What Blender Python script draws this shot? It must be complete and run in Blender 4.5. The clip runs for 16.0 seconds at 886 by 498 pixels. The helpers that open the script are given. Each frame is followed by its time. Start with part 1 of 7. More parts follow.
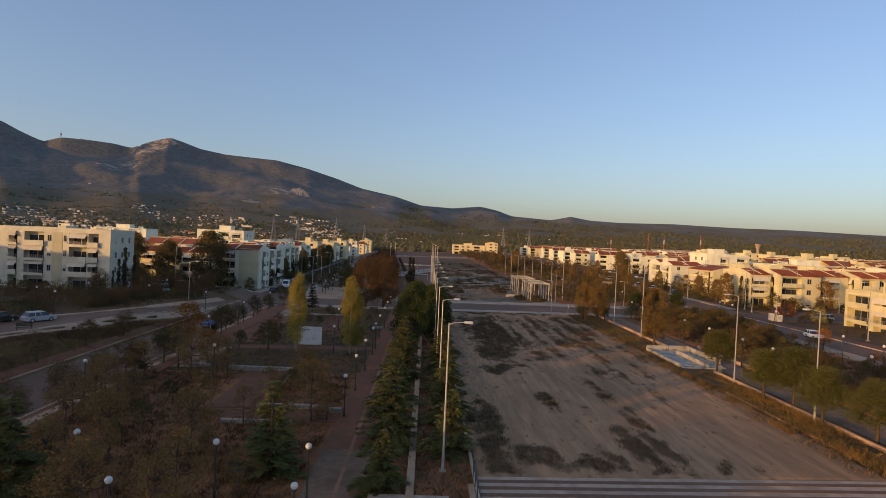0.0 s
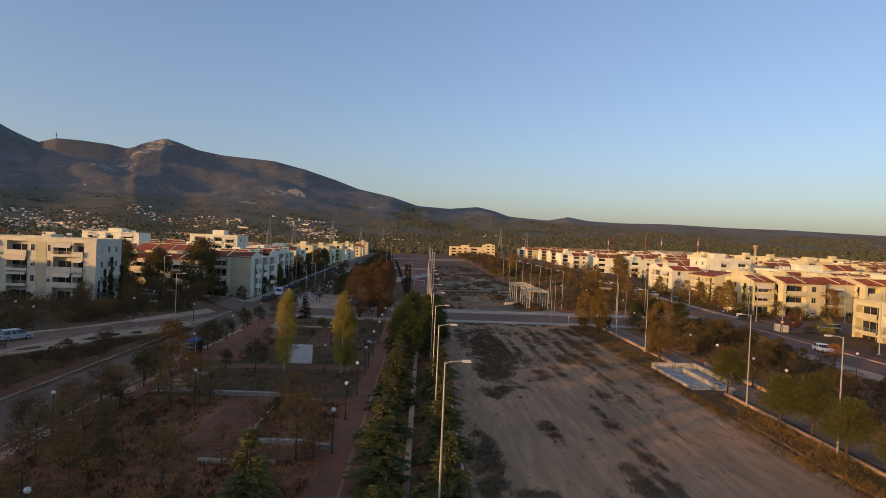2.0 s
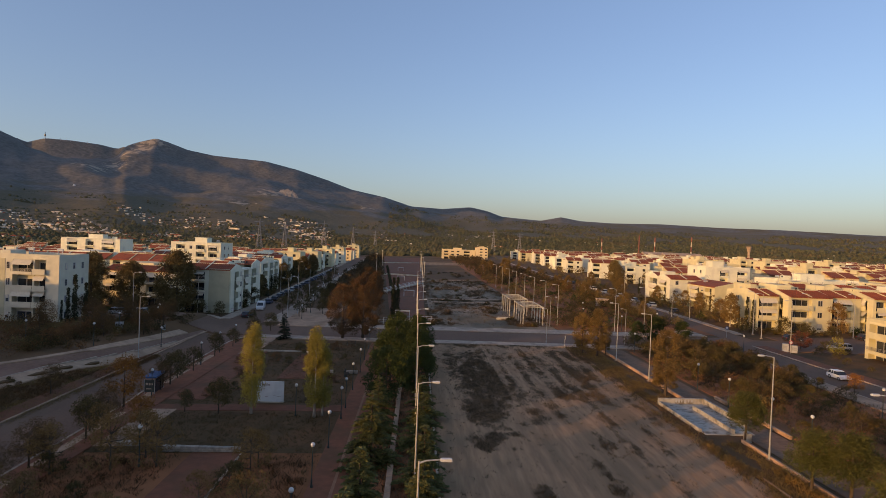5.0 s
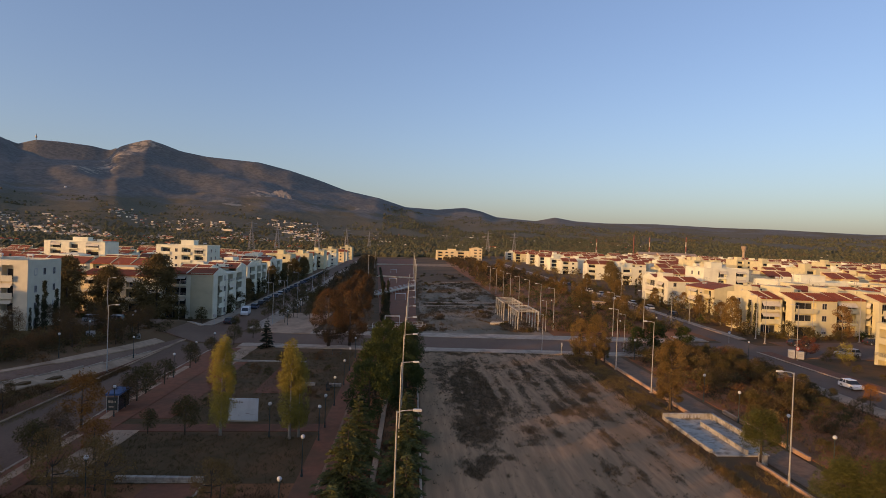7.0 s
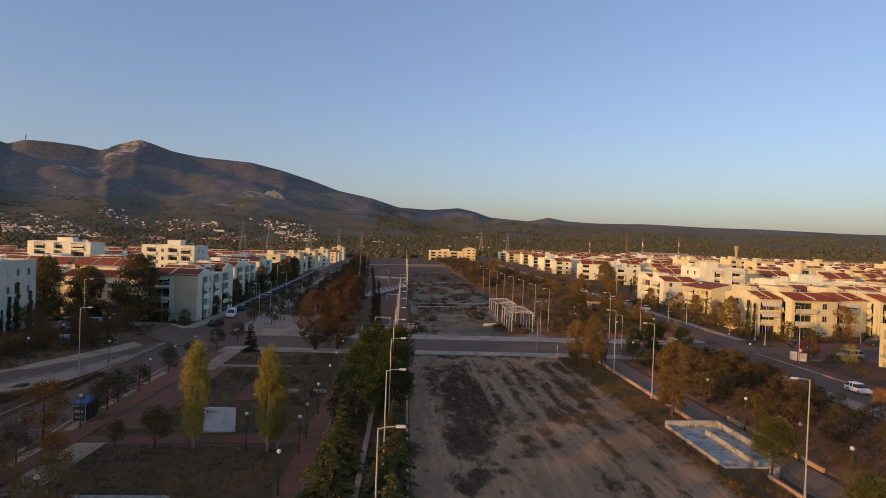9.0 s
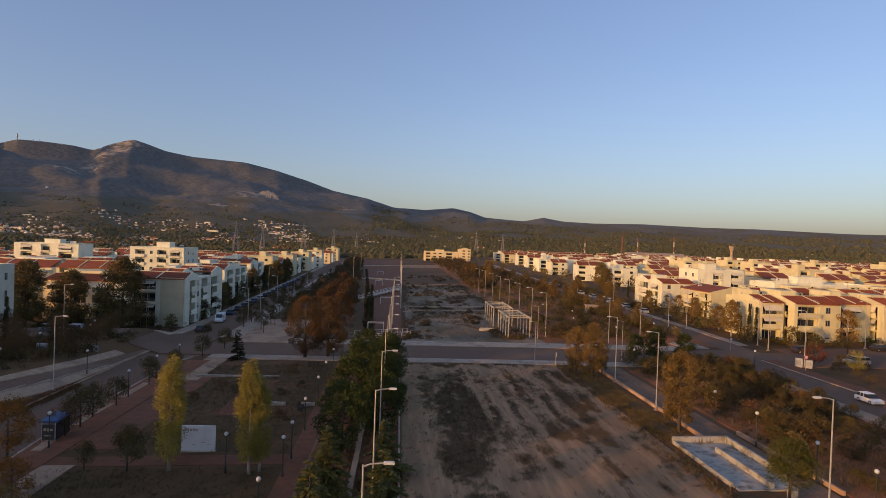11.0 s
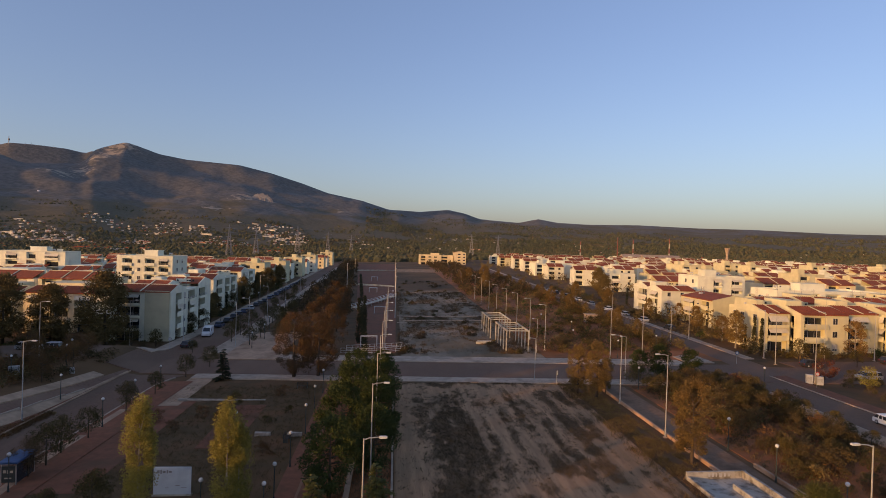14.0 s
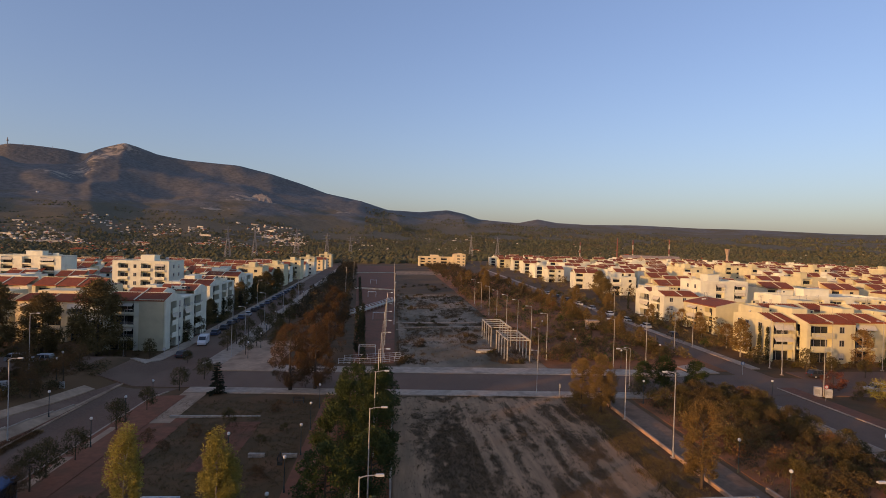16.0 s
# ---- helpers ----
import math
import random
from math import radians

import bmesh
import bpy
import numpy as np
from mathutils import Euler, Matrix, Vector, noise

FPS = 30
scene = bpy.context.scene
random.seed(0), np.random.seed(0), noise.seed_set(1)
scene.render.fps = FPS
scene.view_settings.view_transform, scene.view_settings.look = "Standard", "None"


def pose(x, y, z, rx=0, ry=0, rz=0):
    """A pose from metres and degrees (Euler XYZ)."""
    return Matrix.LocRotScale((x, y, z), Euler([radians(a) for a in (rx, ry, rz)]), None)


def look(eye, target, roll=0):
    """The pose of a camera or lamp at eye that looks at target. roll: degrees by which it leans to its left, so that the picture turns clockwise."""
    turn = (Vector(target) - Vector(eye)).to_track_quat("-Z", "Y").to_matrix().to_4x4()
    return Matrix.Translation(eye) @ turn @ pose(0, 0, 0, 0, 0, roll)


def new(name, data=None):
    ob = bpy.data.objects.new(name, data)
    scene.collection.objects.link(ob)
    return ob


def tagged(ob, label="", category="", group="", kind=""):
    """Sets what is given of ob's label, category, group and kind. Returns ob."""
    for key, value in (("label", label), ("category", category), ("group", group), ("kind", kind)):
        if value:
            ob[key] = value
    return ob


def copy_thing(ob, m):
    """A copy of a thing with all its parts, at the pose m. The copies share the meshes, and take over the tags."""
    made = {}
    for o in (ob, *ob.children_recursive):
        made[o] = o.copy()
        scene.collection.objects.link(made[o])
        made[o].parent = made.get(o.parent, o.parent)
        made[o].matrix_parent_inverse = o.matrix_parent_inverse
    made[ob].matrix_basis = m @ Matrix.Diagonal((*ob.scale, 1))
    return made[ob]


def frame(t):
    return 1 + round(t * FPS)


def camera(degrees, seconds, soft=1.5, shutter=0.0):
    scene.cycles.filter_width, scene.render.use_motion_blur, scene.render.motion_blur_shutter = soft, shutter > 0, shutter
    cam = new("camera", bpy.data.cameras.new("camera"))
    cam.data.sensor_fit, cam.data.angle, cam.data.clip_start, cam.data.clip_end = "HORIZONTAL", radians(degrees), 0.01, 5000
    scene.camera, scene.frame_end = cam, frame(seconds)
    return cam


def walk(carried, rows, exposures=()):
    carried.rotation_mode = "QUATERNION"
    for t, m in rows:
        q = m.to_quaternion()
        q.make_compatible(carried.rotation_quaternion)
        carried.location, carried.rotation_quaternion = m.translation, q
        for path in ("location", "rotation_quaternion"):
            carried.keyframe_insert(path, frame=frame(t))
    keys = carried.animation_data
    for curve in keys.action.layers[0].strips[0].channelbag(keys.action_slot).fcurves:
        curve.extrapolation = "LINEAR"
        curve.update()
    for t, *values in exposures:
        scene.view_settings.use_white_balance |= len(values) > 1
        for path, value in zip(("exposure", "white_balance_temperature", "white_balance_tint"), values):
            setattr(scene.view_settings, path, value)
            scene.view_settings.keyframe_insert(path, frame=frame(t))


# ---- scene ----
# camera and walk
cam = camera(76.0, 16.0, 0.58)
PATH = [
    (0.0, look((-0.656, -3.489, 15.554), (2.16, 96.46, 13.960), 2.60)),
    (0.5, look((-0.630, -2.675, 15.930), (2.26, 97.27, 14.355), 2.57)),
    (1.0, look((-0.593, -1.823, 16.353), (2.40, 98.12, 14.800), 2.53)),
    (1.5, look((-0.556, -0.894, 16.833), (2.57, 99.05, 15.296), 2.51)),
    (2.0, look((-0.511, 0.126, 17.364), (2.80, 100.06, 15.840), 2.50)),
    (2.5, look((-0.436, 1.199, 17.937), (3.06, 101.13, 16.428), 2.50)),
    (3.0, look((-0.320, 2.317, 18.547), (3.38, 102.24, 17.053), 2.50)),
    (3.5, look((-0.163, 3.492, 19.162), (3.74, 103.40, 17.673), 2.50)),
    (4.0, look((0.043, 4.767, 19.732), (4.16, 104.67, 18.237), 2.48)),
    (4.5, look((0.290, 6.129, 20.184), (4.60, 106.03, 18.687), 2.44)),
    (5.0, look((0.563, 7.539, 20.526), (5.07, 107.43, 19.036), 2.39)),
    (5.5, look((0.849, 8.958, 20.766), (5.56, 108.84, 19.292), 2.33)),
    (6.0, look((1.131, 10.346, 20.912), (6.06, 110.21, 19.466), 2.27)),
    (6.5, look((1.396, 11.664, 20.972), (6.56, 111.52, 19.569), 2.22)),
    (7.0, look((1.629, 12.874, 20.953), (7.05, 112.72, 19.611), 2.17)),
    (7.5, look((1.826, 13.937, 20.886), (7.54, 113.77, 19.598), 2.13)),
    (8.0, look((1.983, 14.893, 20.798), (7.99, 114.70, 19.536), 2.10)),
    (8.5, look((2.122, 15.809, 20.728), (8.42, 115.60, 19.483), 2.09)),
    (9.0, look((2.247, 16.722, 20.712), (8.82, 116.50, 19.480), 2.09)),
    (9.5, look((2.348, 17.644, 20.777), (9.17, 117.40, 19.550), 2.08)),
    (10.0, look((2.429, 18.566, 20.914), (9.48, 118.31, 19.690), 2.07)),
    (10.5, look((2.495, 19.479, 21.112), (9.76, 119.21, 19.893), 2.06)),
    (11.0, look((2.550, 20.377, 21.361), (10.00, 120.09, 20.157), 2.04)),
    (11.5, look((2.597, 21.251, 21.650), (10.22, 120.95, 20.477), 2.00)),
    (12.0, look((2.641, 22.092, 21.968), (10.41, 121.78, 20.849), 1.96)),
    (12.5, look((2.685, 22.880, 22.308), (10.60, 122.56, 21.257), 1.90)),
    (13.0, look((2.735, 23.594, 22.657), (10.79, 123.26, 21.671), 1.84)),
    (13.5, look((2.784, 24.251, 22.999), (10.97, 123.91, 22.068), 1.79)),
    (14.0, look((2.813, 24.860, 23.343), (11.11, 124.51, 22.451), 1.76)),
    (14.5, look((2.827, 25.429, 23.709), (11.21, 125.07, 22.834), 1.72)),
    (15.0, look((2.838, 25.982, 24.105), (11.26, 125.62, 23.236), 1.70)),
    (15.5, look((2.862, 26.554, 24.533), (11.29, 126.19, 23.663), 1.69)),
    (16.0, look((2.902, 27.161, 24.973), (11.31, 126.80, 24.101), 1.69)),
]
walk(cam, PATH, [(0.0, 1.16, 8050, 31), (9.0, 1.10, 7970, 35), (16.0, 1.07, 7900, 38)])

# ---- world, sun ----
SUN_AZ, SUN_EL = 236.0, 5.6          # compass bearing of the sun from +y towards +x, height in degrees
world = bpy.data.worlds.new("world")
scene.world = world
world.use_nodes = True
wn = world.node_tree.nodes
sky = wn.new("ShaderNodeTexSky")
sky.sky_type, sky.sun_disc = "NISHITA", False
sky.sun_elevation, sky.sun_rotation = radians(SUN_EL), radians(SUN_AZ)
sky.altitude, sky.air_density, sky.dust_density, sky.ozone_density = 200, 1.0, 2.2, 3.1
wn["Background"].inputs["Strength"].default_value = 0.130
glow = wn.new("ShaderNodeMix")          # flat bluish fill added to the sky, evens the dome out a little
glow.data_type, glow.blend_type = "RGBA", "ADD"
glow.inputs["Factor"].default_value = 1.0
glow.inputs[7].default_value = (0.125, 0.282, 0.490, 1)
world.node_tree.links.new(sky.outputs[0], glow.inputs[6])
world.node_tree.links.new(glow.outputs[2], wn["Background"].inputs["Color"])
sun = new("sun", bpy.data.lights.new("sun", "SUN"))
sun.data.energy, sun.data.angle, sun.data.color = 1.45, radians(0.6), (1.0, 0.66, 0.23)
sd = Vector((math.sin(radians(SUN_AZ)) * math.cos(radians(SUN_EL)), math.cos(radians(SUN_AZ)) * math.cos(radians(SUN_EL)), math.sin(radians(SUN_EL))))
sun.matrix_world = look(sd * 300, (0, 0, 0))


# ---- materials ----
def material(name, c1, c2=None, scale=1.0, rough=0.85, bump=0.0, c3=None, scale3=0.1, cut3=(0.45, 0.65), vary=0.0, island=0.0,
             metal=0.0, stretch=(1, 1, 1), place=False, bump_scale=None, spec=0.3, detail=6.0, litter=None, bump_dist=0.05):
    """Two colours mixed by a fine noise, a third by a broad one, with a bump; vary: per object, island: per piece."""
    m = bpy.data.materials.new(name)
    m.use_nodes = True
    nt, n = m.node_tree, m.node_tree.nodes
    b = n["Principled BSDF"]
    b.inputs["Roughness"].default_value, b.inputs["Metallic"].default_value = rough, metal
    b.inputs["Specular IOR Level"].default_value = spec
    link = nt.links.new
    src = n.new("ShaderNodeNewGeometry").outputs["Position"] if place else n.new("ShaderNodeTexCoord").outputs["Object"]
    mp = n.new("ShaderNodeMapping")
    mp.inputs["Scale"].default_value = stretch
    link(src, mp.inputs["Vector"])

    def field(s, det=detail):
        t = n.new("ShaderNodeTexNoise")
        t.inputs["Scale"].default_value, t.inputs["Detail"].default_value = s, det
        link(mp.outputs[0], t.inputs["Vector"])
        return t.outputs["Fac"]

    def mix(f, a, c, lo=0.35, hi=0.65):
        r = n.new("ShaderNodeMapRange")
        r.inputs["From Min"].default_value, r.inputs["From Max"].default_value = lo, hi
        link(f, r.inputs["Value"])
        x = n.new("ShaderNodeMix")
        x.data_type = "RGBA"
        link(r.outputs[0], x.inputs["Factor"])
        for s, v in ((6, a), (7, c)):
            if isinstance(v, tuple):
                x.inputs[s].default_value = (*v, 1)
            else:
                link(v, x.inputs[s])
        return x.outputs[2]

    col = mix(field(scale), c1, c2 or tuple(v * 0.8 for v in c1))
    if c3:
        col = mix(field(scale3), col, c3, *cut3)
    if litter:                   # dead plant litter where the mesh's own attribute says so
        at = n.new("ShaderNodeAttribute")
        at.attribute_name = "litter"
        sm = n.new("ShaderNodeMath")
        sm.operation = "MULTIPLY_ADD"
        link(field(3.0, 8.0), sm.inputs[0])
        sm.inputs[1].default_value = 0.9
        link(at.outputs["Fac"], sm.inputs[2])
        col = mix(sm.outputs[0], col, litter, 0.56, 1.05)
    for amount, out in ((vary, "obj"), (island, "isl")):
        if amount:
            rnd = n.new("ShaderNodeObjectInfo").outputs["Random"] if out == "obj" else n.new("ShaderNodeNewGeometry").outputs["Random Per Island"]
            h = n.new("ShaderNodeHueSaturation")
            r = n.new("ShaderNodeMapRange")
            r.inputs["To Min"].default_value, r.inputs["To Max"].default_value = 1 - amount, 1 + amount
            link(rnd, r.inputs["Value"])
            link(r.outputs[0], h.inputs["Value"])
            link(col, h.inputs["Color"])
            col = h.outputs[0]
    link(col, b.inputs["Base Color"])
    if bump:
        bp = n.new("ShaderNodeBump")
        bp.inputs["Strength"].default_value, bp.inputs["Distance"].default_value = min(1.0, bump), bump_dist
        link(field(bump_scale or scale * 4), bp.inputs["Height"])
        link(bp.outputs[0], b.inputs["Normal"])
    return m


M = {}
M["earth"] = material("earth", (0.135, 0.066, 0.026), (0.089, 0.050, 0.019), 0.35, 0.95, 0.5, (0.178, 0.084, 0.033), 0.03, place=True)
M["park"] = material("park_soil", (0.230, 0.084, 0.029), (0.311, 0.106, 0.040), 0.5, 0.95, 0.6, (0.396, 0.138, 0.055), 0.12, (0.5, 0.7), place=True, bump_scale=4, detail=9.0)
M["lawn"] = material("dark_lawn_soil", (0.132, 0.066, 0.025), (0.093, 0.052, 0.019), 0.6, 0.95, 0.6, (0.186, 0.080, 0.032), 0.15, (0.52, 0.7), place=True, bump_scale=4, detail=9.0)
M["offwhite"] = material("offwhite_plaster", (0.64, 0.600, 0.470), (0.56, 0.525, 0.41), 0.5, 0.85, 0.1, (0.46, 0.43, 0.335), 0.22, (0.52, 0.8))
M["dirt"] = material("field_dirt", (0.462, 0.248, 0.129), (0.312, 0.166, 0.087), 1.6, 0.95, 0.8, (0.255, 0.146, 0.076), 0.33, (0.48, 0.70), stretch=(1.0, 0.13, 1.0), place=True, bump_scale=5, detail=9.0, litter=(0.158, 0.090, 0.046))
M["farfield"] = material("far_field", (0.33, 0.225, 0.145), (0.22, 0.155, 0.098), 0.5, 0.95, 0.3, (0.120, 0.090, 0.052), 0.07, (0.44, 0.60), stretch=(1.0, 0.4, 1.0), place=True, detail=9.0)
M["asphalt"] = material("asphalt", (0.201, 0.106, 0.065), (0.157, 0.082, 0.051), 5.0, 0.9, 0.3, (0.227, 0.125, 0.078), 0.10, (0.48, 0.68), stretch=(1, 0.5, 1), place=True, detail=9.0)
M["path"] = material("worn_path", (0.281, 0.153, 0.090), (0.215, 0.116, 0.069), 2.0, 0.95, 0.3, (0.154, 0.084, 0.048), 0.3, (0.5, 0.7), place=True, detail=9.0)
M["concrete"] = material("concrete", (0.486, 0.350, 0.255), (0.389, 0.280, 0.200), 1.2, 0.9, 0.2, (0.270, 0.192, 0.135), 0.3, (0.50, 0.72), vary=0.06, place=True, detail=9.0)
M["paving"] = material("pavement_slabs", (0.524, 0.316, 0.198), (0.413, 0.248, 0.154), 1.2, 0.9, 0.2, (0.281, 0.162, 0.098), 0.25, (0.48, 0.70), vary=0.06, place=True, detail=9.0)
M["slip"] = material("slip_road_setts", (0.237, 0.118, 0.073), (0.181, 0.089, 0.055), 2.5, 0.9, 0.3, (0.265, 0.148, 0.096), 0.12, (0.5, 0.7), place=True, detail=9.0)
M["pale"] = material("pale_concrete", (0.545, 0.490, 0.385), (0.425, 0.375, 0.295), 1.5, 0.85, 0.15, (0.27, 0.225, 0.165), 0.6, (0.48, 0.70), vary=0.05, place=True)
M["stone"] = material("rubble_stone", (0.40, 0.34, 0.27), (0.28, 0.24, 0.20), 2.5, 0.9, 0.5, vary=0.2, island=0.25)
M["brickpave"] = material("brick_paving", (0.272, 0.091, 0.045), (0.206, 0.072, 0.035), 1.2, 0.9, 0.3, (0.160, 0.072, 0.034), 0.2, (0.5, 0.7), vary=0.12, place=True)
M["joint"] = material("worn_joint", (0.376, 0.175, 0.095), (0.283, 0.130, 0.071), 1.0, 0.9, place=True)
M["white"] = material("white_plaster", (0.75, 0.735, 0.58), (0.68, 0.665, 0.52), 0.5, 0.85, 0.1, (0.52, 0.50, 0.41), 0.22, (0.54, 0.8), vary=0.08)
M["cream"] = material("cream_plaster", (0.66, 0.595, 0.37), (0.585, 0.525, 0.33), 0.5, 0.85, 0.1, (0.50, 0.45, 0.31), 0.22, (0.54, 0.8), vary=0.11)
M["basin"] = material("stained_basin_concrete", (0.44, 0.405, 0.345), (0.33, 0.305, 0.265), 0.9, 0.85, 0.2, (0.17, 0.145, 0.115), 1.1, (0.50, 0.66), vary=0.08, place=True, detail=10.0)
M["yellow"] = material("yellow_plaster", (0.75, 0.62, 0.38), (0.68, 0.56, 0.35), 0.5, 0.85, 0.1, (0.56, 0.47, 0.30), 0.22, (0.56, 0.8), vary=0.06)
M["olive"] = material("olive_plaster", (0.50, 0.46, 0.31), (0.45, 0.41, 0.28), 0.5, 0.85, 0.1, (0.38, 0.35, 0.25), 0.25, (0.55, 0.8))
M["tile"] = material("red_roof_tile", (0.325, 0.080, 0.032), (0.240, 0.060, 0.027), 1.5, 0.85, 0.4, (0.155, 0.046, 0.030), 0.3, (0.55, 0.75), vary=0.15, bump_scale=7, stretch=(4, 1, 1))
M["glass"] = material("window_glass", (0.035, 0.04, 0.045), (0.02, 0.022, 0.026), 0.8, 0.12, vary=0.3, spec=0.5)
M["alu"] = material("window_frame", (0.42, 0.42, 0.42), (0.36, 0.36, 0.36), 2.0, 0.5)
M["rail"] = material("railing_metal", (0.30, 0.29, 0.28), None, 2.0, 0.5, metal=0.3)
M["awning"] = material("awning_cloth", (0.62, 0.56, 0.44), (0.55, 0.50, 0.40), 2.0, 0.9, vary=0.12)
M["galv"] = material("galvanised_steel", (0.48, 0.46, 0.42), (0.40, 0.385, 0.36), 3.0, 0.5, metal=0.4)
M["green_pole"] = material("dark_green_paint", (0.035, 0.045, 0.042), (0.05, 0.06, 0.055), 3.0, 0.5)
M["globe"] = material("opal_globe", (0.62, 0.61, 0.58), (0.55, 0.54, 0.52), 2.0, 0.3)
M["head"] = material("lamp_head", (0.58, 0.57, 0.54), (0.50, 0.49, 0.47), 2.0, 0.4)
M["bark"] = material("bark", (0.10, 0.070, 0.048), (0.06, 0.042, 0.03), 4.0, 0.95, 0.6, stretch=(1, 1, 0.3))
M["palebark"] = material("pale_bark", (0.36, 0.31, 0.25), (0.24, 0.20, 0.16), 4.0, 0.9, 0.4, stretch=(1, 1, 0.4))


def leaf(name, c1, c2, vary=0.12, isl=0.24):
    return material(name, c1, c2, 0.6, 0.75, vary=vary, island=isl, spec=0.2)


M["conifer"] = leaf("conifer_needles", (0.082, 0.084, 0.024), (0.140, 0.126, 0.034))
M["pine"] = leaf("pine_needles", (0.056, 0.062, 0.016), (0.094, 0.088, 0.022))
M["evergreen"] = leaf("evergreen_leaves", (0.034, 0.049, 0.012), (0.056, 0.069, 0.016))
M["poplar"] = leaf("poplar_leaves", (0.33, 0.255, 0.050), (0.21, 0.180, 0.042))
M["rust"] = leaf("rust_leaves", (0.195, 0.086, 0.030), (0.112, 0.060, 0.024))
M["rusttree"] = leaf("hanging_rust_leaves", (0.128, 0.060, 0.022), (0.064, 0.042, 0.017))
M["brownleaf"] = leaf("thin_brown_leaves", (0.134, 0.072, 0.026), (0.104, 0.058, 0.022))
M["tan"] = leaf("tan_leaves", (0.225, 0.132, 0.040), (0.140, 0.092, 0.032))
M["orange"] = leaf("orange_leaves", (0.320, 0.121, 0.020), (0.185, 0.083, 0.020))
M["red"] = leaf("red_leaves", (0.165, 0.050, 0.028), (0.10, 0.040, 0.022))
M["dull"] = leaf("dull_green_leaves", (0.104, 0.075, 0.023), (0.068, 0.054, 0.018))
M["olivetree"] = leaf("olive_leaves", (0.178, 0.104, 0.035), (0.250, 0.138, 0.046))
M["scrub"] = leaf("scrub_leaves", (0.106, 0.070, 0.026), (0.066, 0.048, 0.019))
M["cypress"] = leaf("cypress_needles", (0.034, 0.036, 0.016), (0.050, 0.050, 0.021))
M["shade"] = leaf("shade_tree_leaves", (0.205, 0.140, 0.052), (0.130, 0.092, 0.036))
M["dry"] = leaf("dry_grass", (0.27, 0.150, 0.045), (0.12, 0.085, 0.032))
M["weed"] = leaf("dead_weeds", (0.158, 0.098, 0.050), (0.094, 0.061, 0.032))
M["grass"] = leaf("rough_grass", (0.090, 0.064, 0.021), (0.122, 0.076, 0.026))
M["vergeolive"] = leaf("olive_verge_grass", (0.205, 0.130, 0.046), (0.140, 0.092, 0.034))
M["rustgrass"] = leaf("dark_rust_grass", (0.145, 0.062, 0.022), (0.094, 0.044, 0.017))
M["verge"] = leaf("verge_grass", (0.195, 0.122, 0.038), (0.260, 0.150, 0.050))


# ---- mesh kit ----
SLOPE = math.tan(radians(1.2))


def ease(u):
    u = min(1.0, max(0.0, u))
    return u * u * (3 - 2 * u)


def gz(x, y=None):
    """Height of the gently cross-sloped ground; with y, also of the bank that rises west of the street."""
    z = 160 * SLOPE * math.tanh(x / 160)
    return z if y is None else z + 2.4 * ease((-40 - x) / 10) * ease((150 - y) / 9)


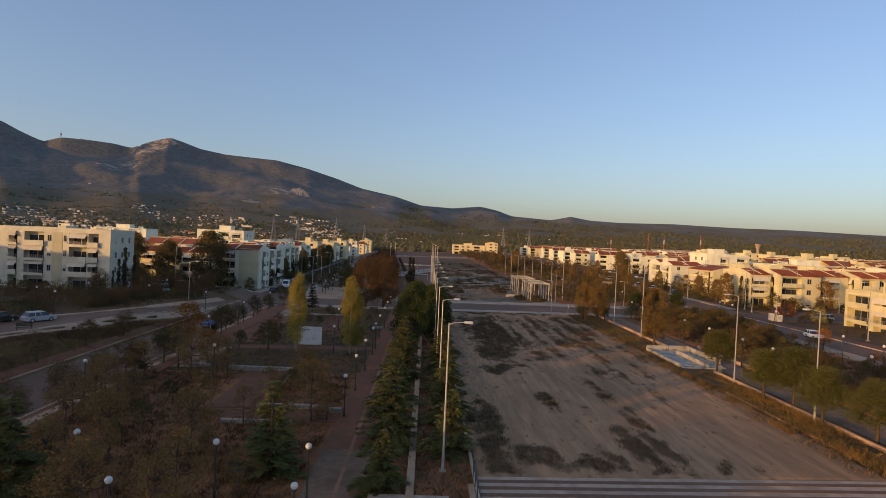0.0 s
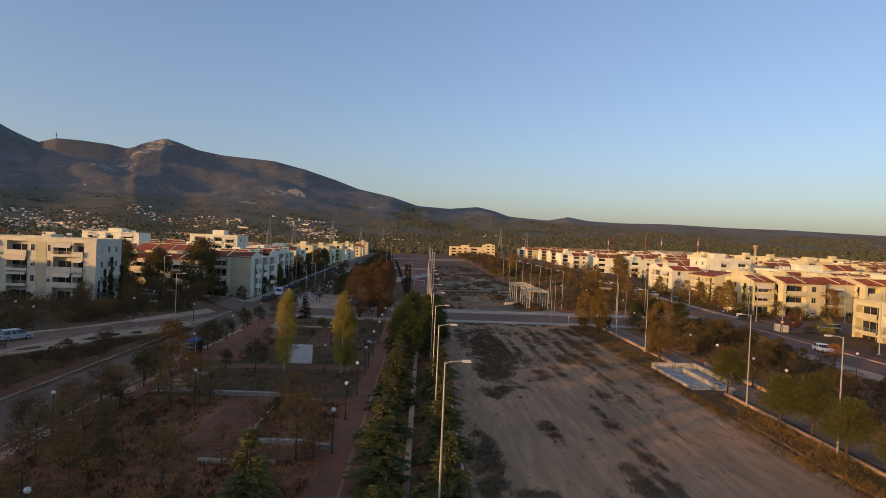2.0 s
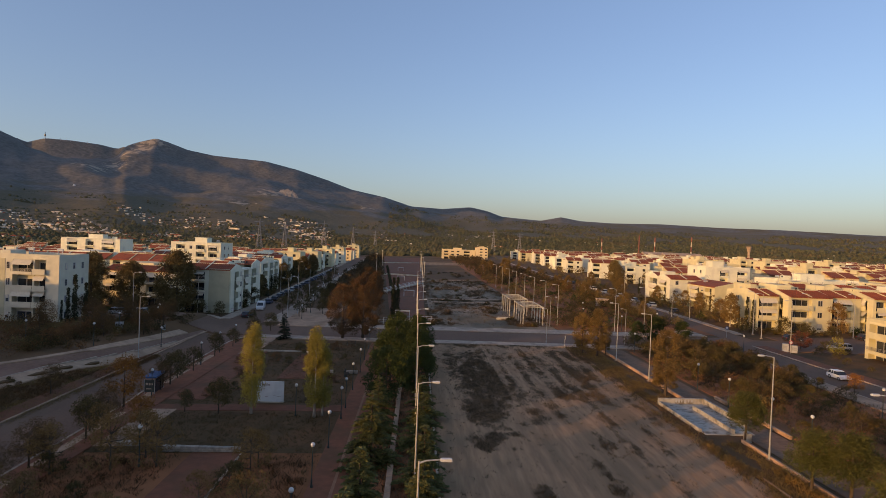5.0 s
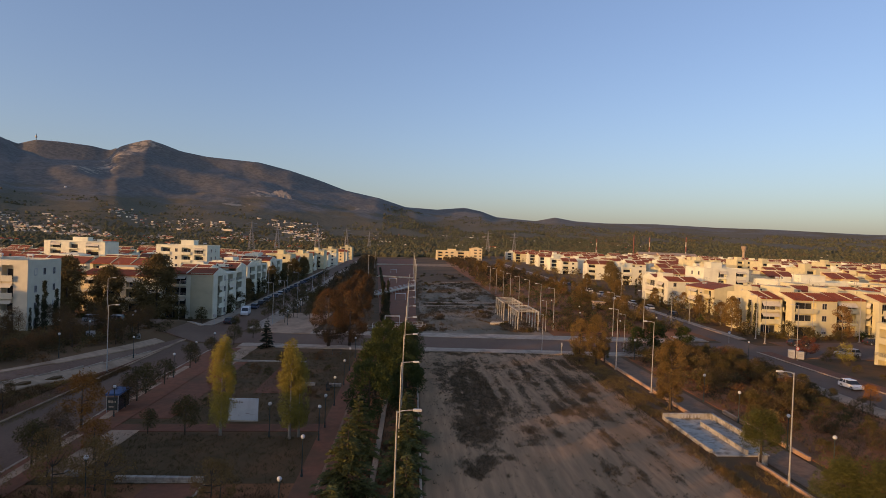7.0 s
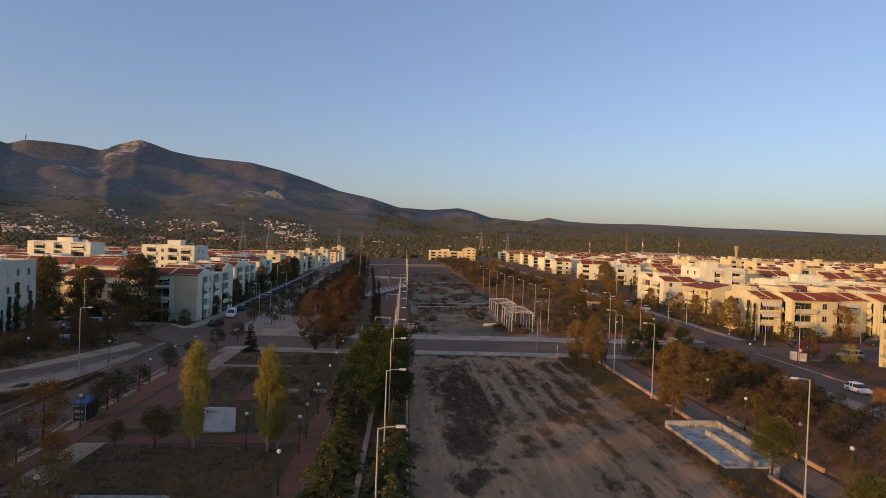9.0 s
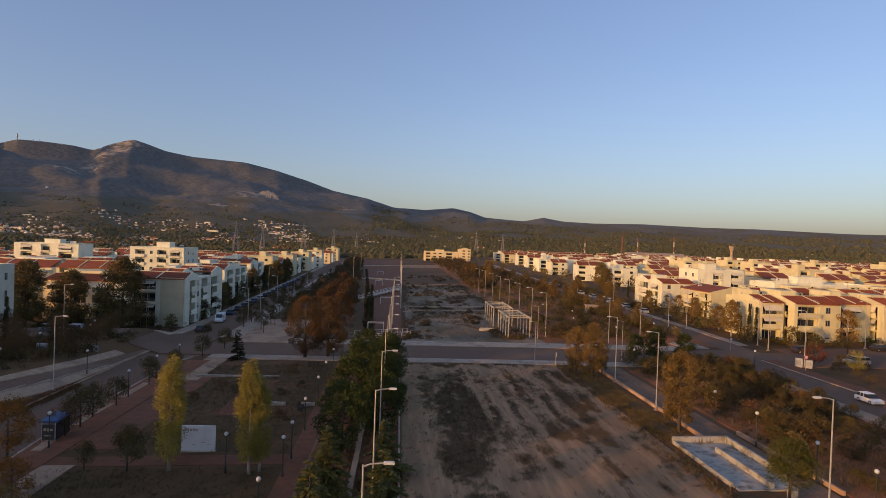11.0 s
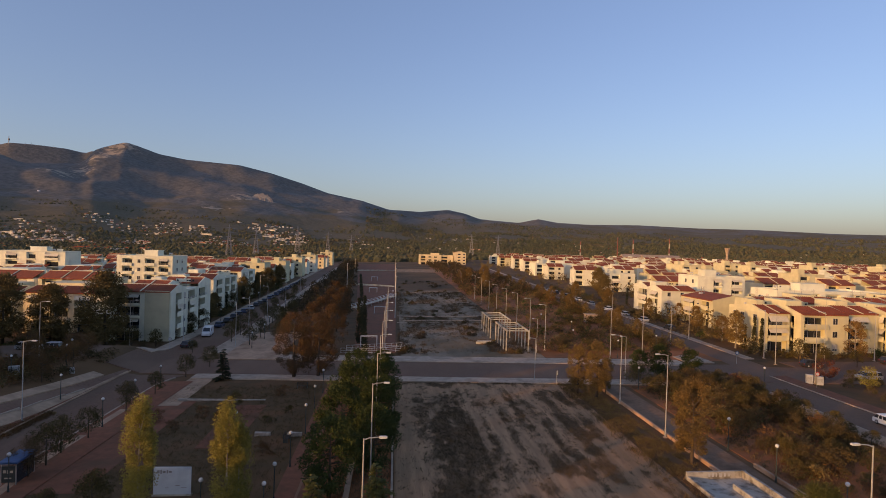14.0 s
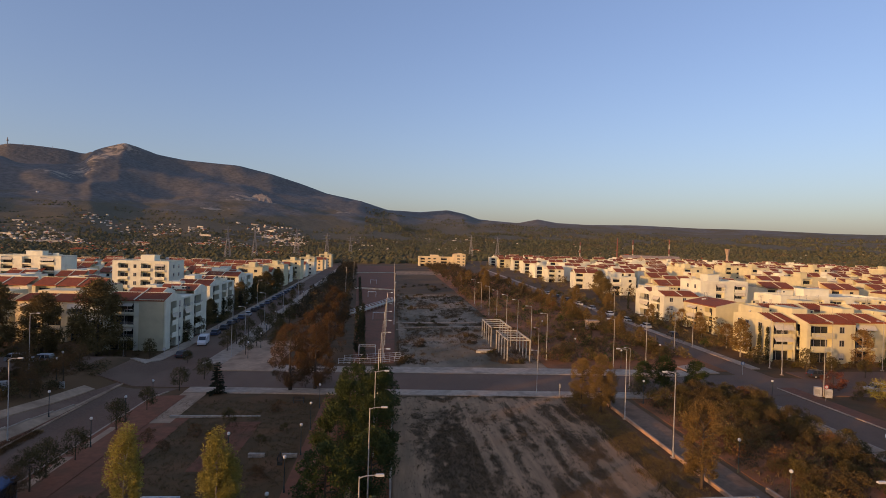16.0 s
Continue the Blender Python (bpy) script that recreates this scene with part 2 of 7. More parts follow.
class Kit:
    """Vertices and faces of one mesh."""

    def __init__(self):
        self.v, self.f, self.mi, self.cur = [], [], [], 0

    def add(self, vs, fs):
        k = len(self.v)
        self.v.extend(vs)
        for f in fs:
            self.f.append([k + i for i in f])
            self.mi.append(self.cur)
        return self

    def box(self, x0, x1, y0, y1, z0, z1, m=None):
        vs = [Vector((x, y, z)) for z in (z0, z1) for y in (y0, y1) for x in (x0, x1)]
        if m:
            vs = [m @ v for v in vs]
        return self.add([tuple(v) for v in vs], [(0, 2, 3, 1), (4, 5, 7, 6), (0, 1, 5, 4), (2, 6, 7, 3), (0, 4, 6, 2), (1, 3, 7, 5)])

    def chamfer(self, x0, x1, y0, y1, z0, z1, c, m=None):
        """A box whose upper edges are chamfered by c."""
        lo = [(x0, y0), (x1, y0), (x1, y1), (x0, y1)]
        hi = [(x0 + c, y0 + c), (x1 - c, y0 + c), (x1 - c, y1 - c), (x0 + c, y1 - c)]
        vs = [Vector((*p, z0)) for p in lo] + [Vector((*p, z1 - c)) for p in lo] + [Vector((*p, z1)) for p in hi]
        if m:
            vs = [m @ v for v in vs]
        fs = [(3, 2, 1, 0), (8, 9, 10, 11)]
        for i in range(4):
            j = (i + 1) % 4
            fs += [(i, j, 4 + j, 4 + i), (4 + i, 4 + j, 8 + j, 8 + i)]
        return self.add([tuple(v) for v in vs], fs)

    def tube(self, pts, radii, n=6, caps=True):
        """A round tapered bar along pts."""
        vs, fs = [], []
        for i, p in enumerate(pts):
            p = Vector(p)
            a, b = Vector(pts[max(i - 1, 0)]), Vector(pts[min(i + 1, len(pts) - 1)])
            d = (b - a).normalized()
            u = d.orthogonal().normalized()
            w = d.cross(u)
            for k in range(n):
                t = 2 * math.pi * k / n
                vs.append(tuple(p + radii[i] * (math.cos(t) * u + math.sin(t) * w)))
        for i in range(len(pts) - 1):
            for k in range(n):
                q = (k + 1) % n
                fs.append((i * n + k, i * n + q, (i + 1) * n + q, (i + 1) * n + k))
        if caps:
            fs.append(tuple(range(n - 1, -1, -1)))
            fs.append(tuple(range((len(pts) - 1) * n, len(pts) * n)))
        return self.add(vs, fs)

    def prism(self, poly, axis, a, b):
        """A flat outline (pairs) pushed from a to b along axis 'x', 'y' or 'z'."""
        def at(p, q):
            return (q, p[0], p[1]) if axis == "x" else (p[0], q, p[1]) if axis == "y" else (p[0], p[1], q)
        n = len(poly)
        vs = [at(p, a) for p in poly] + [at(p, b) for p in poly]
        fs = [tuple(range(n)), tuple(range(2 * n - 1, n - 1, -1))]
        fs += [(i, n + i, n + (i + 1) % n, (i + 1) % n) for i in range(n)]
        return self.add(vs, fs)

    def ball(self, c, r, seg=12, rings=8, squash=1.0, rough=0.0):
        vs, fs = [], []
        for i in range(rings + 1):
            t = math.pi * i / rings
            for k in range(seg):
                p = 2 * math.pi * k / seg
                d = Vector((math.sin(t) * math.cos(p), math.sin(t) * math.sin(p), math.cos(t) * squash))
                q = r * (1 + (rough * noise.noise(d * 2.3 + Vector(c)) if rough else 0))
                vs.append((c[0] + d.x * q, c[1] + d.y * q, c[2] + d.z * q))
        for i in range(rings):
            for k in range(seg):
                j = (k + 1) % seg
                fs.append((i * seg + k, (i + 1) * seg + k, (i + 1) * seg + j, i * seg + j))
        return self.add(vs, fs)

    def mesh(self, name, mats, smooth=False):
        me = bpy.data.meshes.new(name)
        me.from_pydata(self.v, [], self.f)
        for m in mats:
            me.materials.append(m)
        if len(mats) > 1:
            me.polygons.foreach_set("material_index", self.mi)
        if smooth:
            me.polygons.foreach_set("use_smooth", [True] * len(self.f))
        me.update()
        return me


def part(name, kit, mat, parent=None, label="", smooth=False):
    """Links a kit as one mesh object under a thing or a part."""
    mats = mat if isinstance(mat, (list, tuple)) else [mat]
    ob = new(name, kit.mesh(name, mats, smooth))
    if parent:
        ob.parent = parent
    if label:
        tagged(ob, label)
    return ob


def thing(name, label, category, m=None, group="", kind=""):
    ob = tagged(new(name), label, category, group, kind)
    ob.empty_display_size = 0.3
    if m is not None:
        ob.matrix_basis = m
    return ob


def stand(x, y, rz=0.0, s=1.0, dz=0.0):
    """A pose on the ground."""
    return pose(x, y, gz(x, y) + dz, 0, 0, rz) @ Matrix.Scale(s, 4)


# ---- ground ----
def slab(name, label, category, mat, xs, lo, hi, h, ny=1, skirt=0.25, parent=None):
    """A raised sheet over the ground: for each x in xs from y = lo(x) to hi(x), its top h above the ground."""
    k = Kit()
    n, cols = ny + 1, len(xs)
    top, bot = [], []
    for x in xs:
        a, b = lo(x), hi(x)
        for j in range(n):
            y = a + (b - a) * j / ny
            top.append((x, y, gz(x, y) + h))
            bot.append((x, y, gz(x, y) - skirt))
    fs = []
    N = len(top)
    for i in range(cols - 1):
        for j in range(ny):
            p = i * n + j
            fs.append((p, p + n, p + n + 1, p + 1))
        fs.append((N + i * n, N + (i + 1) * n, (i + 1) * n, i * n))
        fs.append(((i + 1) * n - 1, (i + 2) * n - 1, N + (i + 2) * n - 1, N + (i + 1) * n - 1))
    for j in range(ny):
        fs.append((j, j + 1, N + j + 1, N + j))
        q = (cols - 1) * n + j
        fs.append((q + 1, q, N + q, N + q + 1))
    k.add(top + bot, fs)
    ob = part(name, k, mat, parent)
    return ob if parent else tagged(ob, label, category, "", "structure")


def span(a, b, step=4.0):
    n = max(1, int(round((b - a) / step)))
    return [a + (b - a) * i / n for i in range(n + 1)]


def const(v):
    return lambda x: v


rings = [0, 10, 20, 30, 45, 60, 80, 100, 130, 160, 200, 250, 320, 400, 520, 700, 950, 1300, 1800, 2500, 3400, 4900]
k = Kit()
NA = 96
vs = [(0, 0, -0.02)]
for r in rings[1:]:
    for a in range(NA):
        t = 2 * math.pi * a / NA
        x, y = r * math.sin(t), r * math.cos(t)
        vs.append((x, y, gz(x) - 0.02))
fs = [(0, 1 + (a + 1) % NA, 1 + a) for a in range(NA)]
for i in range(len(rings) - 2):
    for a in range(NA):
        p, q = 1 + i * NA + a, 1 + i * NA + (a + 1) % NA
        fs.append((p, q, q + NA, p + NA))
k.add(vs, fs)
tagged(part("ground", k, M["earth"]), "brown earth with scrub and dry grass reaching the horizon", "ground", "", "structure")


k = Kit()
bx, by = [-160 + 2.0 * i for i in range(31)] + [-98 + 1.25 * i for i in range(47)], [2.0 * j for j in range(76)]
k.add([(x, y, gz(x, y) - 0.015) for y in by for x in bx], [(j * len(bx) + i, j * len(bx) + i + 1, (j + 1) * len(bx) + i + 1, (j + 1) * len(bx) + i) for j in range(len(by) - 1) for i in range(len(bx) - 1)])
tagged(part("ground_bank", k, M["earth"], smooth=True), "brown earth bank rising gently west of the street", "ground", "", "structure")


def cross(x):
    """The near edge of the crossing road's pavement."""
    return 119.4 - 0.10 * x


def coff(d):
    return lambda x: cross(x) + d


# crossing road
slab("road_cross", "grey asphalt road crossing the vacant strip", "road", M["asphalt"], span(-160, 150, 6), coff(3.9), coff(16.4), 0.06, 4)
slab("pavement_cross_south", "pale concrete pavement along the crossing road", "pavement", M["concrete"], span(-31, 58, 4), coff(0.6), coff(3.9), 0.16)
slab("pavement_cross_north", "pale concrete pavement on the far side of the crossing road", "pavement", M["concrete"], span(-20, 60, 4), coff(16.4), coff(21.5), 0.16)
# street on the west side of the park and its continuation

slab("pavement_corner", "pale concrete pavement at the street corner", "pavement", M["paving"], span(-31, -20, 2), coff(16.6), const(172), 0.15, 4)
# east street
slab("road_east", "asphalt street along the east side", "road", M["asphalt"], span(63.1, 70.2, 2), const(-60), const(131), 0.024, 10)
slab("pavement_east", "pale concrete pavement beside the east street", "pavement", M["paving"], span(60.0, 62.95, 2), const(-60), const(111), 0.15, 10)
slab("pavement_east_far", "reddish brick pavement beside the east houses", "pavement", M["brickpave"], span(70.4, 73.2, 2), const(60), const(121), 0.15, 10)
slab("pavement_island", "pale concrete traffic island at the junction", "pavement", M["concrete"], span(61, 66.5, 2), coff(19.5), lambda x: 138.5 + 0.5 * (x - 61), 0.15, 3)
slab("car_park", "asphalt parking court before the terrace", "road", M["asphalt"], span(80.5, 125, 5), const(119), const(133), 0.03, 3)
# west service road, slanting in


def along(table):
    ys, xs = zip(*table)
    return lambda y: float(np.interp(y, ys, xs))


west_edge = along(((40, -59), (69, -49.6), (73, -48.1), (77, -47.1), (83, -46.6), (88, -45.8), (93, -44.4), (97, -43.5), (102, -42.95), (112, -42.75), (128, -42.7)))
slip_near = along(((40, -62.5), (72, -52.0), (79, -49.7), (86, -48.6), (91, -47.2), (95, -46.3), (100, -45.2), (106, -44.6), (114, -43.2), (128, -42.9)))
slip_far = along(((40, -77), (78, -61), (84, -56.8), (88, -53.4), (94, -50.0), (98, -48.2), (104, -46.9), (113, -45.3), (125, -43.9), (131, -43.2)))


def strip_y(name, label, category, mat, ya, yb, x_lo, x_hi, h):
    """A sheet whose edges are given along y."""
    k = Kit()
    ys = span(ya, yb, 3)
    c = 5
    top = []
    for y in ys:
        a, b = x_lo(y), x_hi(y)
        top += [(a + (b - a) * q / (c - 1), y, gz(a + (b - a) * q / (c - 1), y) + h) for q in range(c)]
    bot = [(x, y, z - h - 0.2) for x, y, z in top]
    n = len(top)
    fs = []
    for i in range(len(ys) - 1):
        p = c * i
        fs += [(p + q, p + q + 1, p + q + 1 + c, p + q + c) for q in range(c - 1)]
        fs += [(n + p, p, p + c, n + p + c), (p + c - 1, n + p + c - 1, n + p + 2 * c - 1, p + 2 * c - 1)]
    for p in (0, n - c):
        fs += [(p + q, n + p + q, n + p + q + 1, p + q + 1) for q in range(c - 1)]
    k.add(top + bot, fs)
    return tagged(part(name, k, mat), label, category, "", "structure")


strip_y("road_east_far", "asphalt street past the east houses", "road", M["asphalt"], 128, 560, lambda y: 69.0 + 0.03 * (y - 128), lambda y: 75.0 + 0.03 * (y - 128), 0.028)
strip_y("pavement_east_north", "concrete pavement before the east gardens", "pavement", M["concrete"], 136, 560, lambda y: 75.1 + 0.03 * (y - 128), lambda y: 77.0 + 0.03 * (y - 128), 0.15)
def veer(y):
    """How far the west street has swung aside beyond the junction."""
    return 0.04 * max(0.0, y - 165)


strip_y("road_west_far", "asphalt street lined with parked cars", "road", M["asphalt"], 139, 640, lambda y: -44.5 - veer(y), lambda y: -35.5 - veer(y), 0.02)
strip_y("pavement_west_far", "concrete pavement beside the parked cars", "pavement", M["concrete"], 145, 560, lambda y: -35.4 - veer(y), lambda y: -31 - veer(y), 0.15)
strip_y("pavement_houses_west", "concrete pavement in front of the apartment blocks", "pavement", M["concrete"], 141, 560, lambda y: -47.5 - veer(y), lambda y: -44.6 - veer(y), 0.15)
strip_y("pavement_slip", "pale concrete pavement with tree pits beside the slip road", "pavement", M["paving"], 46, 127, lambda y: slip_near(y) + 0.1, west_edge, 0.15)
strip_y("road_slip", "reddish paved slip road between pale pavements", "road", M["slip"], 46, 131, lambda y: slip_far(y) + 0.1, slip_near, 0.04)
strip_y("pavement_slip_far", "pale concrete pavement under the apartment shrubs", "pavement", M["paving"], 46, 122, lambda y: slip_far(y) - 1.7, slip_far, 0.15)
park_kerb = along(((-60, -33.4), (62, -33.4), (77, -33.8), (88, -34.8), (118, -35.0), (123, -34.3), (126, -32.5)))
street_west = along(((-60, -41.6), (62, -42.2), (126, -42.6)))
strip_y("road_west", "purplish grey asphalt street beside the park", "road", M["asphalt"], -60, 126, street_west, park_kerb, 0.02)
strip_y("pavement_verge", "narrow pinkish brick footway beside the west street", "pavement", M["brickpave"], 50, 117, lambda y: max(street_west(y) - 1.5, west_edge(y) + 0.02), lambda y: street_west(y) - 0.12, 0.13)
# park
slab("park_soil", "reddish bare soil under the olive bushes of the park", "ground", M["park"], span(-31.0, -7.6, 3), const(-40), const(61.5), 0.03, 20)
slab("park_lawn", "dark rough lawn of the park", "ground", M["lawn"], span(-31.0, -7.6, 3), const(61.48), coff(0.2), 0.034, 20)
strip_y("pavement_park_west", "red brick pavement between street and park trees", "pavement", M["brickpave"], -40, 121, lambda y: park_kerb(y) + 0.25, const(-29.8), 0.13)
for ya, yb in ((40, 55), (58, 73.5), (78.6, 83.5), (86.5, 95), (98, 105.5)):
    strip_y("pavement_band", "pale slab band under the street trees", "pavement", M["paving"], ya, yb, lambda y: park_kerb(y) + 0.9, lambda y: park_kerb(y) + 1.9, 0.137)
slab("path_park_cross", "red brick path crossing the park", "pavement", M["brickpave"], span(-29.84, -7.6, 3), const(74.6), const(77.0), 0.07)
slab("plaza_west", "concrete paved corner of the park", "pavement", M["paving"], span(-29.84, -26.8, 1.5), const(63), const(75), 0.08)
slab("plaza_north", "concrete paved square at the park corner", "pavement", M["paving"], span(-31.0, -27, 1.5), const(107), coff(0.5), 0.08)
slab("plaza_brick", "red brick square in the park", "pavement", M["brickpave"], span(-29.84, -25.2, 2), const(79), const(109.5), 0.06)
slab("court_brick", "red brick seating court sunk between low walls", "pavement", M["brickpave"], span(-19.8, -15.3, 2), const(47.6), const(61.5), 0.06)
slab("court_brick_south", "red brick paving before the low court wall", "pavement", M["brickpave"], span(-17.6, -7.6, 2), const(43.9), const(47.2), 0.055)
slab("court_kerb", "thin pale kerb edging the brick court", "trim", M["concrete"], [-15.25, -15.05], const(48.4), const(61.4), 0.12)
slab("court_brick_north", "red brick seating court between planters", "pavement", M["brickpave"], span(-19.0, -14.8, 2), const(90), const(107), 0.06)
slab("path_park_edge", "red brick garden path with a pale joint line", "pavement", M["brickpave"], span(-7.64, -3.47, 1.3), const(38), const(119), 0.05, 6)
slab("path_park_south", "worn grey garden path", "pavement", M["path"], span(-7.64, -3.47, 1.3), const(-40), const(38), 0.05, 6)
slab("path_joint", "worn joint line along the garden path", "trim", M["joint"], [-5.7, -5.45], const(-40), const(119), 0.056, 8)
slab("tree_strip", "dark soil under the conifer row", "ground", M["park"], span(-3.5, 3.0, 2), const(-40), coff(0.2), 0.03, 8)
# vacant strip
# weed patches on the field: centre, half widths, density
PATCH = ((12.5, 107, 5.5, 6, 0.5), (11.2, 91, 3.9, 13, 1.0), (9.6, 76, 2.7, 7, 1.1), (20.3, 102, 2.2, 11, 0.7), (28, 108, 3.2, 5, 0.9), (25.8, 95, 3.0, 9, 0.9), (24.6, 84, 2.6, 7, 0.9),
         (20.8, 84, 1.4, 4, 0.9), (24, 74, 1.0, 5, 0.8), (29.3, 76, 0.9, 6, 0.6), (9.4, 66, 3.0, 2.4, 0.9), (20, 64, 1.2, 2.6, 0.7), (16, 82, 2.6, 5, 0.5), (15.8, 73.5, 2.3, 4, 0.5))
PATCH += ((17.4, 60, 0.5, 6, 0.8), (18.9, 49, 0.5, 8, 0.8), (22.6, 66, 0.6, 8, 0.6), (26.4, 66, 0.5, 7, 0.6), (23.6, 52, 0.5, 7, 0.5), (14.6, 92, 0.8, 9, 0.6), (17.6, 96, 0.8, 9, 0.6), (22.8, 92, 0.7, 10, 0.7), (18.2, 75, 1.2, 5, 0.5), (11.6, 53, 1.1, 4.2, 0.9), (18.0, 56, 0.7, 5.5, 0.7), (17.7, 46.5, 0.7, 2.2, 0.9), (17.0, 40, 1.8, 3.6, 1.0), (13.8, 38.2, 1.1, 2.2, 0.9), (5.2, 43, 1.3, 9, 0.9),
          (8.3, 37.5, 1.9, 2, 0.8), (14, 35.4, 10, 1.2, 0.8), (16, 117.4, 13, 1.8, 0.8), (7, 100, 1.6, 14, 0.4))


def weediness(x, y):
    wx = x + 1.1 * noise.noise(Vector((x * 0.35, y * 0.12, 31)))
    wy = y + 4.0 * noise.noise(Vector((x * 0.4, y * 0.15, 37)))
    f = max(d * max(0.0, 1.2 - ((wx - cx) / (1.12 * rx)) ** 2 - ((wy - cy) / (1.12 * ry)) ** 2) for cx, cy, rx, ry, d in PATCH)
    clump = noise.noise(Vector((x * 0.8, y * 0.42, 9))) + 0.7 * noise.noise(Vector((x * 2.0, y * 1.1, 4)))
    row = math.sin(2.4 * x + 1.6 * noise.noise(Vector((x * 0.2, y * 0.045, 14))) + 0.03 * y)       # bare wheel lanes between the rows of weeds
    lane = max(0.0, min(1.0, 0.75 + 0.75 * row + 0.8 * noise.noise(Vector((x * 0.3, y * 0.09, 18)))))
    if x > 13.5:
        f *= 0.18 + 0.82 * lane
    f = max(0.0, min(1.0, 1.15 * f + 0.10 * (y > 70) - 0.20 + clump * (0.30 + 0.75 * min(f, 0.8))))
    speck = max(0.0, noise.noise(Vector((x * 1.7, y * 0.9, 21))) - 0.36) * (3.2 if y > 62 else 1.8)
    return max(f, 0.6 * speck, 0.003 + 0.006 * (y > 70))


k = Kit()
nx, ny = 141, 240
vs = []
for j in range(ny):
    for i in range(nx):
        x = 3.2 + 28.2 * i / (nx - 1)
        y = 33.4 + (cross(x) + 0.4 - 33.4) * j / (ny - 1)
        rut = 0.035 * noise.noise(Vector((x * 1.1, y * 0.12, 5))) + 0.02 * noise.noise(Vector((x * 2.5, y * 0.7, 8)))
        edge = i in (0, nx - 1) or j in (0, ny - 1)
        vs.append((x, y, gz(x) + (-0.1 if edge else 0.05 + rut)))
k.add(vs, [(j * nx + i, j * nx + i + 1, (j + 1) * nx + i + 1, (j + 1) * nx + i) for j in range(ny - 1) for i in range(nx - 1)])
field_ob = tagged(part("dirt_field", k, M["dirt"], smooth=True), "bare pinkish dirt field with wheel tracks", "ground", "", "structure")
lit = field_ob.data.attributes.new("litter", "FLOAT", "POINT")
lit.data.foreach_set("value", [min(1.0, 0.9 * weediness(v[0], v[1])) for v in vs])
slab("grass_strip", "dry grass verge beside the low wall", "ground", M["earth"], span(31.7, 35.1, 2), const(-20), coff(0.2), 0.04, 10)
slab("path_east", "grey asphalt footpath between low walls", "pavement", M["path"], span(36.6, 40.6, 2), const(-20), coff(0.2), 0.05, 10)
slab("dirt_field_north", "bare dirt ground beyond the crossing road", "ground", M["farfield"], span(4.5, 34, 5), coff(21.8), const(300), 0.03, 20)


def court_west(y):
    """The slanting west edge of the sports courts."""
    return -5.2 - 0.0635 * (y - 146)


strip_y("sports_court", "dark red surfaced sports courts", "ground", M["brickpave"], 144.5, 640, court_west, const(3.4), 0.04)
slab("scrub_lot", "dark scrubby soil beside the footpath", "ground", M["park"], span(41.6, 61.3, 4), const(-20), coff(0.2), 0.03, 10)
slab("scrub_lot_north", "dark scrubby soil beyond the road", "ground", M["park"], span(34.2, 69.5, 5), coff(21.8), const(560), 0.03, 10)

# ---- kerbs and low walls ----
def kerb_run(name, label, x, ys, w, h, mat, seg=6.0):
    """A kerb or low wall along y, made of separate lengths."""
    root = thing(name, label, "kerb" if h < 0.3 else "low wall", kind="structure")
    a, b = ys
    n = max(1, int(round((b - a) / seg)))
    L = (b - a) / n
    k = Kit()
    k.chamfer(-w / 2, w / 2, 0.01, L - 0.01, -0.2, h, 0.02)
    me = k.mesh("kerb_stone", [mat])
    for i in range(n):
        o = new("kerb_stone" if h < 0.3 else "wall_block", me)
        o.parent = root
        o.location = (x, a + i * L, gz(x))
    return root




kerb_run("kerb_field_west", "weathered concrete edging of the dirt field", 3.1, (30, 118), 0.22, 0.22, M["concrete"], 4.0)
kerb_run("kerb_east_street", "pale concrete kerb of the east street", 63.02, (20, 110), 0.2, 0.17, M["concrete"], 4.0)
kerb_run("kerb_east_houses", "reddish concrete kerb before the houses", 70.28, (60, 121), 0.2, 0.17, M["concrete"], 4.0)
kerb_run("low_wall_path", "low pale concrete wall along the footpath", 35.3, (0, 65), 0.28, 0.36, M["paving"], 4.0)
kerb_run("low_wall_path_north", "low pale concrete wall beside the footpath trees", 36.4, (79.6, 114), 0.28, 0.4, M["paving"], 4.0)
kerb_run("low_wall_scrub", "low pale concrete wall at the scrub edge", 41.2, (66, 81.5), 0.28, 0.4, M["paving"], 4.0)
slab("verge_edging", "thin half-buried concrete edging in the verge grass", "kerb", M["paving"], [31.75, 31.9], const(36), const(56), 0.14, 6)
kerb_run("channel_beam", "raised weathered concrete channel between the conifers", -1.05, (28, 86), 0.5, 0.35, M["paving"], 3.0)


def kerb_line(name, label, edge, ys, w, h, mat, seg=3.0):
    """A kerb that follows a gently bending edge, in separate stones."""
    root = thing(name, label, "kerb", kind="structure")
    y = ys[0]
    k = Kit()
    k.chamfer(-w / 2, w / 2, 0.01, seg - 0.01, -0.2, h, 0.02)
    me = k.mesh("kerb_stone", [mat])
    while y < ys[1]:
        o = new("kerb_stone", me)
        o.parent = root
        x0, x1 = edge(y), edge(y + seg)
        o.location, o.rotation_euler = (x0, y, gz(x0, y)), (0, 0, -math.atan2(x1 - x0, seg))
        y += seg
    return root


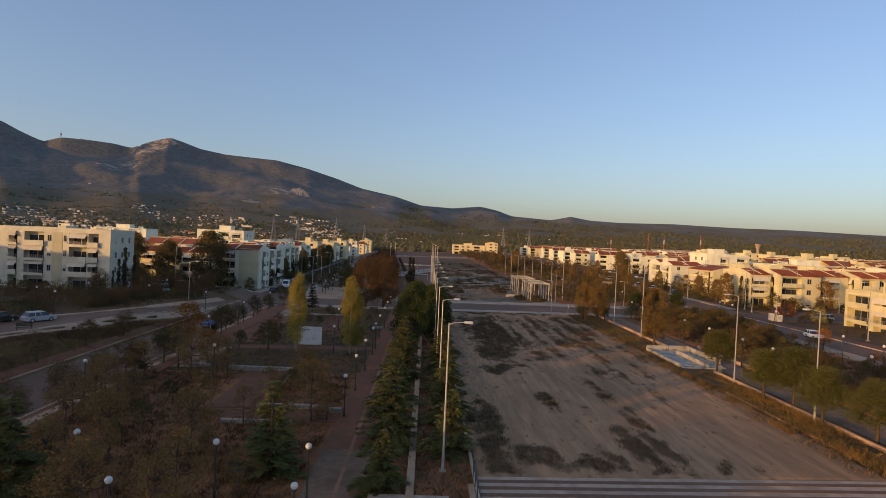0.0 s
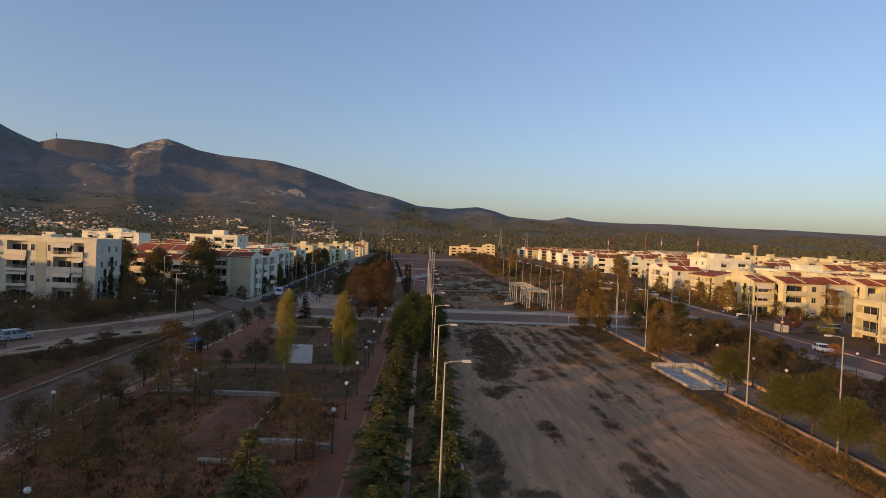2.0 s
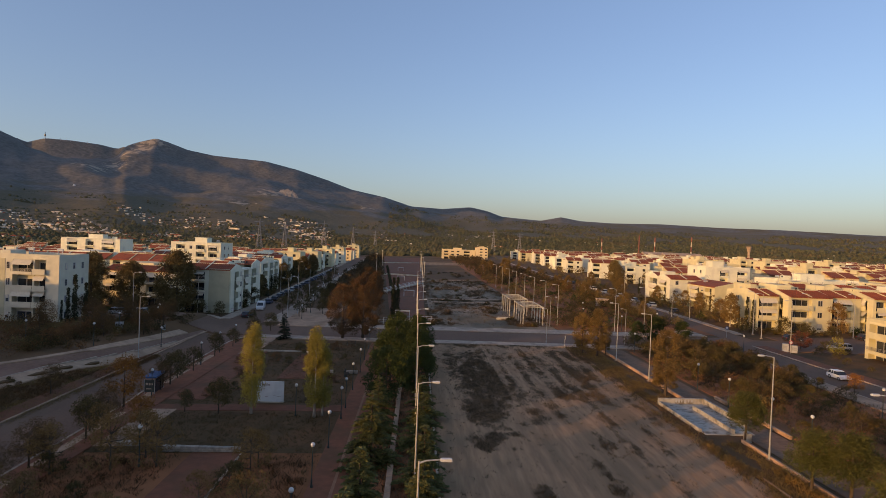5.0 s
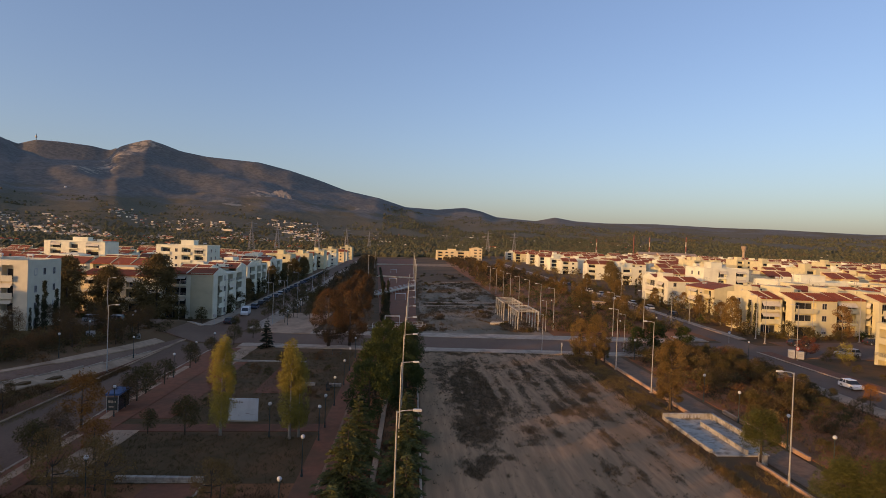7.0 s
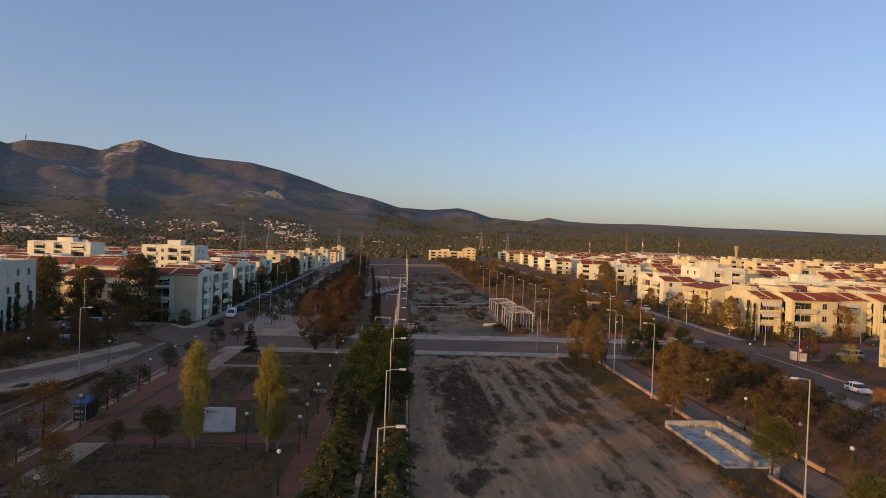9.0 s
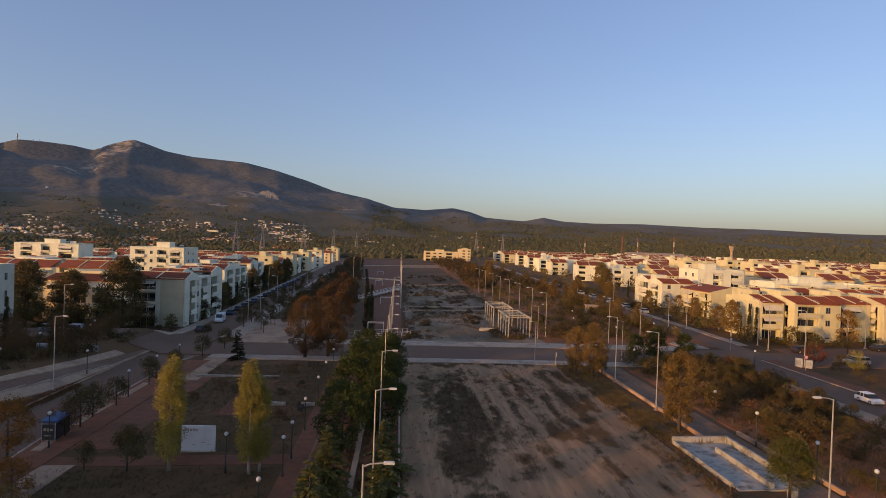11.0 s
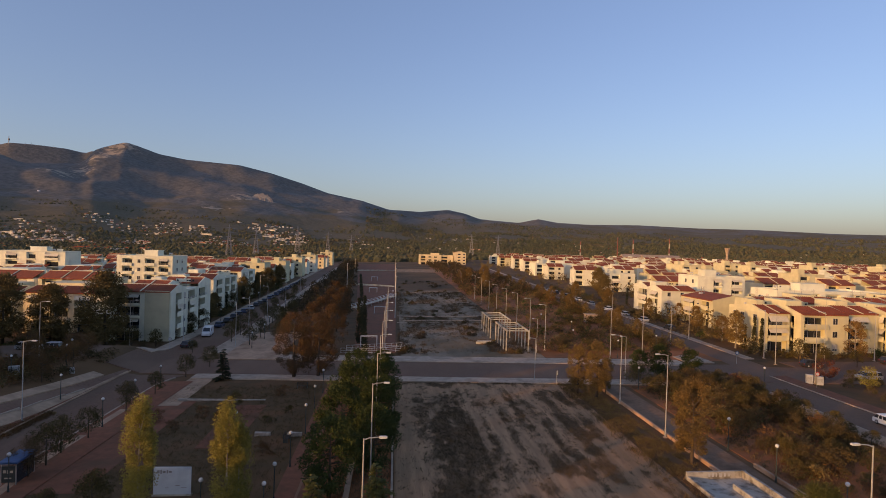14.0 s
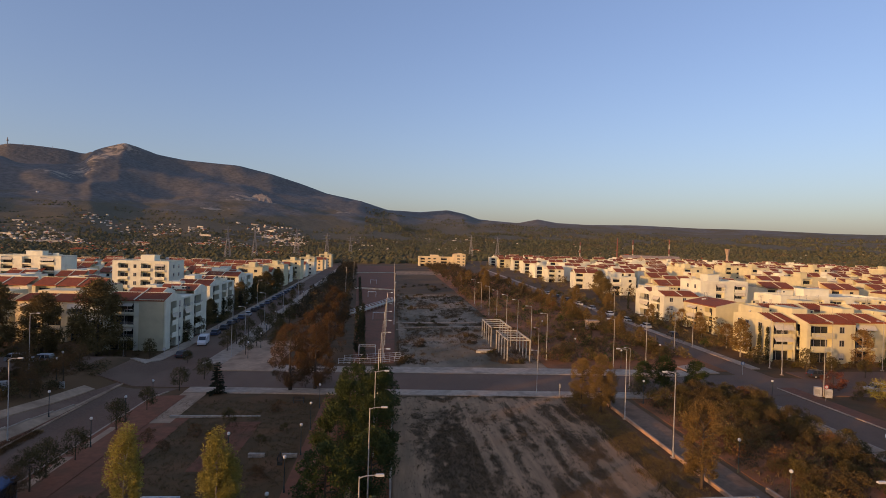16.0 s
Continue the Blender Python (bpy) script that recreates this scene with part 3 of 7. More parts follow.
def stone_wall(label, x0, x1, y, h, along="x"):
    """A rubble wall of separate stones in courses."""
    root = thing("stone_wall", label, "low wall")
    random.seed(int(abs(x0 * 7 + y)))
    L = x1 - x0
    k = Kit()
    k.box(0.03, L - 0.03, -0.14, 0.14, -0.2, h - 0.04) if along == "x" else k.box(-0.14, 0.14, 0.03, L - 0.03, -0.2, h - 0.04)
    part("core", k, M["concrete"], root)
    z = 0.0
    while z < h - 0.05:
        u = 0.0
        hh = min(0.2, h - z)
        while u < L - 0.05:
            w = min(random.uniform(0.3, 0.55), L - u)
            k = Kit()
            d = 0.2 + random.uniform(-0.02, 0.03)
            if along == "x":
                k.chamfer(u + 0.01, u + w - 0.01, -d, d, z + 0.005, z + hh - 0.005, 0.03)
            else:
                k.chamfer(-d, d, u + 0.01, u + w - 0.01, z + 0.005, z + hh - 0.005, 0.03)
            part("stone", k, M["stone"], root)
            u += w
        z += hh
    root.matrix_basis = stand(x0, y) if along == "x" else stand(y, x0)
    return root


kerb_line("kerb_west_street", "pale concrete kerb of the park pavement", lambda y: park_kerb(y) + 0.12, (22, 124), 0.25, 0.17, M["concrete"])
kerb_line("kerb_slip", "pale concrete kerb of the slip road pavement", lambda y: slip_near(y) + 0.1, (50, 112), 0.2, 0.17, M["concrete"], 4.0)
kerb_line("kerb_west_street_far", "pale concrete kerb of the west verge", street_west, (40, 125), 0.25, 0.17, M["paving"], 4.0)
stone_wall("low rubble stone wall closing the brick court", -22.7, -15.4, 61.9, 0.6)
stone_wall("low rubble stone bench wall in the park", -15.3, -8.9, 47.7, 0.5)
stone_wall("low sunlit rubble wall closing the court", -17.0, -11.2, 43.5, 0.45)
stone_wall("low pale stone wall of the park planter", -27.9, -15.5, 109.4, 0.42)
stone_wall("low rubble stone seat beside the path", -13.3, -11.4, 93.9, 0.5)
stone_wall("low rubble stone stub at the garden path", -9.4, -7.7, 93.6, 0.5)
stone_wall("low rubble stone seat near the olive bushes", -27.6, -25.4, 63.3, 0.5)
stone_wall("small rubble stone bench at the garden path", -8.6, -7.6, 46.6, 0.5)


# ---- steps in the foreground ----
root = thing("stepped_terrace", "wide weathered concrete steps at the field edge", "steps")
for i in range(7):
    k = Kit()
    k.chamfer(0, 28.5, -0.95 * i - 0.93, -0.95 * i, -0.3, 0.5 - 0.012 * i, 0.02)
    step = part("step", k, M["concrete"], root)
    # a thin dark strip covers the near half of each step
    k = Kit()
    k.box(0.02, 28.48, -0.95 * i - 0.92, -0.95 * i - 0.48, 0.49 - 0.012 * i, 0.504 - 0.012 * i)
    part("dark_tread", k, M["asphalt"], step, "dark strip on the near half of the step")
root.matrix_basis = stand(3.3, 33.4, 0, 1, -0.42)
root.rotation_euler.y = -math.atan(SLOPE)
root = thing("cross_beam", "weathered concrete beam ending the conifer strip", "low wall")
k = Kit()
k.chamfer(-3.5, 1.3, -0.3, 0.3, -0.2, 0.3, 0.03)
part("beam", k, M["concrete"], root)
root.matrix_basis = stand(0, 29.8)
root = thing("step_cheek", "pale weathered cheek wall beside the steps", "low wall")
k = Kit()
k.chamfer(-0.2, 0.2, -4.5, 0, -0.4, 0.25, 0.03)
part("block", k, M["paving"], root)
root.matrix_basis = stand(2.75, 31.9)
root = thing("hand_rail", "dark steel hand rail beside the steps", "railing")
for y in (0, 1.5, 3.0):
    k = Kit()
    k.tube([(0, y, 0), (0, y, 0.95)], [0.03, 0.03], 6)
    part("post", k, M["green_pole"], root)
k = Kit()
k.tube([(0, -0.3, 0.95), (0, 3.3, 0.95)], [0.035, 0.035], 6)
part("rail", k, M["green_pole"], root)
root.matrix_basis = stand(3.0, 30.0)

# ---- empty concrete basin ----
root = thing("concrete_basin", "empty pale concrete basin with a dividing wall", "basin")
k = Kit()
k.box(0.1, 5.5, -11.5, -0.1, -0.3, 0.10)
part("floor", k, M["basin"], root)
for nm, b in (("wall", (-0.2, 0.1, -10.6, 0.1, 0.42)), ("wall", (-0.2, 6.0, -0.1, 0.2, 0.8)), ("wall", (5.5, 5.8, -9.6, 0, 0.85)), ("divider", (3.1, 3.4, -11.3, -2.4, 0.6)), ("end_block", (3.4, 3.9, -13.6, -12.9, 0.9))):
    k = Kit()
    k.chamfer(b[0], b[1], b[2], b[3], -0.2, b[4], 0.02)
    part(nm, k, M["basin"], root)
k = Kit()
for i, (u, z, w, h) in enumerate(((2.0, 0.3, 0.2, 0.35), (2.35, 0.28, 0.25, 0.4), (2.75, 0.3, 0.15, 0.35), (3.1, 0.26, 0.3, 0.4), (3.6, 0.3, 0.2, 0.35), (4.0, 0.3, 0.25, 0.3))):
    k = Kit()
    k.box(u, u + w, -0.115, -0.1, z, z + h)
    part("graffiti", k, M["alu"], root, "grey illegible paint stroke")
root.matrix_basis = stand(32.4, 78.6) @ pose(0, 0, 0.03, 0, -1.2, 0)

# ---- tree pits in the slip road pavement ----
for i, y in enumerate((58, 63, 68, 73, 77.5, 82, 86.5, 91)):
    x = 0.45 * slip_near(y) + 0.55 * west_edge(y)
    k = Kit()
    ring = [(1.5 * math.cos(0.5236 * q) * (1 + 0.1 * math.sin(3 * q + i)), 0.6 * math.sin(0.5236 * q)) for q in range(12)]
    k.prism(ring, "z", -0.1, 0.175)
    pit = tagged(part("tree_pit", k, M["lawn"]), "dark soil tree pit in the pale pavement", "tree pit", "tree pits")
    pit.matrix_basis = stand(x, y, 62)

# ---- lamps ----
def street_lamp():
    root = thing("street_lamp", "tall galvanised street lamp with a single side arm", "street lamp", group="tall street lamps")
    k = Kit()
    k.chamfer(-0.22, 0.22, -0.22, 0.22, -0.2, 0.12, 0.03)
    part("base", k, M["concrete"], root)
    k = Kit()
    k.tube([(0, 0, 0), (0, 0, 1.2), (0, 0, 1.25), (0, 0, 10.0)], [0.10, 0.10, 0.075, 0.045], 8)
    pole = part("pole", k, M["galv"], root)
    k = Kit()
    k.box(0.085, 0.10, -0.05, 0.05, 0.6, 0.95)
    part("hatch", k, M["rail"], pole)
    k = Kit()
    k.tube([(0, 0, 9.9), (0.35, 0, 10.03), (1.15, 0, 10.1)], [0.05, 0.04, 0.034], 6)
    part("arm", k, M["galv"], root)
    k = Kit()
    k.chamfer(1.02, 1.58, -0.11, 0.11, 10.03, 10.17, 0.05)
    h = part("head", k, M["head"], root, "white lamp head")
    k = Kit()
    k.box(1.1, 1.52, -0.08, 0.08, 10.01, 10.035)
    part("glass", k, M["globe"], h)
    return root


def globe_lamp():
    root = thing("globe_lamp", "dark green park lamp post with a white opal globe", "park lamp", group="globe park lamps")
    k = Kit()
    k.tube([(0, 0, -0.1), (0, 0, 0.25), (0, 0, 0.3), (0, 0, 0.7), (0, 0, 0.75), (0, 0, 3.3)], [0.11, 0.11, 0.08, 0.08, 0.05, 0.045], 8)
    part("pole", k, M["green_pole"], root)
    k = Kit()
    k.tube([(0, 0, 3.3), (0, 0, 3.36), (0, 0, 3.42)], [0.05, 0.13, 0.12], 10)
    part("collar", k, M["green_pole"], root)
    k = Kit()
    k.ball((0, 0, 3.58), 0.185, 14, 10)
    part("globe", k, M["globe"], root, "white opal glass globe", smooth=True)
    return root


lamp = street_lamp()
lamp.matrix_basis = stand(1.05, 34.3)
for y in (49.0, 63.4, 78.4, 93.0, 106.6, 121.3, 135.5, 150, 165, 180, 196):
    copy_thing(lamp, stand(1.05, y))
for y, x in ((46.4, 34.9), (60.2, 35.1), (90.8, 36.0), (105.3, 36.2), (146, 35.8), (160, 35.8), (175, 35.8), (190, 35.8), (206, 35.8), (222, 36), (240, 36), (258, 36)):
    copy_thing(lamp, stand(x, y, 180))
for x, y, r in ((-43.0, 99.4, 0), (-54.6, 154, 0), (-45.6, 160.5, 0), (-58, 128, 0), (-31.5, 152, 180), (-30.5, 159, 180), (47, 137, 180), (56, 142, 180), (74.6, 115.6, 180), (80, 137, 180), (-34.2, 195, 180), (-35.6, 230, 180), (-37.2, 270, 180), (-47.6, 212, 0), (-49.2, 250, 0), (76, 160, 180), (78, 215, 180), (76, 92, 180), (67.3, 152, 180), (78.3, 131, 180), (91, 134, 180), (102, 134, 180)):
    copy_thing(lamp, stand(x, y, r))
for x, y in ((43.5, 121.0), (27.0, 119.5 ), (33.5, 144)):
    copy_thing(lamp, stand(x, y, 180, 0.72))
g = globe_lamp()
g.matrix_basis = stand(-21.0, 30.7)
for x, y in ((-12.3, 29.4), (-15.5, 24.1), (-6.5, 23.7), (-6.9, 28.9), (-7.2, 45.6), (-7.3, 54), (-7.3, 62.8), (-7.3, 71.8), (-7.3, 75.9), (-7.4, 84.2), (-7.4, 94.2), (-7.6, 103.2), (-7.7, 113),
             (-12.6, 72.8), (-14.9, 91.6), (-23.1, 58.2), (-31.6, 49.4), (-31.8, 79.5), (-32.7, 98), (-33.1, 107.6), (-33.2, 116.6), (-43.4, 108.3), (-50.6, 100.5), (-53.2, 113.3), (-50.2, 122), (-52.2, 127.2), (-58.4, 86.6), (-65.1, 92.4), (-62.5, 102.5),
             (41.2, 86.3), (40.9, 77.7), (40.8, 62.4), (40.8, 68.8), (42.3, 112.8), (63.0, 112.0), (57.5, 73.3), (49.9, 58.8), (57.1, 65.8), (-27.5, 150), (-27.6, 162), (-29.5, 176), (-32.4, 190), (-33.0, 204), (-33.6, 219), (-34.2, 235), (-35.0, 254), (-36.0, 276), (-45.6, 176), (-46.6, 192), (-47.6, 228), (-48.8, 246), (49, 138), (60, 144), (44, 152), (48, 166), (44, 181)):
    copy_thing(g, stand(x, y))

# ---- pergolas ----
def pergola(x, y, w, d, h):
    root = thing("pergola", "white concrete pergola frame standing on bare dirt", "pergola", group="pergolas")
    for yy in [d * i / 4 for i in range(5)]:
        for xx in (0, w):
            k = Kit()
            k.chamfer(xx - 0.11, xx + 0.11, yy - 0.11, yy + 0.11, -0.3, h - 0.3, 0.02)
            part("post", k, M["pale"], root)
        k = Kit()
        k.box(0.15, w - 0.15, yy - 0.08, yy + 0.08, h - 0.25, h - 0.03)
        part("cross_beam", k, M["pale"], root)
    for xx in (0, w):
        k = Kit()
        k.chamfer(xx - 0.12, xx + 0.12, -0.3, d + 0.3, h - 0.298, h, 0.02)
        part("beam", k, M["pale"], root)
    root.matrix_basis = stand(x, y)


pergola(27.0, 144.5, 4.8, 13, 4.8)
pergola(26.6, 162.5, 4.8, 14, 4.8)
root = thing("concrete_slab", "pale concrete slab lying on the dirt", "slab")
k = Kit()
k.chamfer(-1.2, 1.2, -0.6, 0.6, -0.1, 0.45, 0.05)
part("block", k, M["pale"], root)
root.matrix_basis = stand(23.2, 155, -10)
for y0, lab in ((193, "low pale concrete seating step on the dirt"), (202, "low pale concrete seating step behind another")):
    root = thing("seating_step", lab, "low wall")
    k = Kit()
    k.chamfer(0, 23.5, -0.4, 0.4, -0.2, 0.32, 0.03)
    part("step", k, M["concrete"], root)
    root.matrix_basis = stand(5.6, y0)
    root.rotation_euler.y = -math.atan(SLOPE)

# ---- sports courts, ramp ----
def goal(x, y, s=1.0):
    root = thing("goal_frame", "white tubular steel goal frame on the court", "goal frame", group="goal frames")
    for a, b in (((-1.8, 0, 0), (-1.8, 0, 2.2)), ((1.8, 0, 0), (1.8, 0, 2.2)), ((-1.8, 0, 2.2), (1.8, 0, 2.2)), ((-1.8, 1.6, 2.2), (1.8, 1.6, 2.2)), ((-1.8, 0, 2.2), (-1.8, 1.6, 2.2)), ((1.8, 0, 2.2), (1.8, 1.6, 2.2)), ((-1.8, 1.6, 0), (-1.8, 1.6, 2.2)), ((1.8, 1.6, 0), (1.8, 1.6, 2.2))):
        k = Kit()
        k.tube([a, b], [0.07, 0.07], 6)
        part("bar", k, M["head"], root)
    root.matrix_basis = stand(x, y, 0, s)


for x, y in ((-1.8, 211), (-7.1, 289), (-9.5, 372), (-2.6, 152)):
    goal(x, y)


def railing(name, label, pts, h, every, mat, mesh_bars=True):
    """Posts and rails along a line of ground points."""
    root = thing(name, label, "railing")
    for (xa, ya, za), (xb, yb, zb) in zip(pts[:-1], pts[1:]):
        L = math.hypot(xb - xa, yb - ya)
        n = max(1, int(L / every))
        for i in range(n + 1):
            t = i / n
            x, y, z = xa + (xb - xa) * t, ya + (yb - ya) * t, za + (zb - za) * t
            k = Kit()
            k.tube([(x, y, gz(x) + z - 0.1), (x, y, gz(x) + z + h)], [0.04, 0.04], 5)
            part("post", k, mat, root)
        for q in (1.0, 0.55, 0.2):
            k = Kit()
            k.tube([(xa, ya, gz(xa) + za + h * q), (xb, yb, gz(xb) + zb + h * q)], [0.035, 0.035], 5)
            part("rail", k, mat, root)
    return root


railing("ramp_railing", "white steel railing along the ramp", [(-8, 144.6, 0), (-1.5, 143.5, 0.1), (5.4, 146.8, 0)], 1.1, 1.0, M["head"])
railing("ramp_railing", "white steel railing of the upper ramp", [(-7, 146.6, 0.2), (4.8, 149.4, 0.2)], 1.1, 1.2, M["head"])
root = thing("footbridge", "long pale walkway with railings slanting across the courts", "footbridge")
k = Kit()
k.box(0, 48, -0.9, 0.9, 0.9, 1.15)
part("deck", k, M["pale"], root)
for i in range(13):
    for s in (-0.85, 0.85):
        k = Kit()
        k.tube([(0.2 + 3.95 * i, s, -0.3), (0.2 + 3.95 * i, s, 2.2)], [0.06, 0.06], 5)
        part("post", k, M["head"], root)
for s in (-0.85, 0.85):
    for z in (2.2, 1.7):
        k = Kit()
        k.tube([(0, s, z), (48, s, z)], [0.05, 0.05], 5)
        part("rail", k, M["head"], root)
root.matrix_basis = stand(-10.8, 219, 73.5)
for xa, ya, xb, yb in ((-18.4, 334, 2.6, 323), (-27.4, 486, 2.6, 498)):
    root = thing("court_wall", "low white court wall", "low wall")
    k = Kit()
    L = math.hypot(xb - xa, yb - ya)
    k.chamfer(0, L, -0.15, 0.15, -0.4, 1.1, 0.03)
    part("wall", k, M["pale"], root)
    root.matrix_basis = stand(xa, ya, math.degrees(math.atan2(yb - ya, xb - xa)))
mast = thing("flood_mast", "tall grey steel floodlight mast beside the courts", "mast", group="floodlight masts")
k = Kit()
k.tube([(0, 0, -0.2), (0, 0, 13)], [0.13, 0.07], 8)
k.box(-0.35, 0.35, -0.08, 0.08, 12.8, 13.0)
part("pole", k, M["galv"], mast)
mast.matrix_basis = stand(3.2, 200)
for x, y in ((3.2, 250), (3.0, 305), (3, 370), (-20, 300), (-22, 380)):
    copy_thing(mast, stand(x, y))
# ---- billboard, shelter, small street things ----
M["board"] = material("board_panel", (0.62, 0.70, 0.72), (0.55, 0.63, 0.66), 1.0, 0.6, 0.0, (0.48, 0.54, 0.56), 0.5, (0.5, 0.75))
root = thing("notice_board", "large pale blue board with faded scrawl in the park", "notice board")
k = Kit()
k.chamfer(-1.65, 1.65, -0.06, 0.06, 0.12, 2.62, 0.02)
pn = part("panel", k, M["board"], root)
k = Kit()
for u, z, w, h in ((-1.35, 2.05, 0.22, 0.28), (-1.05, 2.0, 0.12, 0.36), (-0.85, 2.08, 0.25, 0.2), (-0.5, 2.05, 0.14, 0.3), (-0.3, 2.1, 0.24, 0.16), (0.3, 0.9, 0.4, 0.05), (0.8, 0.75, 0.5, 0.04), (-0.6, 0.7, 0.3, 0.04)):
    k = Kit()
    k.box(u, u + w, -0.066, -0.06, z, z + h)
    part("scrawl", k, M["rail"], pn, "dark illegible paint stroke")
for u in (-1.5, 1.5):
    k = Kit()
    k.box(u - 0.06, u + 0.06, 0.062, 0.18, -0.3, 2.5)
    part("post", k, M["galv"], root)
k = Kit()
k.chamfer(-1.75, 1.75, -0.25, 0.3, -0.2, 0.1, 0.02)
part("footing", k, M["pale"], root)
root.matrix_basis = stand(-16.85, 78.2)

M["blue"] = material("blue_paint", (0.03, 0.085, 0.19), (0.025, 0.07, 0.15), 2.0, 0.5, vary=0.1)
root = thing("bus_shelter", "blue roofed bus shelter with a dark poster panel", "bus shelter")
for x in (-0.7, 0.7):
    for y in (-1.7, 1.7):
        k = Kit()
        k.tube([(x, y, -0.1), (x, y, 2.4)], [0.05, 0.05], 6)
        part("post", k, M["galv"], root)
k = Kit()
k.chamfer(-0.95, 0.95, -1.95, 1.95, 2.4, 2.62, 0.08)
part("roof", k, M["blue"], root)
k = Kit()
k.box(0.72, 0.76, -1.6, 1.6, 0.3, 2.2)
part("back_panel", k, M["glass"], root)
k = Kit()
k.box(-0.65, 0.65, -1.74, -1.68, 0.4, 2.1)
pp = part("poster_panel", k, M["green_pole"], root)
k = Kit()
for u, z, w, h in ((-0.5, 1.4, 0.3, 0.3), (-0.1, 1.35, 0.15, 0.35), (0.15, 1.4, 0.3, 0.25), (-0.4, 0.8, 0.7, 0.12)):
    k = Kit()
    k.box(u, u + w, -1.75, -1.742, z, z + h)
    part("scrawl", k, M["pale"], pp)
k = Kit()
k.box(0.2, 0.65, -1.4, 1.4, 0.42, 0.5)
part("seat", k, M["galv"], root)
root.matrix_basis = stand(-32.9, 82.6, 4, 0.9)


def bench(x, y, r):
    root = thing("bench", "dark slatted park bench", "bench", group="park benches")
    for i in range(4):
        k = Kit()
        k.box(-0.9, 0.9, -0.25 + 0.13 * i, -0.15 + 0.13 * i, 0.42, 0.46)
        part("slat", k, M["bark"], root)
    for i in range(3):
        k = Kit()
        k.box(-0.9, 0.9, 0.27, 0.31, 0.56 + 0.14 * i, 0.66 + 0.14 * i)
        part("back_slat", k, M["bark"], root)
    for s in (-0.75, 0.75):
        k = Kit()
        k.box(s - 0.04, s + 0.04, -0.25, 0.27, -0.05, 0.42)
        k.box(s - 0.04, s + 0.04, 0.2, 0.27, 0.42, 0.95)
        part("leg", k, M["green_pole"], root)
    root.matrix_basis = stand(x, y, r)


for b in ((-52.5, 71.5, 30), (-12, 33, 0), (-11.3, 116, 0), (-9.2, 92, 90)):
    bench(*b)


def sign(x, y, r, h, col, label):
    root = thing("road_sign", label, "road sign")
    k = Kit()
    k.tube([(0, 0, -0.1), (0, 0, h)], [0.035, 0.035], 6)
    part("post", k, M["galv"], root)
    k = Kit()
    k.tube([(0, -0.05, h - 0.2), (0, -0.07, h - 0.2)], [0.38, 0.38], 16)
    dsc = part("disc", k, col, root)
    k = Kit()
    k.tube([(0, -0.071, h - 0.2), (0, -0.08, h - 0.2)], [0.26, 0.26], 16)
    part("face", k, M["head"], dsc)
    root.matrix_basis = stand(x, y, r)


M["signred"] = material("sign_red", (0.45, 0.04, 0.03), (0.40, 0.035, 0.03), 3.0, 0.5)
sign(72.6, 112.6, 0, 2.6, M["signred"], "round red and white road sign on a steel post")
sign(70.6, 131.5, 0, 2.4, M["blue"], "round blue road sign on a steel post")
sign(-44.6, 150, 20, 2.4, M["galv"], "back of a round grey road sign on a post")
sign(30.0, 116.6, 90, 2.2, M["galv"], "grey road sign seen edge on beside the pavement")


def cabinet(x, y, r, w, h, label):
    root = thing("utility_cabinet", label, "utility cabinet", group="utility cabinets")
    k = Kit()
    k.chamfer(-w / 2, w / 2, -0.25, 0.25, -0.1, h, 0.04)
    b = part("body", k, M["galv"], root)
    k = Kit()
    k.box(-w / 2 + 0.06, w / 2 - 0.06, -0.262, -0.25, 0.1, h - 0.12)
    part("door", k, M["alu"], b)
    k = Kit()
    for i in range(5):
        if 0.2 + 0.16 * i < w - 0.1:
            k = Kit()
            k.box(-w / 2 + 0.1 + 0.16 * i, -w / 2 + 0.2 + 0.16 * i, -0.27, -0.262, 0.4 + 0.06 * (i % 2), h - 0.35)
            part("scrawl", k, M["rail"], b)
    root.matrix_basis = stand(x, y, r)


cabinet(73.7, 115.8, -25, 1.1, 1.6, "pale utility cabinet covered in scrawl")
cabinet(75.0, 115.0, -25, 1.0, 1.4, "grey utility cabinet covered in scrawl")
cabinet(-54.5, 116.0, 20, 1.4, 1.5, "pale utility cabinet with dark scrawl by the pavement")
cabinet(-47.7, 119.0, 20, 0.7, 0.9, "small white utility box by the pavement")
root = thing("waste_container", "dark green wheeled waste container", "waste container")
k = Kit()
k.prism([(-0.75, 0.15), (0.75, 0.15), (0.9, 1.1), (-0.9, 1.1)], "y", -0.5, 0.5)
part("bin", k, M["green_pole"], root)
k = Kit()
k.prism([(-0.95, 1.11), (0.95, 1.11), (0.6, 1.38), (-0.6, 1.38)], "y", -0.55, 0.55)
part("lid", k, M["rail"], root)
root.matrix_basis = stand(75.8, 83, 80)


# ---- cars ----
CARGLASS = M["glass"]
TYRE = material("tyre_rubber", (0.02, 0.02, 0.02), None, 3.0, 0.8)
TAIL = material("tail_lamp_red", (0.35, 0.02, 0.02), None, 3.0, 0.3)


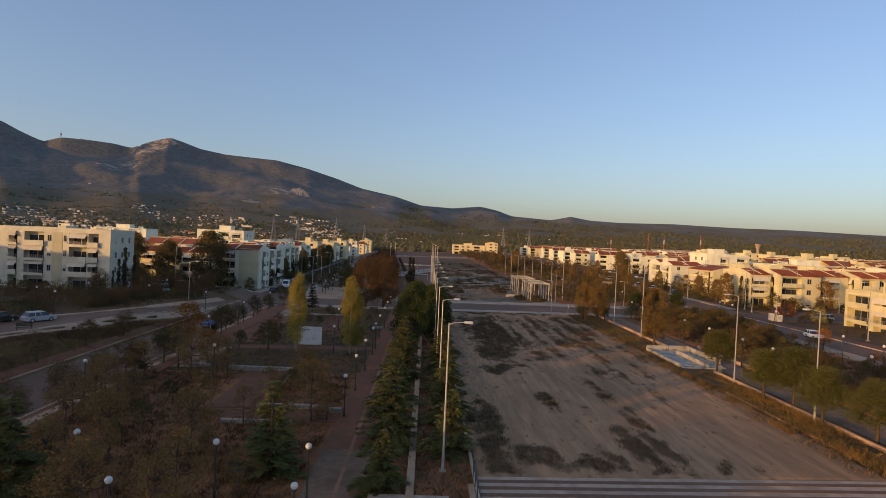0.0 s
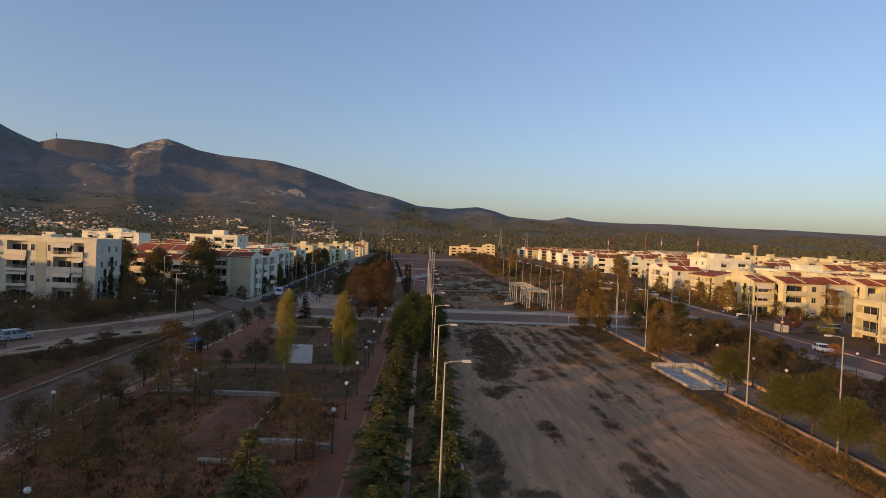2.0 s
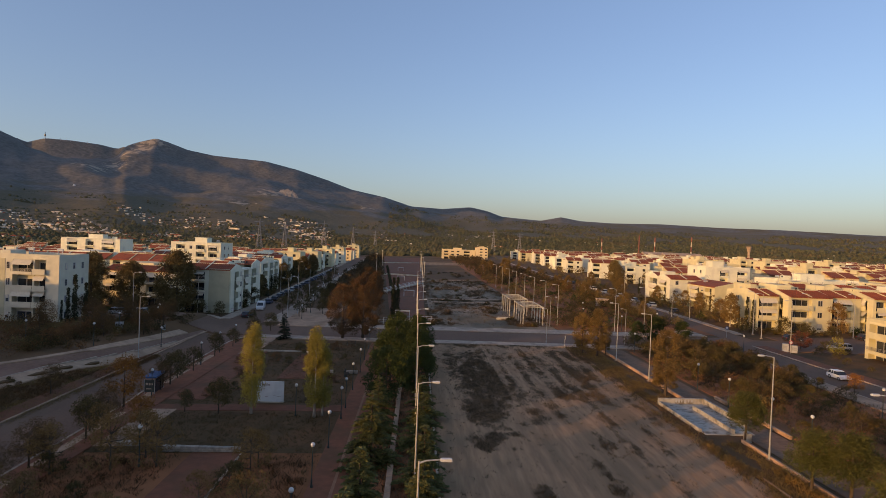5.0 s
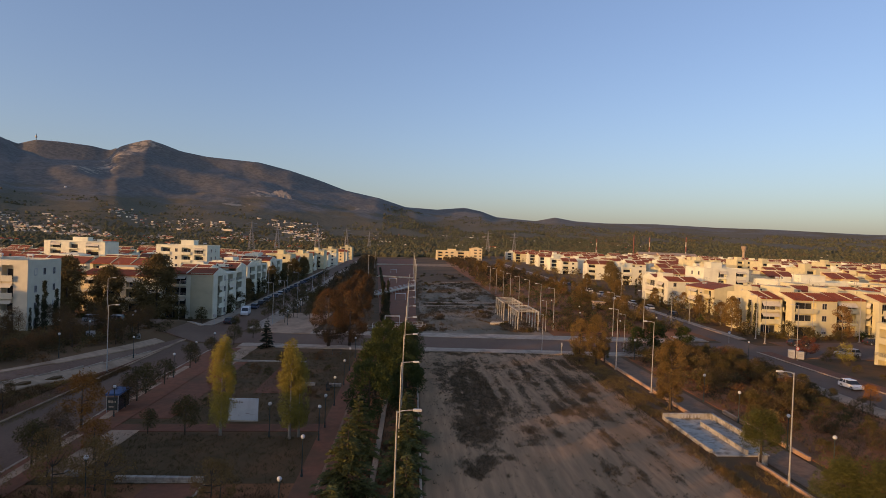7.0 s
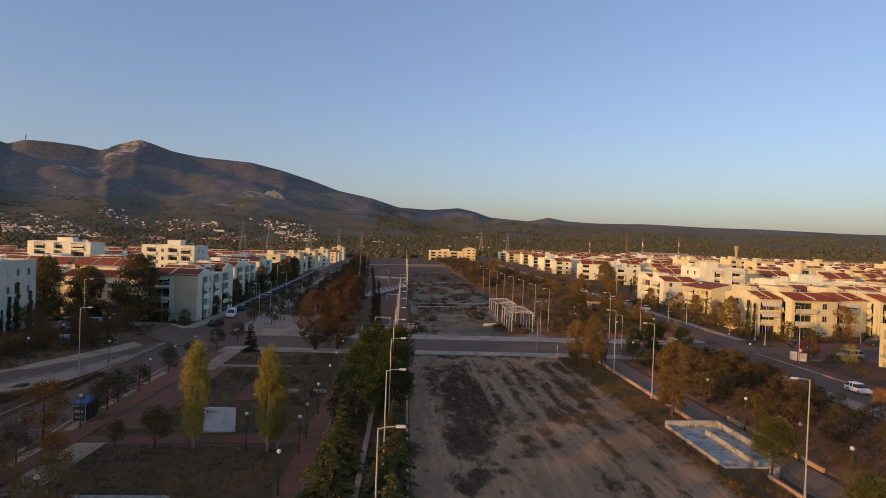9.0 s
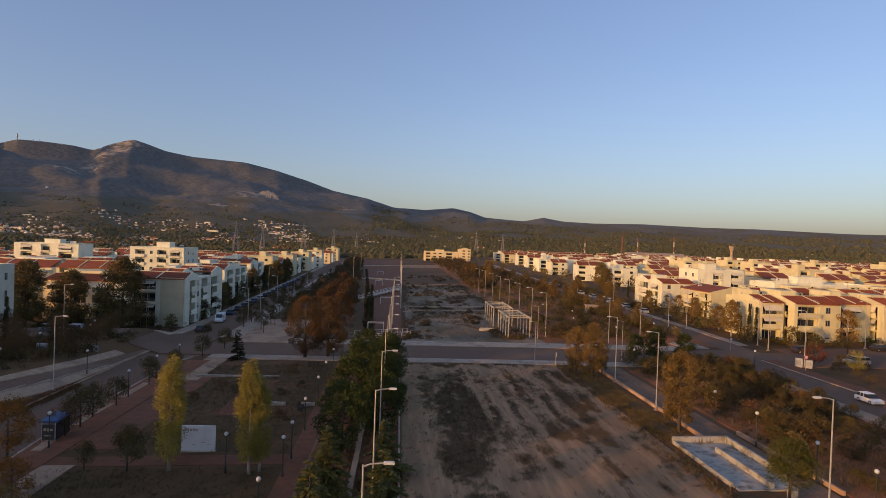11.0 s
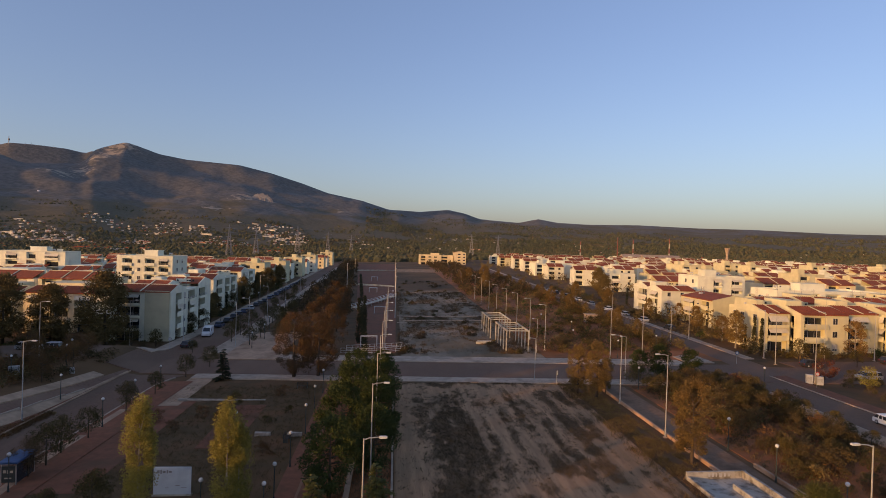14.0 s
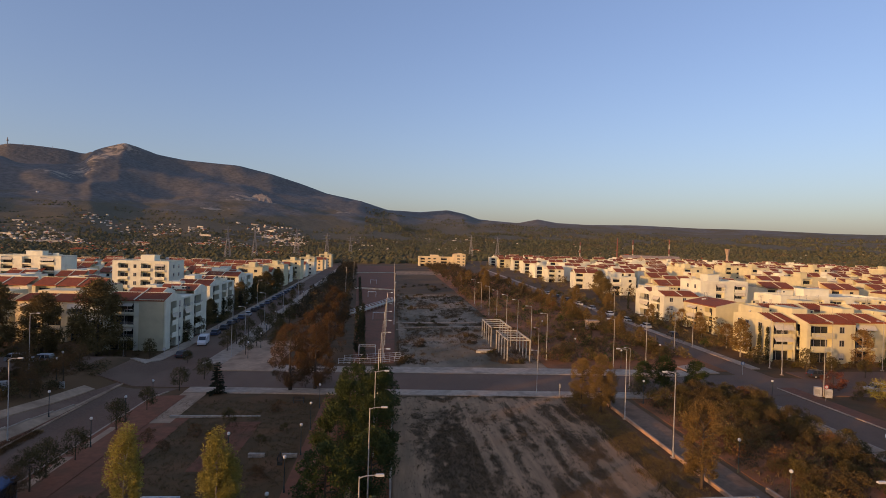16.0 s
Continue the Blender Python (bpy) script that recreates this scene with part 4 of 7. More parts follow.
def car(x, y, r, paint, label, L=4.1, W=1.72, H=1.45, estate=False, s=1.0, plain=False):
    root = thing("car", label, "car", group="parked cars")
    h0, hb = 0.24, 0.88
    back = -L / 2
    k = Kit()
    prof = [(-L / 2, h0 + 0.1), (-L / 2 + 0.1, h0), (L / 2 - 0.15, h0), (L / 2, h0 + 0.18), (L / 2 - 0.05, hb - 0.2), (L / 2 - 0.5, hb - 0.05), (L / 2 - 1.05, hb), (-L / 2 + 0.15, hb + 0.03), (-L / 2, hb - 0.1)]
    k.prism(prof, "y", -W / 2, W / 2)
    part("body", k, paint, root)
    rb = -L / 2 + (0.1 if estate else 0.15)
    a, b, c, d = rb, rb + (0.25 if estate else 0.4), L / 2 - 1.6, L / 2 - 0.95
    lo, hi, wt = hb + 0.01, H, 0.16
    k = Kit()
    vs = [(a, -W / 2 + 0.03, lo), (d, -W / 2 + 0.03, lo), (d, W / 2 - 0.03, lo), (a, W / 2 - 0.03, lo), (b, -W / 2 + wt, hi - 0.05), (c, -W / 2 + wt, hi - 0.05), (c, W / 2 - wt, hi - 0.05), (b, W / 2 - wt, hi - 0.05)]
    k.add(vs, [(0, 1, 5, 4), (1, 2, 6, 5), (2, 3, 7, 6), (3, 0, 4, 7)])
    part("glazing", k, CARGLASS, root, "dark car glass")
    k = Kit()
    k.chamfer(b - 0.03, c + 0.05, -W / 2 + wt - 0.02, W / 2 - wt + 0.02, hi - 0.06, hi + 0.02, 0.04)
    part("roof", k, paint, root)
    for q in (() if plain else (0.33, 0.62)):
        u = a + (d - a) * q
        for sgn in (-1, 1):
            k = Kit()
            k.tube([(u, sgn * (W / 2 - 0.02), lo), (b + (c - b) * q, sgn * (W / 2 - wt + 0.01), hi - 0.04)], [0.045, 0.045], 4)
            part("pillar", k, paint, root)
    for u in (-L / 2 + 0.75, L / 2 - 0.8):
        for sgn in (-1, 1):
            k = Kit()
            k.tube([(u, sgn * (W / 2 - 0.2), 0.31), (u, sgn * (W / 2 + 0.015), 0.31)], [0.31, 0.31], 12)
            wheel = part("wheel", k, TYRE, root)
            if plain:
                continue
            k = Kit()
            k.tube([(u, sgn * (W / 2 + 0.015), 0.31), (u, sgn * (W / 2 + 0.03), 0.31)], [0.19, 0.17], 10)
            part("rim", k, M["galv"], wheel)
    for sgn in (() if plain else (-1, 1)):
        k = Kit()
        k.box(L / 2 - 0.16, L / 2 + 0.005, sgn * (W / 2 - 0.3) - 0.17, sgn * (W / 2 - 0.3) + 0.17, 0.6, 0.72)
        part("headlight", k, M["globe"], root)
        k = Kit()
        k.box(-L / 2 - 0.01, -L / 2 + 0.1, sgn * (W / 2 - 0.2) - 0.12, sgn * (W / 2 - 0.2) + 0.12, 0.62, 0.8)
        part("tail_lamp", k, TAIL, root)
    root.matrix_basis = stand(x, y, r, s)
    return root


def paint(name, c):
    return material(name, c, tuple(v * 0.92 for v in c), 1.0, 0.3, vary=0.03, spec=0.5)


PW, PS, PD, PB = paint("white_car_paint", (0.75, 0.75, 0.74)), paint("silver_car_paint", (0.42, 0.43, 0.44)), paint("dark_car_paint", (0.035, 0.036, 0.04)), paint("blue_car_paint", (0.05, 0.07, 0.12))
car(67.6, 93.6, -90, PW, "white hatchback parked at the east kerb", 3.7, s=0.9)
car(86.6, 118.2, 180, PS, "silver estate car parked before the terrace", 4.3, estate=True)
car(84.0, 128.6, 0, PD, "dark hatchback parked under the trees", 3.9)
car(103.0, 131.0, 0, PD, "dark saloon parked by the terrace entrance", 4.2)
car(-65.3, 137.4, 0, PS, "pale silver saloon parked along the crossing road", 4.5)
car(-60.8, 136.2, 180, PS, "white estate car parked along the crossing road", 4.0, estate=True, H=1.6)
car(-41.6, 152.6, 80, PD, "dark hatchback parked at the corner", 4.0)
car(-55.8, 79.2, 62, PS, "silver hatchback parked on the slip road", 4.0)
car(-60.2, 77.6, 62, PD, "dark car parked on the slip road", 4.2)
random.seed(5)
for i in range(22):
    y = 182 + i * 8.2 + random.uniform(-2.2, 2.2)
    car(-43.4 - veer(y) + random.uniform(-0.15, 0.15), y, 92.3, random.choice((PD, PD, PB, PS, PD, PB)), "car parked in the row beside the apartment blocks", random.uniform(3.8, 4.4), plain=True)
for i in range(9):
    car(79.0, 175 + i * 16 + random.uniform(-2, 2), 90, random.choice((PS, PD, PW)), "car parked beside the east houses", 4.1, plain=True)
root = thing("van", "white panel van parked in the street", "van")
k = Kit()
k.prism([(-2.5, 0.35), (2.45, 0.35), (2.5, 0.9), (2.3, 1.15), (1.75, 1.3), (1.2, 2.2), (-2.4, 2.25), (-2.5, 2.0)], "y", -0.95, 0.95)
part("body", k, PW, root)
k = Kit()
k.add([(1.77, -0.8, 1.32), (1.77, 0.8, 1.32), (1.27, 0.75, 2.12), (1.27, -0.75, 2.12)], [(0, 1, 2, 3)])
part("windscreen", k, CARGLASS, root)
for sgn in (-1, 1):
    k = Kit()
    k.box(0.5, 1.3, sgn * 0.952 - 0.004, sgn * 0.952 + 0.004, 1.3, 1.95)
    part("side_window", k, CARGLASS, root)
    for u in (-1.6, 1.6):
        k = Kit()
        k.tube([(u, sgn * 0.75, 0.34), (u, sgn * 0.97, 0.34)], [0.34, 0.34], 12)
        part("wheel", k, TYRE, root)
root.matrix_basis = stand(-42.4, 167.6, -82)

# ---- apartment houses ----
INS = 1.4                       # depth of the balcony recesses


def apartment(name, label, w, d, floors, st, wall, faces, roof="shed", base_open=True, accent=None, fine=True, awn=0.35, seed=1, extras=True):
    """A block of flats with recessed balconies. faces: side -> list of (u0, u1, kind), kind 'bay', 'win', 'blank'."""
    rnd = random.Random(seed)
    root = thing(name, label, "apartment building", group="apartment houses")
    H = floors * st
    sides = {"S": w, "W": d, "E": d}
    deep = {f: any(b[2] == "bay" for b in faces.get(f, ())) for f in sides}

    def pt(f, u, n, z):
        return (u, -n, z) if f == "S" else (-n, u, z) if f == "W" else (w + n, u, z)

    def fbox(k, f, u0, u1, n0, n1, z0, z1):
        a, b = pt(f, u0, n0, z0), pt(f, u1, n1, z1)
        k.box(min(a[0], b[0]), max(a[0], b[0]), min(a[1], b[1]), max(a[1], b[1]), z0, z1)

    def notches(f, lo=0.0):
        return sorted(q for q in faces.get(f, ()) if q[2] == "bay")

    out = [(0, 0)]
    for u0, u1, _ in notches("S"):
        out += [(u0, 0), (u0, INS), (u1, INS), (u1, 0)]
    out.append((w, 0))
    for u0, u1, _ in notches("E"):
        out += [(w, u0), (w - INS, u0), (w - INS, u1), (w, u1)]
    out += [(w, d), (0, d)]
    for u0, u1, _ in reversed(notches("W")):
        out += [(0, u1), (INS, u1), (INS, u0), (0, u0)]
    k = Kit()
    k.prism(out, "z", -1.5, H)
    for f in sides:
        for u0, u1, _ in notches(f) if fine else ():
            q = Kit()
            fbox(q, f, u0, u1, -INS, -0.003, H - 0.45, H - 0.003)
            part("lintel", q, wall, root)
    part("wall", k, wall, root)
    for f, L in sides.items():
        for u0, u1, kind in faces.get(f, ()):
            if kind == "bay":
                for i in range(floors):
                    z = i * st
                    zt = z + st - (0.45 if i == floors - 1 else 0.2)
                    if (i > 0 or not base_open) and (fine or extras):
                        k = Kit()
                        fbox(k, f, u0, u1, -INS + 0.01, 0.0, z - 0.2, z)
                        if i:
                            fbox(k, f, u0 - 0.1, u1 + 0.1, 0.003, 0.5, z - 0.2, z)
                            solid = rnd.random() < 0.55
                            if solid:
                                fbox(k, f, u0 - 0.1, u1 + 0.1, 0.42, 0.5, z, z + 0.95)
                            else:
                                fbox(k, f, u0 - 0.1, u1 + 0.1, 0.42, 0.5, z, z + 0.4)
                        bal = part("balcony", k, wall, root)
                        if i and not solid and fine:
                            k = Kit()
                            for zz in (0.6, 0.8, 1.0):
                                fbox(k, f, u0 - 0.08, u1 + 0.08, 0.44, 0.48, z + zz - 0.025, z + zz + 0.025)
                            n = max(2, int((u1 - u0) / 1.2))
                            for q in range(n + 1):
                                uu = u0 - 0.05 + (u1 - u0 + 0.1) * q / n
                                fbox(k, f, uu - 0.025, uu + 0.025, 0.445, 0.475, z + 0.4, z + 1.02)
                            part("railing", k, M["rail"], bal)
                    k = Kit()
                    n = max(1, int((u1 - u0) / 1.5))
                    a0, a1 = u0 + 0.25, u1 - 0.25
                    k.cur = 0
                    fbox(k, f, a0, a1, -INS + 0.01, -INS + 0.04, z + 0.06, z + 2.2)
                    if fine:
                        win = part("window", k, M["glass"], root)
                        k = Kit()
                        for q in range(n + 1):
                            uu = a0 + (a1 - a0) * q / n
                            fbox(k, f, uu - 0.05, uu + 0.05, -INS + 0.04, -INS + 0.09, z + 0.06, z + 2.2)
                        fbox(k, f, a0, a1, -INS + 0.042, -INS + 0.085, z + 2.1, z + 2.2)
                        part("window_frame", k, M["alu"], win)
                    else:
                        part("window", k, M["glass"], root)
                    if i and rnd.random() < awn:
                        k = Kit()
                        n0, n1 = (-0.2, 0.75) if rnd.random() < 0.6 else (0.3, 0.62)
                        drop = rnd.uniform(0.7, 1.3)
                        a, b, c, e = pt(f, u0 + 0.1, n0, zt), pt(f, u1 - 0.1, n0, zt), pt(f, u1 - 0.1, n1, zt - drop), pt(f, u0 + 0.1, n1, zt - drop)
                        up = 0.03
                        k.add([a, b, c, e] + [(q[0], q[1], q[2] + up) for q in (a, b, c, e)], [(0, 1, 2, 3), (7, 6, 5, 4), (0, 4, 5, 1), (1, 5, 6, 2), (2, 6, 7, 3), (3, 7, 4, 0)])
                        part("awning", k, M["awning"], root, "faded cloth awning")
            elif kind == "win":
                for i in range(floors):
                    z = i * st + 0.95
                    k = Kit()
                    if fine:
                        fbox(k, f, u0, u1, 0.0, 0.03, z, z + 1.25)
                        win = part("window", k, M["glass"], root)
                        k = Kit()
                        for a, b, c, e in ((u0 - 0.07, u0, z - 0.05, z + 1.3), (u1, u1 + 0.07, z - 0.05, z + 1.3), (u0, u1, z - 0.05, z), (u0, u1, z + 1.25, z + 1.3), ((u0 + u1) / 2 - 0.03, (u0 + u1) / 2 + 0.03, z, z + 1.25)):
                            fbox(k, f, a, b, 0.0, 0.07, c, e)
                        part("window_frame", k, M["alu"], win)
                        if rnd.random() < 0.45:
                            k = Kit()
                            fbox(k, f, u0, u1, 0.032, 0.06, z + rnd.uniform(0.0, 0.7), z + 1.25)
                            part("shutter", k, M["awning"], win)
                    else:
                        fbox(k, f, u0, u1, 0.0, 0.05, z, z + 1.25)
                        part("window", k, M["glass"], root)
            elif kind == "accent" and accent:
                k = Kit()
                fbox(k, f, u0, u1, 0.0, 0.25, 0.0, H + 0.4)
                part("accent_wall", k, accent, root)
    # roofs
    k = Kit()
    if roof == "shed" or roof == "shed2":
        rise, e = 1.25 if fine else 1.9, 0.35
        strips = max(1, int(d / 9.3)) if fine else 1
        L = d / strips
        for q in range(strips):
            y0, lift = q * L, 0.35 * q
            ym = y0 + min(L * 0.5, 5.2)
            xa, xb = 0.25, w - 0.25
            if q and strips > 1:
                xa, xb = (0.25, w * 0.62) if q % 2 else (w * 0.3, w - 0.25)
            k = Kit()
            k.prism([(y0 - e if q == 0 else y0 + 0.3, H + lift - 0.02), (ym, H + lift + rise), (ym, H + lift + rise + 0.2), (y0 - e if q == 0 else y0 + 0.3, H + lift + 0.18)], "x", xa, xb)
            r = part("roof", k, M["tile"], root, "red clay tile roof slope")
            if fine and q == 0:
                n = int((w - 0.5) / 0.55)
                k = Kit()
                for t in range(n + 1):
                    xx = 0.25 + (w - 0.5) * t / n
                    k.prism([(-e, H + 0.18), (ym, H + rise + 0.2), (ym, H + rise + 0.27), (-e, H + 0.25)], "x", max(0.25, xx - 0.09), min(w - 0.25, xx + 0.09))
                part("tile_ribs", k, M["tile"], r)
            for xx in (xa - 0.25, xb) if fine else ():
                k = Kit()
                k.prism([(y0 - 0.05, H + 0.002), (y0 - 0.05, H + lift + 0.12), (ym, H + lift + rise + 0.28), (ym + 0.25, H + lift + rise + 0.28), (y0 + L - 0.05, H + lift + 0.55), (y0 + L - 0.05, H + 0.002)], "x", xx + 0.002, xx + 0.248)
                part("gable_wall", k, wall, root)
            k = Kit()
            k.box(*((xa, xb) if fine else (0.0, w)), ym + 0.02, ym + 0.24, H, H + lift + rise + 0.34)
            bays = max(2, round((xb - xa) / 6.2))
            for t in range(1, bays):          # low party walls standing over the tiles
                xx = xa + (xb - xa) * t / bays
                ys = y0 + 0.32 if q else y0 - 0.3
                k.prism([(ys, H + lift + 0.1), (ym + 0.015, H + lift + rise + 0.1), (ym + 0.015, H + lift + rise + 0.38), (ys, H + lift + 0.36)], "x", xx - 0.11, xx + 0.11)
            part("ridge_wall", k, wall, root)
            if roof == "shed2":
                k = Kit()
                k.prism([(ym + 0.25, H + rise * 0.8), (d + 0.1, H + 0.3), (d + 0.1, H + 0.5), (ym + 0.25, H + rise)], "x", 0.25, w - 0.25)
                part("roof", k, M["tile"], root)
            elif fine or extras:
                k = Kit()
                k.box(xa, xb, ym + 0.25, y0 + L - 0.2, H, H + lift + 0.25)
                part("terrace", k, M["concrete"], root)
                if rnd.random() < 0.8:
                    k = Kit()
                    xx = xa + rnd.uniform(0.02, 0.45) * (xb - xa)
                    k.box(xx, xx + rnd.uniform(0.3, 0.5) * (xb - xa), ym + 0.9, y0 + L - 0.06, H + 0.36, H + lift + rnd.uniform(1.9, 2.6))
                    part("stair_house", k, wall, root)
    elif roof == "gableW":
        rise = min(1.5, w * 0.11)
        xm = w * 0.5
        for a, b in ((-0.3, xm), (w + 0.3, xm)):
            k = Kit()
            k.prism([(a, H - 0.02), (b, H + rise), (b, H + rise + 0.2), (a, H + 0.18)] if a < b else [(b, H + rise), (a, H - 0.02), (a, H + 0.18), (b, H + rise + 0.2)], "y", 0.25, d - 0.25)
            part("roof", k, M["tile"], root, "red clay tile roof slope")
        for yy in (0, d - 0.25):
            k = Kit()
            k.prism([(0, H), (w, H), (w, H + 0.25), (xm, H + rise + 0.35), (0, H + 0.25)], "y", yy + 0.002, yy + 0.246)
            part("gable_wall", k, wall, root)
    else:
        k.box(0, w, 0, 0.2, H, H + 0.6)
        k.box(0, w, d - 0.2, d, H, H + 0.6)
        k.box(0, 0.2, 0.2, d - 0.2, H, H + 0.6)
        k.box(w - 0.2, w, 0.2, d - 0.2, H, H + 0.6)
        part("parapet", k, wall, root)
        k = Kit()
        if roof == "low":
            k.box(w * 0.44, w * 0.52, d * 0.3, d * 0.75, H, H + 1.1)
        else:
            k.box(w * 0.35, w * 0.6, d * 0.45, d * 0.8, H, H + 2.3)
            k.box(w * 0.35 - 0.2, w * 0.6 + 0.2, d * 0.45 - 0.2, d * 0.8 + 0.2, H + 2.3, H + 2.5)
        part("stair_house", k, wall, root)
    if extras:
        for q in range(rnd.randint(1, 2) if fine else 1):
            xx, yy = rnd.uniform(0.15, 0.85) * w, d * rnd.uniform(0.72, 0.88)
            zz = H + 0.35
            k = Kit()
            k.tube([(xx - 0.6, yy, zz + 0.9), (xx + 0.6, yy, zz + 0.9)], [0.25, 0.25], 10)
            k.box(xx - 0.5, xx - 0.42, yy - 0.1, yy + 0.1, zz - 0.3, zz + 0.7)
            k.box(xx + 0.42, xx + 0.5, yy - 0.1, yy + 0.1, zz - 0.3, zz + 0.7)
            part("solar_tank", k, M["head"], root, "white solar water tank")
        k = Kit()
        xx = rnd.uniform(0.1, 0.75) * w
        n = rnd.randint(2, 4)
        zb = H + (0.4 if "shed" in roof else 0.1)
        k.box(xx, xx + 0.9 * n, d * 0.7, d * 0.7 + 0.5, zb - 0.3, zb + 1.5)
        ch = part("chimney", k, wall, root)
        for q in range(n if fine else 0):
            k = Kit()
            k.box(xx + 0.9 * q + 0.2, xx + 0.9 * q + 0.7, d * 0.7 - 0.012, d * 0.7, zb + 0.85, zb + 1.3)
            part("flue_opening", k, M["glass"], ch)
            k = Kit()
            xx = rnd.uniform(0.2, 0.8) * w
            k.tube([(xx, d * 0.66, H), (xx, d * 0.66, H + 3.4)], [0.03, 0.02], 4)
            for zz, ll in ((3.3, 0.5), (3.0, 0.7), (2.7, 0.6)):
                k.tube([(xx - ll, d * 0.66, H + zz), (xx + ll, d * 0.66, H + zz)], [0.015, 0.015], 4)
            part("aerial", k, M["rail"], root)
    return root


def place(ob, x, y, rz=0.0, dz=0.0):
    ob.matrix_basis = stand(x, y, rz, 1.0, dz)
    return ob


W_, C_, Y_ = M["white"], M["cream"], M["yellow"]
# east terrace, stepping along the car park
a = apartment("terrace_house", "white three storey terrace house with dark balconies and red tiles", 5.6, 14, 3, 2.85, C_, {"S": [(0.5, 5.0, "bay")], "W": [(3.2, 4.4, "win"), (8.0, 9.2, "win"), (11, 12, "win")]}, "shed", awn=0.6, seed=3)
place(a, 84.7, 143.5)
a = apartment("terrace_house", "cream terrace house with two rows of sunny balconies", 11.0, 14, 3, 2.85, C_, {"S": [(0.8, 5.9, "bay"), (7.4, 8.4, "win")], "W": [(2.2, 5.0, "bay")]}, "shed", awn=0.1, seed=4)
place(a, 91.0, 141.0)
a = apartment("terrace_house", "cream terrace house with recessed grey balconies", 8.0, 13, 3, 2.85, C_, {"S": [(0.8, 5.6, "bay")]}, "shed", awn=0.3, seed=6)
place(a, 102.3, 142.4)
a = apartment("terrace_house", "cream end terrace house with balconies and red tiles", 9.5, 13, 3, 2.85, C_, {"S": [(0.8, 4.0, "bay"), (5.4, 8.6, "bay")], "W": [(1.8, 4.0, "bay")]}, "shed", awn=0.3, seed=7)
place(a, 111.0, 139.5)
a = apartment("terrace_house", "pale terrace house with red tiles and balconies", 10.5, 13, 3, 2.85, W_, {"S": [(0.8, 4.6, "bay"), (6.0, 9.6, "bay")]}, "shed", seed=8)
place(a, 121.2, 141)
for x, y, sd in ((94.5, 159, 11), (106.5, 160, 12), (118.5, 158, 13), (130.5, 160, 14)):
    a = apartment("terrace_house", "cream house behind the terrace with a red tile roof", 10.5, 12, 3, 3.0, C_, {"S": [(0.8, 4.6, "bay"), (6.0, 9.6, "bay")], "W": [(3, 4, "win"), (7, 8, "win")]}, "shed", seed=sd)
    place(a, x, y)
# corner block at the edge of the view
a = apartment("corner_block", "cream corner apartment block with white railed balconies", 16, 14, 3, 2.85, C_, {"S": [(0.6, 4.8, "bay"), (5.6, 9.8, "bay"), (10.6, 15.2, "bay")], "W": [(0.8, 6.4, "bay"), (7.6, 13.2, "bay")]}, "flat", awn=0.15, seed=21)
place(a, 86.0, 97.0, 0, -1.5)
# gabled house and its neighbours along the east street
a = apartment("gabled_house", "cream gabled apartment house with awnings on the street side", 13.5, 18, 3, 2.55, C_, {"W": [(2.0, 6.0, "bay"), (7.4, 8.4, "win"), (10.0, 15.5, "bay")], "S": [(9.5, 10.3, "win")]}, "gableW", awn=0.5, seed=31)
place(a, 92.8, 178.5)
a = apartment("corner_house", "white corner apartment house with a rooftop row of vents", 12, 22, 3, 2.75, W_, {"S": [(6.5, 7.5, "win"), (2, 3, "win")], "W": [(3.0, 8.0, "bay"), (11.0, 18.0, "bay")]}, "shed", awn=0.4, seed=32)
place(a, 91.6, 207)
a = apartment("apartment_block", "white four storey apartment block with shaded balconies", 17, 14, 4, 3.1, W_, {"S": [(5.6, 8.6, "bay"), (12.2, 16.0, "bay")], "W": [(3, 4, "win"), (8, 9, "win")]}, "flat", awn=0.7, seed=33)
place(a, 108, 214)
a = apartment("apartment_block", "long white apartment block with a flat roof terrace", 34, 13, 3, 3.2, W_, {"S": [(9, 14, "bay"), (16, 21, "bay"), (24, 31, "bay")], "W": [(4, 5, "win")]}, "flat", awn=0.3, seed=34)
place(a, 120, 190)

# west side: block beside the slip road
a = apartment("apartment_block", "white apartment block with stacked balconies and beige awnings", 24.2, 10.2, 4, 3.3, M["offwhite"], {"S": [(2.1, 4.0, "bay"), (5.5, 9.8, "bay"), (10.6, 11.3, "win"), (14.1, 14.6, "win"), (15.2, 19.1, "bay"), (19.4, 21.6, "bay")], "E": [(2.0, 2.6, "win"), (4.6, 5.2, "win"), (7.6, 8.2, "win")]}, "low", awn=0.7, seed=41, accent=M["olive"])
place(a, -94.9, 124.0, 0, 0.0)
k = Kit()
k.box(11.6, 13.8, -0.05, -0.004, 0.3, 12.8)
part("stairwell_panel", k, M["olive"], a)
# olive-fronted corner house
a = apartment("corner_house", "white corner apartment house with an olive plaster front", 13.5, 28, 4, 2.85, W_, {"S": [(0.8, 6.6, "bay"), (7.8, 13.2, "accent")], "E": [(3.0, 6.5, "bay"), (8.0, 9.0, "win"), (11.0, 15.5, "bay"), (18.5, 23.5, "bay")]}, "shed", awn=0.2, seed=42, accent=M["olive"])
place(a, -61.9, 160.0)
a = apartment("apartment_house", "white apartment house with blue-shaded street balconies", 10.5, 26, 4, 2.85, W_, {"S": [(3.0, 4.2, "win")], "E": [(3.0, 9.0, "bay"), (12.0, 17.0, "bay"), (19, 24, "bay")]}, "shed", awn=0.15, seed=43, accent=M["cream"])
place(a, -63.7, 206)
